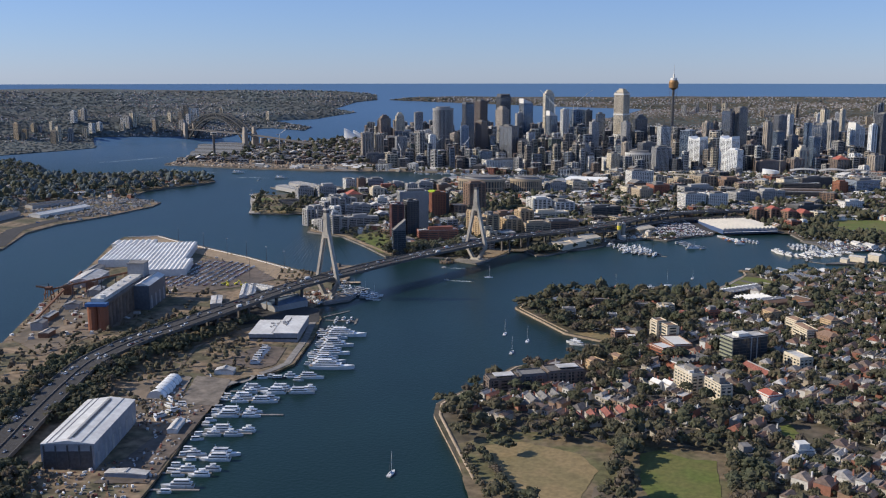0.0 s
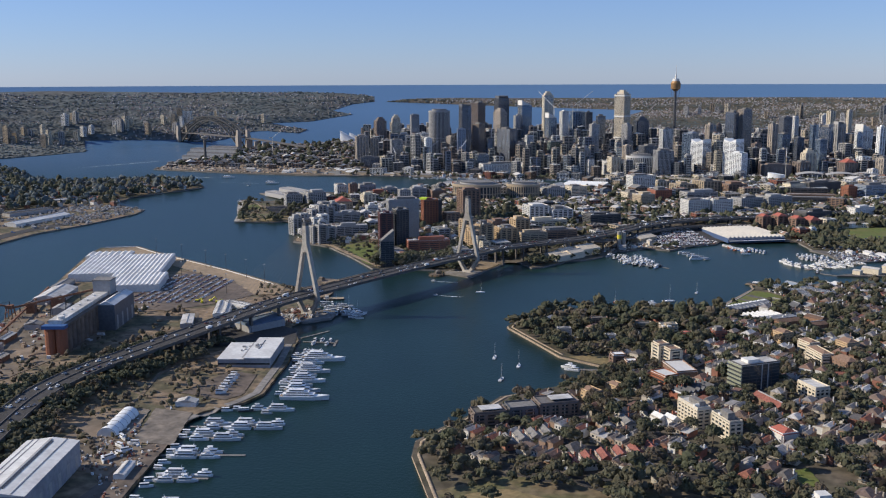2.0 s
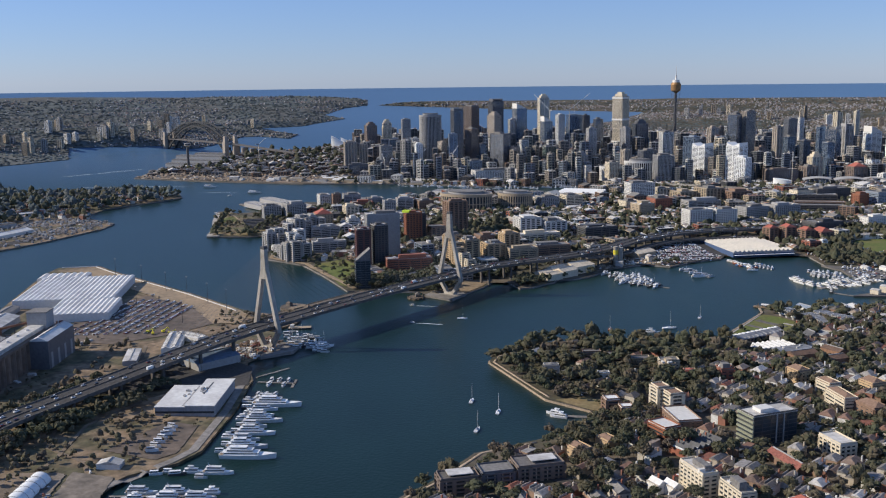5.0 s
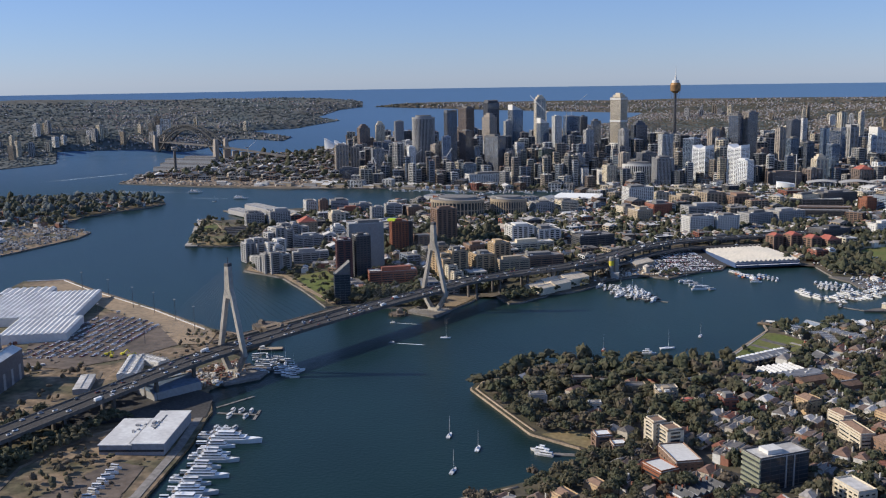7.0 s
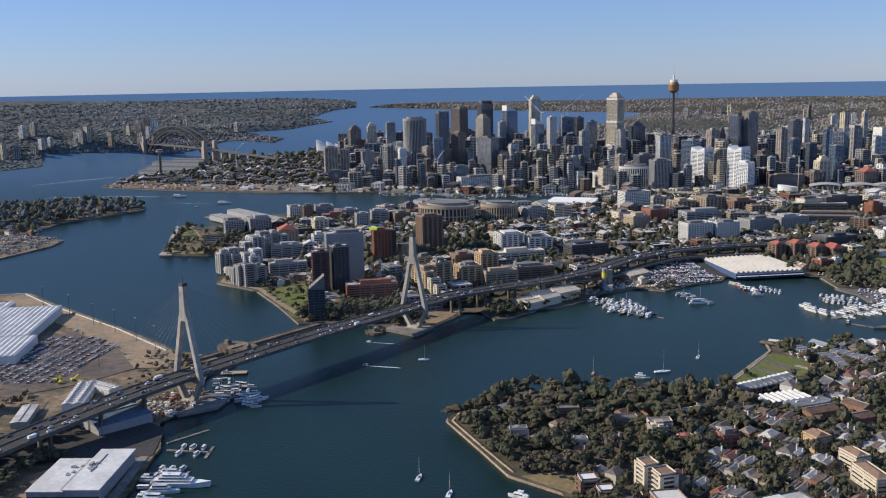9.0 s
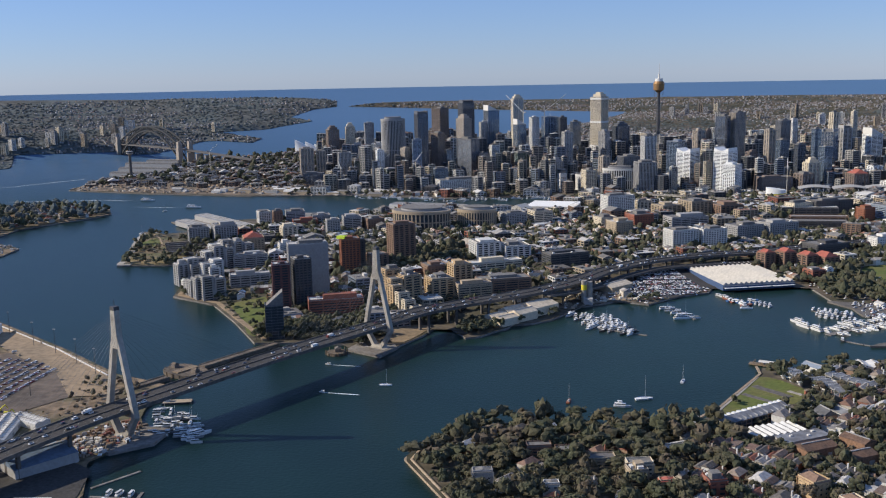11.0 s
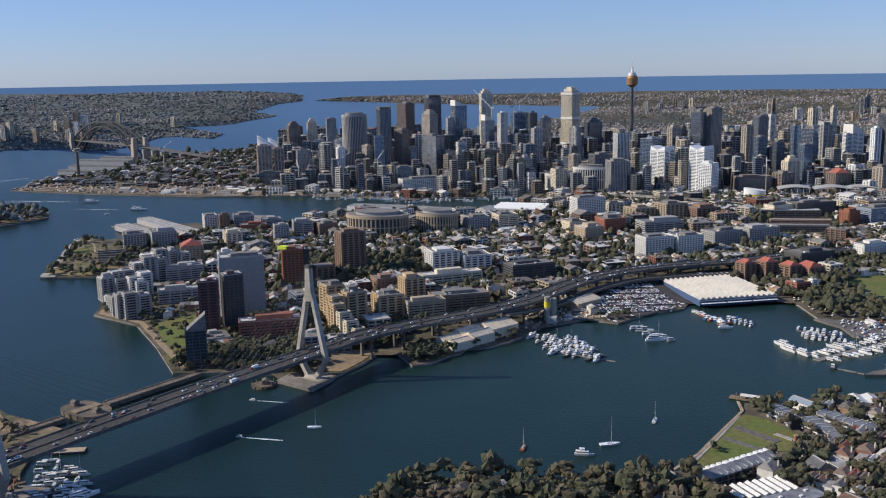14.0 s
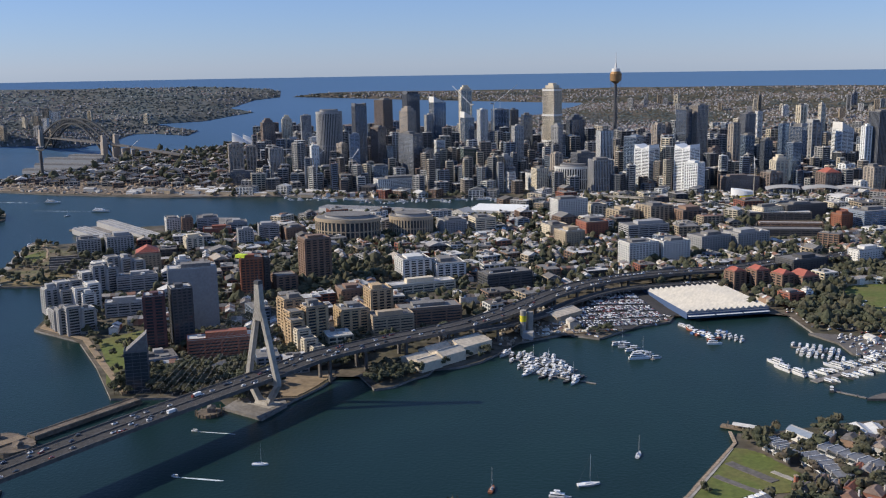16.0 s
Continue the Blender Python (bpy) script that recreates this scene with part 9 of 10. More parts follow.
for k in range(18):
    x, y = -66 + 0.245 * 9 * k, -614 - 9.0 * k
    if k % 3 != 2:
        moor("small", x + 7, y + 2, QN + br.uniform(-0.2, 0.2))
# dry-stored small boats on the quay
for k in range(24):
    x, y = -88 + 0.25 * 7 * k + br.uniform(-6, 6), -640 - 6.5 * k
    if shore(0, x, y) > 6 and BUILT.free(x, y, 1):
        copy_thing(PROTO["small"], Matrix.Translation((x, y, ground(x, y) + 0.9)) @ Matrix.Rotation(br.uniform(0, 6), 4, "Z"))
for k in range(14):
    x, y = -64 - 2.2 * (k % 2) * 5 - 0.25 * (k // 2) * 7, -532 + (k // 2) * 7.5
    if k % 2:
        copy_thing(PROTO["small"], Matrix.Translation((x, y, ground(x, y) + 0.9)) @ Matrix.Rotation(0.25 + br.uniform(-0.3, 0.3), 4, "Z"))
# boats beside the western tower
for k in range(58):
    p = Vector((-122, -200, 0)) + Vector((0.9, -0.42, 0)) * (k % 11) * 5.2 + Vector((0.42, -0.85, 0)) * (k // 11) * 12.5
    if shore(0, p.x, p.y) < 1 and br.random() < 0.72:
        moor(br.choice(("small", "small", "sail", "small", "fishdark", "grey", "grey")), p.x, p.y, br.choice((0.35, 0.35, 1.9)) + br.uniform(-0.15, 0.15))
moor("mid", -60, -250, 0.95)
barge = thing("barge", "flat work barge with a tan deck", "barge", at=(-114, -186, 0), rz=0.35)
m = Mesh()
m.box(0, 0, -0.6, 24, 9, 2.2)
part("hull", m, STEEL, barge)
m = Mesh()
m.box(0, 0, 1.6, 23, 8.2, 0.15)
part("deck", m, TAN, barge)
m = Mesh()
m.box(-8, 0, 1.75, 4.5, 4.2, 2.6)
part("deckhouse", m, PALE, barge)
pontoon(-83, -352, 36, 1.08)
pontoon(-76, -364, 34, 0.1)
pontoon(-41, -372, 22, 1.8)
pontoon(-66, -404, 26, 0.2)
pontoon(-39, -411, 16, 1.65)
for x, y in ((-66, -357), (-59, -356), (-51, -355), (-63, -369), (-50, -367), (-60, -396), (-53, -395), (-46, -393), (-57, -408), (-49, -406)):
    moor("small", x, y, 1.65 + br.uniform(-0.15, 0.15))
# eastern marinas
for row in range(4):
    x0, y0 = 168 + 9 * row, 168 - 17 * row
    pontoon(x0, y0, 62, -0.35, 2.0)
    for k in range(8):
        for side in (-1, 1):
            if br.random() < 0.75:
                moor(br.choice(("fishdark", "fishdark", "small", "sail", "cruiser", "grey", "grey", "cruiser")), x0 + 7.5 * k * 0.94 + side * 1.6, y0 - 7.5 * k * 0.34 + side * 6.5, 1.22 + (0 if side > 0 else math.pi) + br.uniform(-0.3, 0.3))
pontoon(262, 224, 66, -0.95, 3.0)
for k in range(11):
    moor(br.choice(("small", "small", "grey", "sail")), 266 + 5.6 * k * 0.58 + 4 * (-1) ** k, 219 - 5.6 * k * 0.81 + 2 * (-1) ** k, -0.95 + 1.4 + br.uniform(-0.4, 0.4))
moor("mid", 288, 172, 0.3)
for k in range(9):
    moor(br.choice(("fishdark", "fishred", "fish", "cruiser", "grey")), 328 + 3.6 * k, 288 - 5.4 * k, br.choice((0.5, -0.9)) + br.uniform(-0.3, 0.3))
for k in range(10):
    moor(br.choice(("small", "fish", "small")), 362 + 5 * (k % 5), 268 - 9 * (k // 5) - 4 * (k % 5), 1.2 + br.uniform(-0.2, 0.2))
moor("cruiser", 356, 230, 0.1)
slab("quay", [(446, 276), (516, 274), (566, 246), (540, 214), (504, 196), (474, 214), (468, 246)], DARKCON, "concrete marina quay with parked gear", 1.8, category="quay")
pontoon(506, 206, 108, math.atan2(-70, -71), 7.0)
for k in range(13):
    for side in (-1, 1):
        if br.random() < 0.85:
            kind = br.choice(("cruiser", "mid", "small", "cruiser", "grey", "navy", "sail", "cruiser"))
            reach = {"mid": 15, "cruiser": 11}.get(kind, 9)
            s = 8 + 7.6 * k
            moor(kind, 506 - 0.712 * s + side * 0.70 * reach, 206 - 0.702 * s - side * 0.71 * reach, math.atan2(-0.71 * side, 0.70 * side) + br.uniform(-0.06, 0.06))
for k in range(16):
    moor(br.choice(("cruiser", "mid", "small", "cruiser", "fishdark", "grey")), 428 + 5.0 * (k % 8) + br.uniform(-1, 1), 236 - 3.0 * (k % 8) - 22 * (k // 8) + br.uniform(-2, 2), 1.25 + br.uniform(-0.12, 0.12))
pontoon(424, 232, 46, -0.5, 2.0)
moor("mid", 404, 176, 2.2)
moor("mid", 408, 160, 2.2)
moor("mid", 418, 150, 2.2)
for k in range(26):
    x, y = br.uniform(474, 550), br.uniform(206, 272)
    if br.random() < 0.5:
        copy_thing(PROTO["small"], Matrix.Translation((x, y, 2.7)) @ Matrix.Rotation(br.uniform(0, 6), 4, "Z"))
    else:
        heap(x, y, br.uniform(2.5, 6), br.choice([PALE, GREY, WHITE, BLUE, TAN, REDBRICK]), "stacked marina gear and boat covers")
for x, y, w, d, hgt in ((540, 238, 12, 20, 4.5), (524, 258, 9, 16, 4), (500, 262, 8, 12, 3.5)):
    shed(x, y, w, d, hgt, 0.5, 1, ROOFWHITE, PALE, "small white marina office shed", "marina_shed", z=1.9)
# neighbouring works quay further up the bay
slab("quay", [(462, 90), (470, 100), (520, 134), (560, 140), (560, 116), (500, 96)], DARKCON, "concrete works quay above the water", 1.8, category="quay")
for x, y, w, d, hgt, r in ((506, 116, 10, 22, 7, 1.0), (488, 106, 8, 10, 5, 1.0), (530, 126, 14, 16, 9, 0.9)):
    shed(x, y, w, d, hgt, r, 1, ROOFWHITE, CREAM, "cream works shed on the quay", "works_shed", z=1.9)
pontoon(463, 96, 26, 2.6, 2.5)
moor("fishdark", 440, 112, 1.4)
moor("cruiser", 184, -386, 2.9)
moor("cruiser", 188, -392, 3.0)
pontoon(190, -389, 34, 0.1, 4.5)
# small marina below the terminal
for row in range(3):
    x0, y0 = -345 + 6 * row, 872 + 22 * row
    pontoon(x0, y0, 56, 0.3, 2.0)
    for k in range(7):
        if br.random() < 0.8:
            moor(br.choice(("cruiser", "small", "mid", "sail")), x0 + 8 * k * 0.95 + 2, y0 + 8 * k * 0.3 + 6.5, 1.87 + br.uniform(-0.05, 0.05))
# boats packed along the city quay
for k in range(46):
    x = -430 + 9.6 * k + br.uniform(-3, 3)
    y = 1168 - (abs(x + 446) * 0.105 if x < -199 else 26 - (x + 199) * 0.24) - br.choice((10, 24, 38)) + 6
    if shore(2, x, y) < 0 and shore(2, x + 8, y + 8) < 0:
        moor(br.choice(("small", "cruiser", "mid", "cruiser", "sail")), x, y, br.choice((0.1, 1.5)) + br.uniform(-0.1, 0.1))
# swinging moorings and craft under way
for kind, x, y, a in (("sail", 112, -723, 1.5), ("sail", 115, -371, 1.6), ("sail", 134, -433, 1.5), ("sail", 141, -391, 1.6), ("sailtan", 201, -120, 1.5), ("sailbig", 260, -102, 0.4), ("cruiser", 244, -124, 0.0), ("sail", 290, -49, 1.4), ("sail", 211, -172, 0.3), ("sail", 42, -109, 0.2), ("ferry", -885, 1044, 0.1), ("ferry", -740, 1200, 0.1), ("ferry", -718, 947, 0.1), ("sail", -751, 888, 1.0), ("cruiser", -668, 1193, 0.2), ("sail", -640, 620, 1.2), ("mid", -1138, 1269, 3.4)):
    moor(kind, x, y, a)
launch(-6, -137, 3.0)
launch(-30, -60, 3.1)
FOAM = mat("foam", (0.62, 0.68, 0.7), 0.7, 0, 0.2, 0.5, 0.2)


def wake(x, y, heading, length, spread):
    """A thin ragged streak of foam behind a moving boat."""
    m = Mesh()
    n = 24
    c, s = math.cos(heading), math.sin(heading)
    rows = []
    for k in range(n + 1):
        u = k / n
        w = (0.35 + spread * u) * (0.7 + 0.5 * br.random()) * (1 - 0.75 * u * u)
        a = -u * length
        for side in (-1, 1):
            rows.append((x + a * c - side * w * s, y + a * s + side * w * c, 0.06))
    m.add(rows, [(2 * k, 2 * k + 1, 2 * k + 3, 2 * k + 2) for k in range(n)])
    tagged(part("wake", m, FOAM, None), "thin white wake trailing a moving boat", "wake", kind="structure")


for x, y, a, length, sp in ((-4, -137, math.pi, 32, 1.6), (-28, -60, math.pi, 30, 1.0), (-905, 1044, 0.02, 190, 3.0), (-760, 1200, 0.05, 150, 2.5), (-740, 947, 0.05, 120, 2.0), (-1130, 1290, -1.75, 330, 5.0), (-1330, 1720, -2.2, 300, 5.0), (-1448, 1189, -1.95, 300, 5.0), (-958, 1052, 0.25, 260, 3.5)):
    wake(x, y, a, length, sp)


# ---- vehicles ----
def car_proto(name, L, W, H, label, material=CARS):
    t = thing(name, label, "car", "traffic and parked cars", at=(0, 0, -500))
    m = Mesh()
    m.box(0, 0, 0.3, L, W, H * 0.5, 0, 0.97)
    m.box(-0.04 * L, 0, 0.3 + H * 0.87, L * 0.46, W * 0.76, 0.08)
    part("body", m, material, t)
    m = Mesh()
    m.box(-0.04 * L, 0, 0.3 + H * 0.5, L * 0.58, W * 0.92, H * 0.38, 0, 0.82)
    part("cabin", m, GLASS, t)
    return t


CAR = car_proto("car", 3.7, 1.5, 1.25, "parked passenger car with glossy paint")
VAN = car_proto("van", 4.5, 1.7, 1.9, "white delivery van on the road", WHITE)
TRUCK = thing("truck", "box truck with pale cargo body", "truck", "traffic and parked cars", at=(0, 0, -500))
m = Mesh()
m.box(-0.6, 0, 0.9, 6.0, 2.2, 2.2)
part("cargo_body", m, WHITE, TRUCK)
m = Mesh()
m.box(3.4, 0, 0.6, 1.8, 2.1, 1.8, 0, 0.9)
part("cab", m, CARS, TRUCK)
m = Mesh()
m.box(0.3, 0, 0.3, 7.8, 1.8, 0.6)
part("chassis", m, STEEL, TRUCK)


def park(proto, x, y, z, heading):
    copy_thing(proto, Matrix.Translation((x, y, z)) @ Matrix.Rotation(heading, 4, "Z"))


cr = random.Random(23)
for line, lanes, count in ((deck_line, (-9.5, -6.6, -3.7, 3.7, 6.6, 9.5), 165), (ramp_line, (-2, 2), 14)):
    for _ in range(count):
        i = cr.randrange(4, len(line) - 3)
        a = (line[i + 1] - line[i]).normalized()
        lane = cr.choice(lanes)
        p = line[i] + (line[i + 1] - line[i]) * cr.random() + Vector((a.y, -a.x, 0)) * lane
        park(cr.choice((CAR,) * 13 + (VAN, TRUCK)), p.x, p.y, p.z + 0.08, math.atan2(a.y, a.x) + (math.pi if lane < 0 else 0))
yard_extra = []
for i in range(9):
    for j in range(22):
        x, y = -352 + 9.5 * i + 1.1 * j, -120 - 7.5 * j + 3.2 * i
        if i % 3 and cr.random() < 0.85:
            yard_extra.append((x, y))
        elif cr.random() < 0.85 and bool(inside(YARDS[3], x, y)) and BUILT.free(x, y, 0, theirs=0.75):
            park(CAR, x, y, ground(x, y) + 0.5, 0.4)
        yard_extra += [(x + 0.55 * k, y - 3.75 * k) for k in (1,) if cr.random() < 0.75]
# crowded car park beside the fish market, joined
lot_body, lot_top = Mesh(), Mesh()
for i in range(40):
    for j in range(26):
        p = Vector((222, 258)) + Vector((0.93, 0.36)) * 2.6 * i + Vector((-0.36, 0.93)) * 6.0 * j
        if cr.random() < 0.82 and j % 4 != 3 and bool(inside(YARDS[4], p.x, p.y)):
            lot_body.box(p.x, p.y, ground(p.x, p.y) + 0.7, 1.75, 4.2, 0.8, 0.37)
            lot_top.box(p.x, p.y, ground(p.x, p.y) + 1.5, 1.5, 2.2, 0.55, 0.37, 0.8)
for x, y in yard_extra:
    if bool(inside(YARDS[3], x, y)) and BUILT.free(x, y, 0, theirs=0.75):
        lot_body.box(x, y, ground(x, y) + 0.7, 4.2, 1.75, 0.8, 0.4)
        lot_top.box(x, y, ground(x, y) + 1.5, 2.2, 1.5, 0.55, 0.4, 0.8)
for k in range(500):
    u = cr.choice(street_rows)
    P = Vector((330, -420)) + BX * (u + cr.choice((-3, 3))) + AX * cr.uniform(-500, 700)
    if shore(1, P.x, P.y) > 24 and not open_ground(P.x, P.y) and 100 < P.x < 700 and -800 < P.y < 100:
        lot_body.box(P.x, P.y, ground(P.x, P.y) + 0.5, 4.2, 1.7, 0.8, ANGLE)
        lot_top.box(P.x, P.y, ground(P.x, P.y) + 1.3, 2.2, 1.5, 0.55, ANGLE, 0.8)
for k in range(420):
    x, y = (cr.uniform(470, 560), cr.uniform(204, 275)) if k < 130 else (cr.uniform(430, 560), cr.uniform(278, 400)) if k < 260 else (cr.uniform(180, 320), cr.uniform(225, 330))
    if k >= 130 and (shore(2, x, y) < 3 or not BUILT.free(x, y, 0)) or (k < 130 and shore(2, x, y) > 0):
        continue
    z = 1.9 if k < 130 else ground(x, y)
    turn = 0.6 if k < 260 else -0.5
    lot_body.box(x, y, z + 0.3, 4.2, 1.7, 0.8, turn)
    lot_top.box(x, y, z + 1.1, 2.2, 1.5, 0.55, turn, 0.8)
flow_body, flow_top = Mesh(), Mesh()
for _ in range(230):
    i = cr.randrange(4, len(deck_line) - 3)
    a = (deck_line[i + 1] - deck_line[i]).normalized()
    p = deck_line[i] + (deck_line[i + 1] - deck_line[i]) * cr.random() + Vector((a.y, -a.x, 0)) * cr.choice((-9.5, -6.6, -3.7, 3.7, 6.6, 9.5))
    yaw, long_car = math.atan2(a.y, a.x), cr.choice((3.3, 3.6, 3.6, 3.9, 4.4))
    flow_body.box(p.x, p.y, p.z + 0.3, long_car, 1.5, 0.7, yaw)
    flow_top.box(p.x, p.y, p.z + 1.0, long_car * 0.55, 1.3, 0.5, yaw, 0.8)
flow = thing("traffic", "dense traffic of many-coloured cars on the bridge deck", "cars", kind="stuff")
part("body", flow_body, CARS, flow)
part("cabin", flow_top, GLASS, flow)
lot = thing("parked_cars", "tightly parked cars of many colours", "cars", kind="stuff")
part("body", lot_body, CARS, lot)
part("cabin", lot_top, CARS, lot)


# ---- city landmarks ----
spire = thing("observation_tower", "tall golden-turreted observation tower on a thin shaft", "tower", "city towers", at=(206, 1679, ground(206, 1679)))
GOLD = mat("gold_panels", (0.30, 0.17, 0.07), 0.5, 0.3, 0.15)
m = Mesh()
m.drum(0, 0, 0, 4.6, 200, 14, 3.4)
part("shaft", m, STEEL, spire)
for z0, h, r0, r1 in ((196, 6, 4.5, 12), (202, 16, 13.5, 14), (218, 6, 14, 11)):
    m = Mesh()
    m.drum(0, 0, z0, r0, h, 20, r1)
    part("turret_tier", m, GOLD, spire)
m = Mesh()
m.drum(0, 0, 224, 10, 7, 20, 9)
part("upper_tier", m, PALE, spire)
m = Mesh()
m.drum(0, 0, 231, 3, 12, 10, 2)
m.drum(0, 0, 243, 0.9, 26, 6, 0.3)
part("spire", m, PALE, spire)
for k in range(12):
    a = 2 * math.pi * k / 12
    m = Mesh()
    m.beam((4.2 * math.cos(a), 4.2 * math.sin(a), 120), (12.5 * math.cos(a + 0.5), 12.5 * math.sin(a + 0.5), 200), 0.3)
    m.beam((12 * math.cos(a), 12 * math.sin(a), 20), (4.4 * math.cos(a + 0.5), 4.4 * math.sin(a + 0.5), 120), 0.3)
    part("stay", m, CABLE, spire)

ARCHSTEEL = mat("grey_painted_steel", (0.05, 0.052, 0.055), 0.8, 0, 0.2)
PYLON = mat("granite_pylon", (0.36, 0.31, 0.26), 0.9, 0, 0.15)
arch = thing("arch_bridge", "dark steel through-arch bridge with stone pylons", "bridge")
S_END, N_END = Vector((-1302, 1952, 0)), Vector((-1666, 2190, 0))
SPAN = N_END - S_END
side_v = Vector((SPAN.y, -SPAN.x, 0)).normalized()
DECKZ = 46.0
for s in (-1, 1):
    up, dn = Mesh(), Mesh()
    web = Mesh()
    prev = None
    for k in range(29):
        u = k / 28
        q = 4 * u * (1 - u)
        base = S_END + SPAN * u + side_v * s * 13
        a, b = base + Vector((0, 0, 58 + 56 * q)), base + Vector((0, 0, 8 + 92 * q))
        if prev:
            up.beam(prev[0], a, 4.2)
            dn.beam(prev[1], b, 4.2)
            web.beam(prev[0], b, 1.1)
        web.beam(a, b, 1.2)
        if b.z > DECKZ + 2 and k % 2 == 0:
            web.beam(b, base + Vector((0, 0, DECKZ)), 0.5)
        prev = (a, b)
    tagged(part("upper_chord", up, ARCHSTEEL, arch), kind="stuff")
    tagged(part("lower_chord", dn, ARCHSTEEL, arch), kind="stuff")
    tagged(part("truss_web", web, ARCHSTEEL, arch), kind="stuff")
m = Mesh()
m.beam(S_END - SPAN.normalized() * 330 + side_v * 60 + Vector((0, 0, 24)), S_END + Vector((0, 0, DECKZ)), 26, 3)
m.beam(S_END + Vector((0, 0, DECKZ)), N_END + Vector((0, 0, DECKZ)), 30, 3)
m.beam(N_END + Vector((0, 0, DECKZ)), N_END + SPAN.normalized() * 260 + Vector((0, 0, 34)), 26, 3)
part("roadway", m, DARKCON, arch)
for end, way in ((S_END, -1), (N_END, 1)):
    for s in (-1, 1):
        p = end + SPAN.normalized() * way * 10 + side_v * s * 19
        m = Mesh()
        m.box(p.x, p.y, 0, 17, 15, 52, math.atan2(SPAN.y, SPAN.x))
        m.box(p.x, p.y, 52, 14, 12, 20, math.atan2(SPAN.y, SPAN.x), 0.88)
        part("pylon", m, PYLON, arch, "tall tan stone pylon")
for k in range(7):
    p = S_END - SPAN.normalized() * (50 + 40 * k) + side_v * (9 * k)
    m = Mesh()
    m.box(p.x, p.y, 0, 6, 24, 38 - 2.6 * k, math.atan2(SPAN.y, SPAN.x))
    part("approach_pier", m, PYLON, arch)

shells = thing("opera_hall", "white-shelled concert hall on a stone podium", "concert hall", at=(-1002, 2335, 8), rz=2.0)
m = Mesh()
m.box(0, 0, -2, 90, 130, 9)
part("podium", m, TAN, shells)
for row, xoff in ((0, -20), (1, 20)):
    for k, (y0, ht, ln) in enumerate(((-34, 30, 34), (-8, 42, 40), (22, 52, 46), (46, 26, -36))):
        m = Mesh()
        rows = []
        for i in range(9):
            v = i / 8
            for j in range(9):
                a = math.pi * j / 8
                wid = 17 * (1 - v) ** 0.6
                rows.append((xoff + wid * math.cos(a), y0 + ln * v, 5 + ht * math.sin(a) * (0.25 + 0.75 * v) * (1 - 0.25 * v)))
        m.add(rows, [(9 * i + j, 9 * i + j + 1, 9 * i + j + 10, 9 * i + j + 9) for i in range(8) for j in range(8)])
        part("shell", m, WHITE, shells, smooth=True)

# tower cranes over building sites
def crane(x, y, h, turn):
    t = thing("tower_crane", "slender tower crane with a luffing jib", "crane", "tower cranes", at=(x, y, ground(x, y)), rz=turn)
    m = Mesh()
    m.box(0, 0, 0, 1.3, 1.3, h)
    part("mast", m, CREAM, t)
    m = Mesh()
    m.beam((0, 0, h), (h * 0.4, 0, h * 1.3), 1.0)
    part("jib", m, PALE, t)
    m = Mesh()
    m.box(-5, 0, h - 1, 8, 2.4, 3)
    part("counterweight", m, GREY, t)


for x, y, h, a in ((-420, 1300, 60, 0.4), (-505, 1262, 48, 2.2), (-330, 1290, 62, 1.2), (-90, 1700, 150, 0.4), (470, 1080, 62, 1.5), (-140, 1660, 150, 2.6), (-1000, 1560, 60, 0.8)):
    crane(x, y, h, a)
lime = thing("site_hoarding", "lime-green safety screen on a tower top", "screen", at=(-137, 300, ground(-137, 300) + 46.6), rz=-0.2)
m = Mesh()
m.box(-6, -8, 0, 12, 8, 3.5)
part("screen", m, LIME, lime)

# ---- far country: suburbs, woods and towers laid out to the horizon ----
fr = random.Random(41)
far_walls, far_roofs = Mesh(), Mesh()
far_trees = []


def far_block(x, y, w, d, h, rot, mesh, roof, z):
    bx, by, bz = (float(q) for q in lay(x, y, z))
    k = math.hypot(bx - HUB[0], by - HUB[1]) / max(1.0, math.hypot(x - HUB[0], y - HUB[1]))
    mesh.box(bx, by, bz - 2 * k, w * k, d * k, (h + 2) * k, rot)
    if roof is not None:
        roof.gable(bx, by, bz + h * k, w * k, d * k, 0.28 * w * k, rot, 0.2)


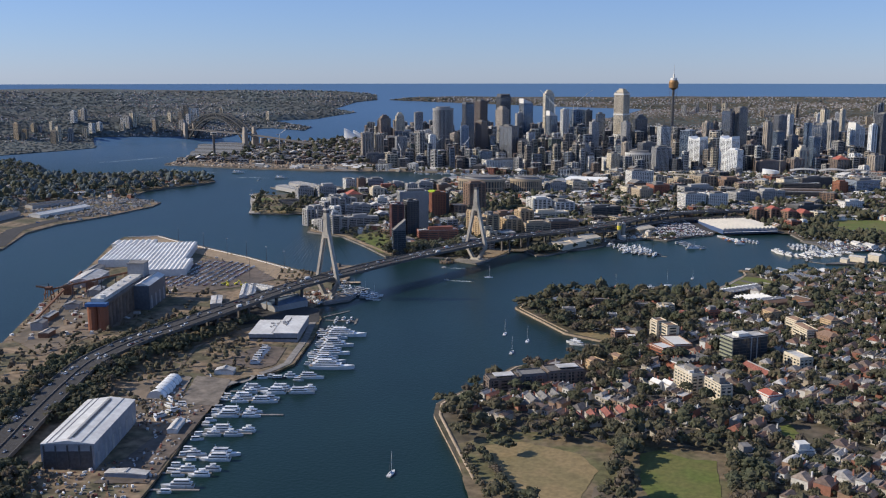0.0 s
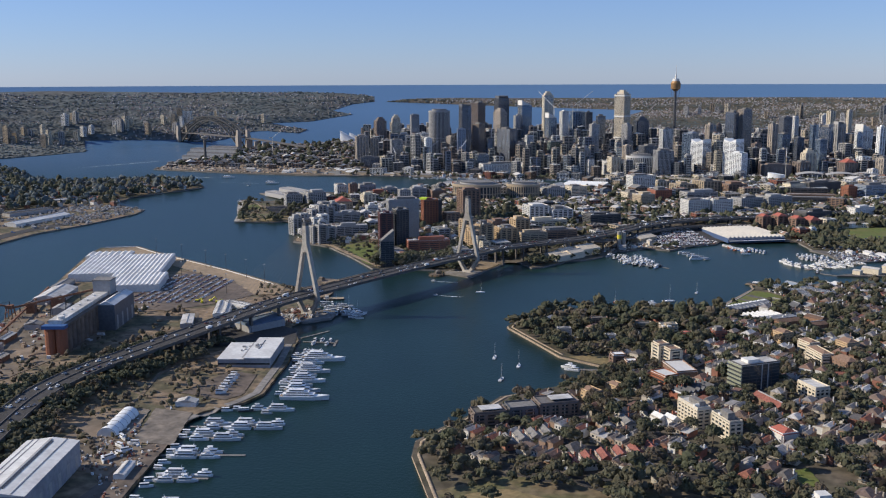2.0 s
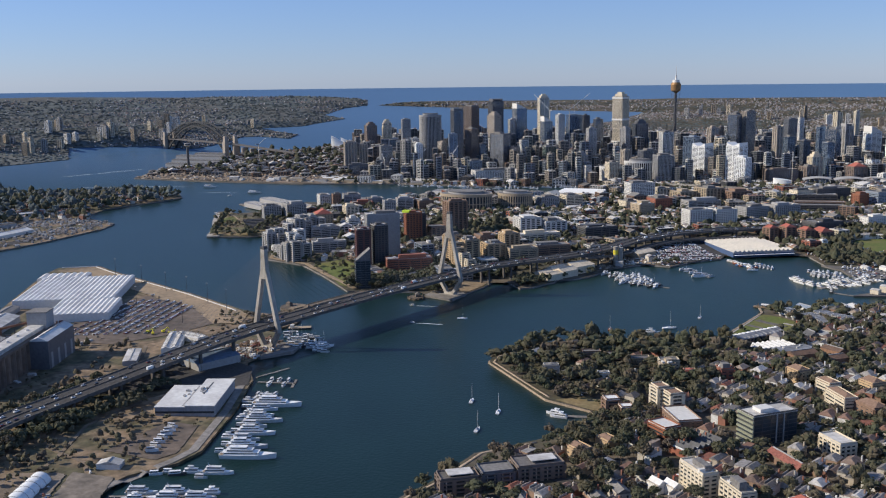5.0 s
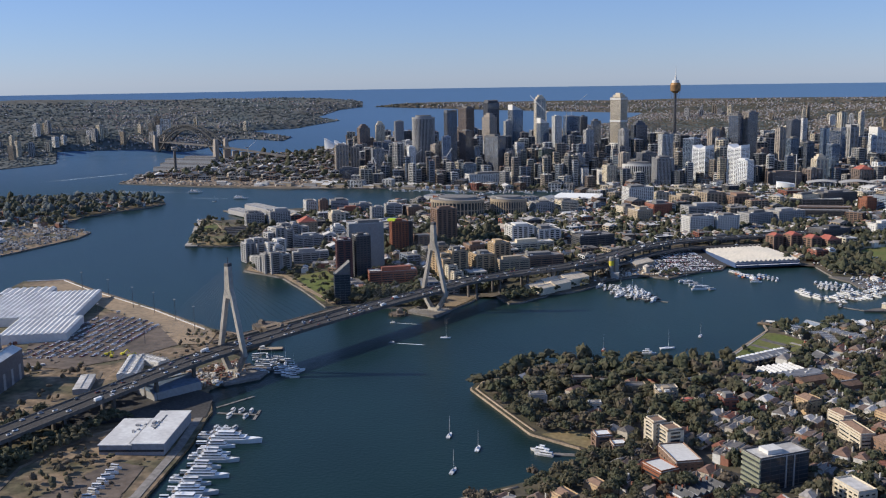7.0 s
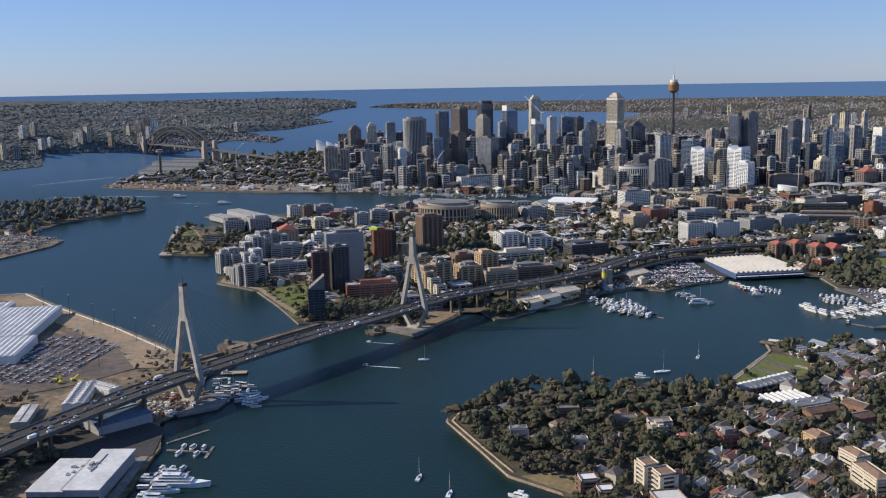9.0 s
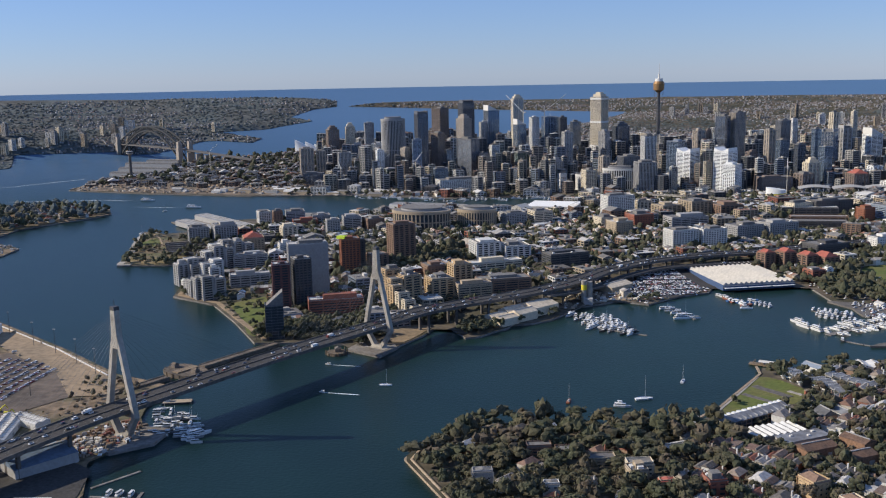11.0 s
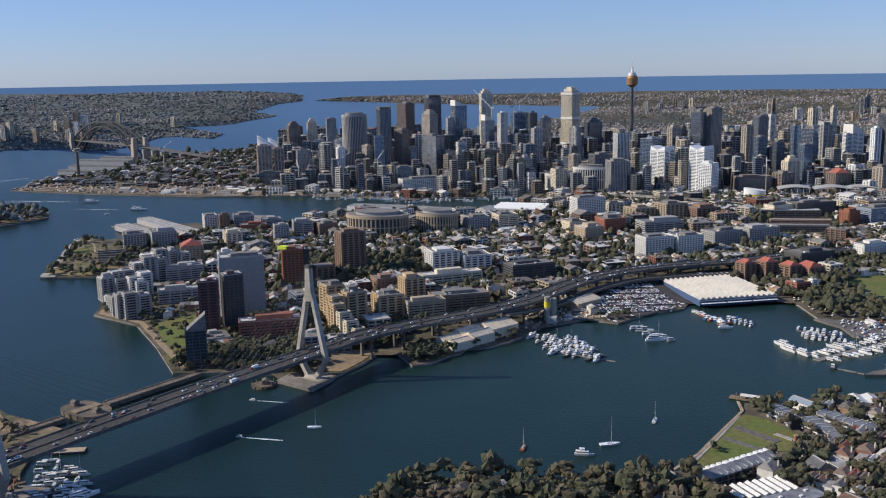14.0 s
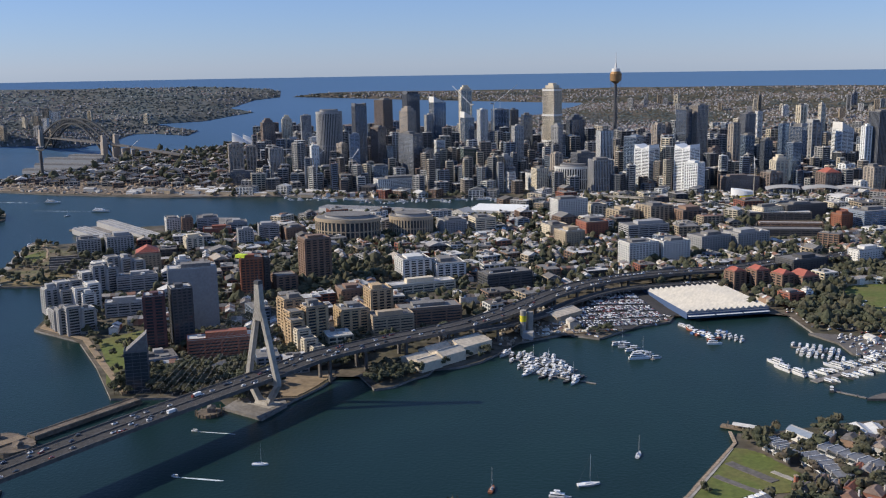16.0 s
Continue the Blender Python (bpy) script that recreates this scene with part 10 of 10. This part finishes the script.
def far_fill(land, count, az0, az1, d0, d1, built):
    """Scatter houses and tree clumps so that they lie evenly over the slopes as seen from the air."""
    outline = LANDS[land][1]
    a = np.radians(np_far.uniform(az0, az1, count))
    D = 1.0 / np_far.uniform(1.0 / d1, 1.0 / d0, count)
    X, Y = HUB[0] + D * np.sin(a), HUB[1] + D * np.cos(a)
    ok = inside(outline, X, Y)
    X, Y, D = X[ok], Y[ok], D[ok]
    Z = rise(outline, LANDS[land][2], X, Y)
    for x, y, z, dist_m in zip(X.tolist(), Y.tolist(), Z.tolist(), D.tolist()):
        size = max(1.0, dist_m / 5600)
        patch = math.sin(x / 310.0 + 0.7) * math.cos(y / 420.0) + fr.uniform(-0.6, 0.6)
        if patch > 1.0 - 2.0 * built:
            far_block(x, y, fr.uniform(4.2, 8) * size, fr.uniform(4.2, 8) * size, fr.uniform(3, 5) * size, fr.uniform(0, 3), far_walls, far_roofs, z)
        else:
            far_trees.append((x, y, fr.uniform(4.5, 9) * size, z))


np_far = np.random.default_rng(4)
far_fill(3, 32000, -62, -8, 2700, 14000, 0.34)
far_fill(2, 24000, -26, 34, 3700, 10000, 0.55)
far_fill(2, 9000, -4, 34, 2600, 4200, 0.55)
far_homes = thing("far_suburb", "distant hillside suburbs of small pale houses", "houses", kind="stuff")
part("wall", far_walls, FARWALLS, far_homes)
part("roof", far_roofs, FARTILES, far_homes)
grove("far_woods", far_trees, HAZELEAF, "distant haze-tinted wooded slopes between the suburbs", FAR_CLUMP, True)


def far_tower(x, y, w, h, wall):
    bx, by, bz = (float(q) for q in lay(x, y, ground(x, y)))
    k = math.hypot(bx - HUB[0], by - HUB[1]) / math.hypot(x - HUB[0], y - HUB[1])
    block(bx, by, w * k, w * k * fr.uniform(0.6, 1.0), h * k, fr.choice(("bands", "grid", "balcony")), wall, rot=fr.uniform(-0.4, 0.3), label="distant pale apartment tower above the suburbs", name="apartment_tower", group="far towers", z=bz)


for x0, y0, sx, sy, count, h0, h1 in ((-2050, 1800, 180, 160, 9, 25, 60), (-2100, 2560, 200, 120, 10, 28, 62), (-2500, 3300, 700, 500, 14, 30, 80), (-2300, 2300, 200, 100, 6, 24, 50), (900, 4200, 500, 500, 14, 30, 75), (1800, 4600, 500, 700, 16, 30, 80), (300, 5200, 300, 300, 6, 30, 60), (2600, 4000, 400, 500, 9, 30, 70)):
    for _ in range(count):
        x, y = x0 + fr.uniform(-sx, sx), y0 + fr.uniform(-sy, sy)
        if ground(x, y) > 1.5:
            far_tower(x, y, fr.uniform(14, 26), fr.uniform(h0, h1), fr.choice((PALE, CREAM, TAN, GREY)))
# prototypes are not part of the place
for proto in (*PROTO.values(), CAR, VAN, TRUCK):
    for o in (*proto.children_recursive, proto):
        bpy.data.objects.remove(o)
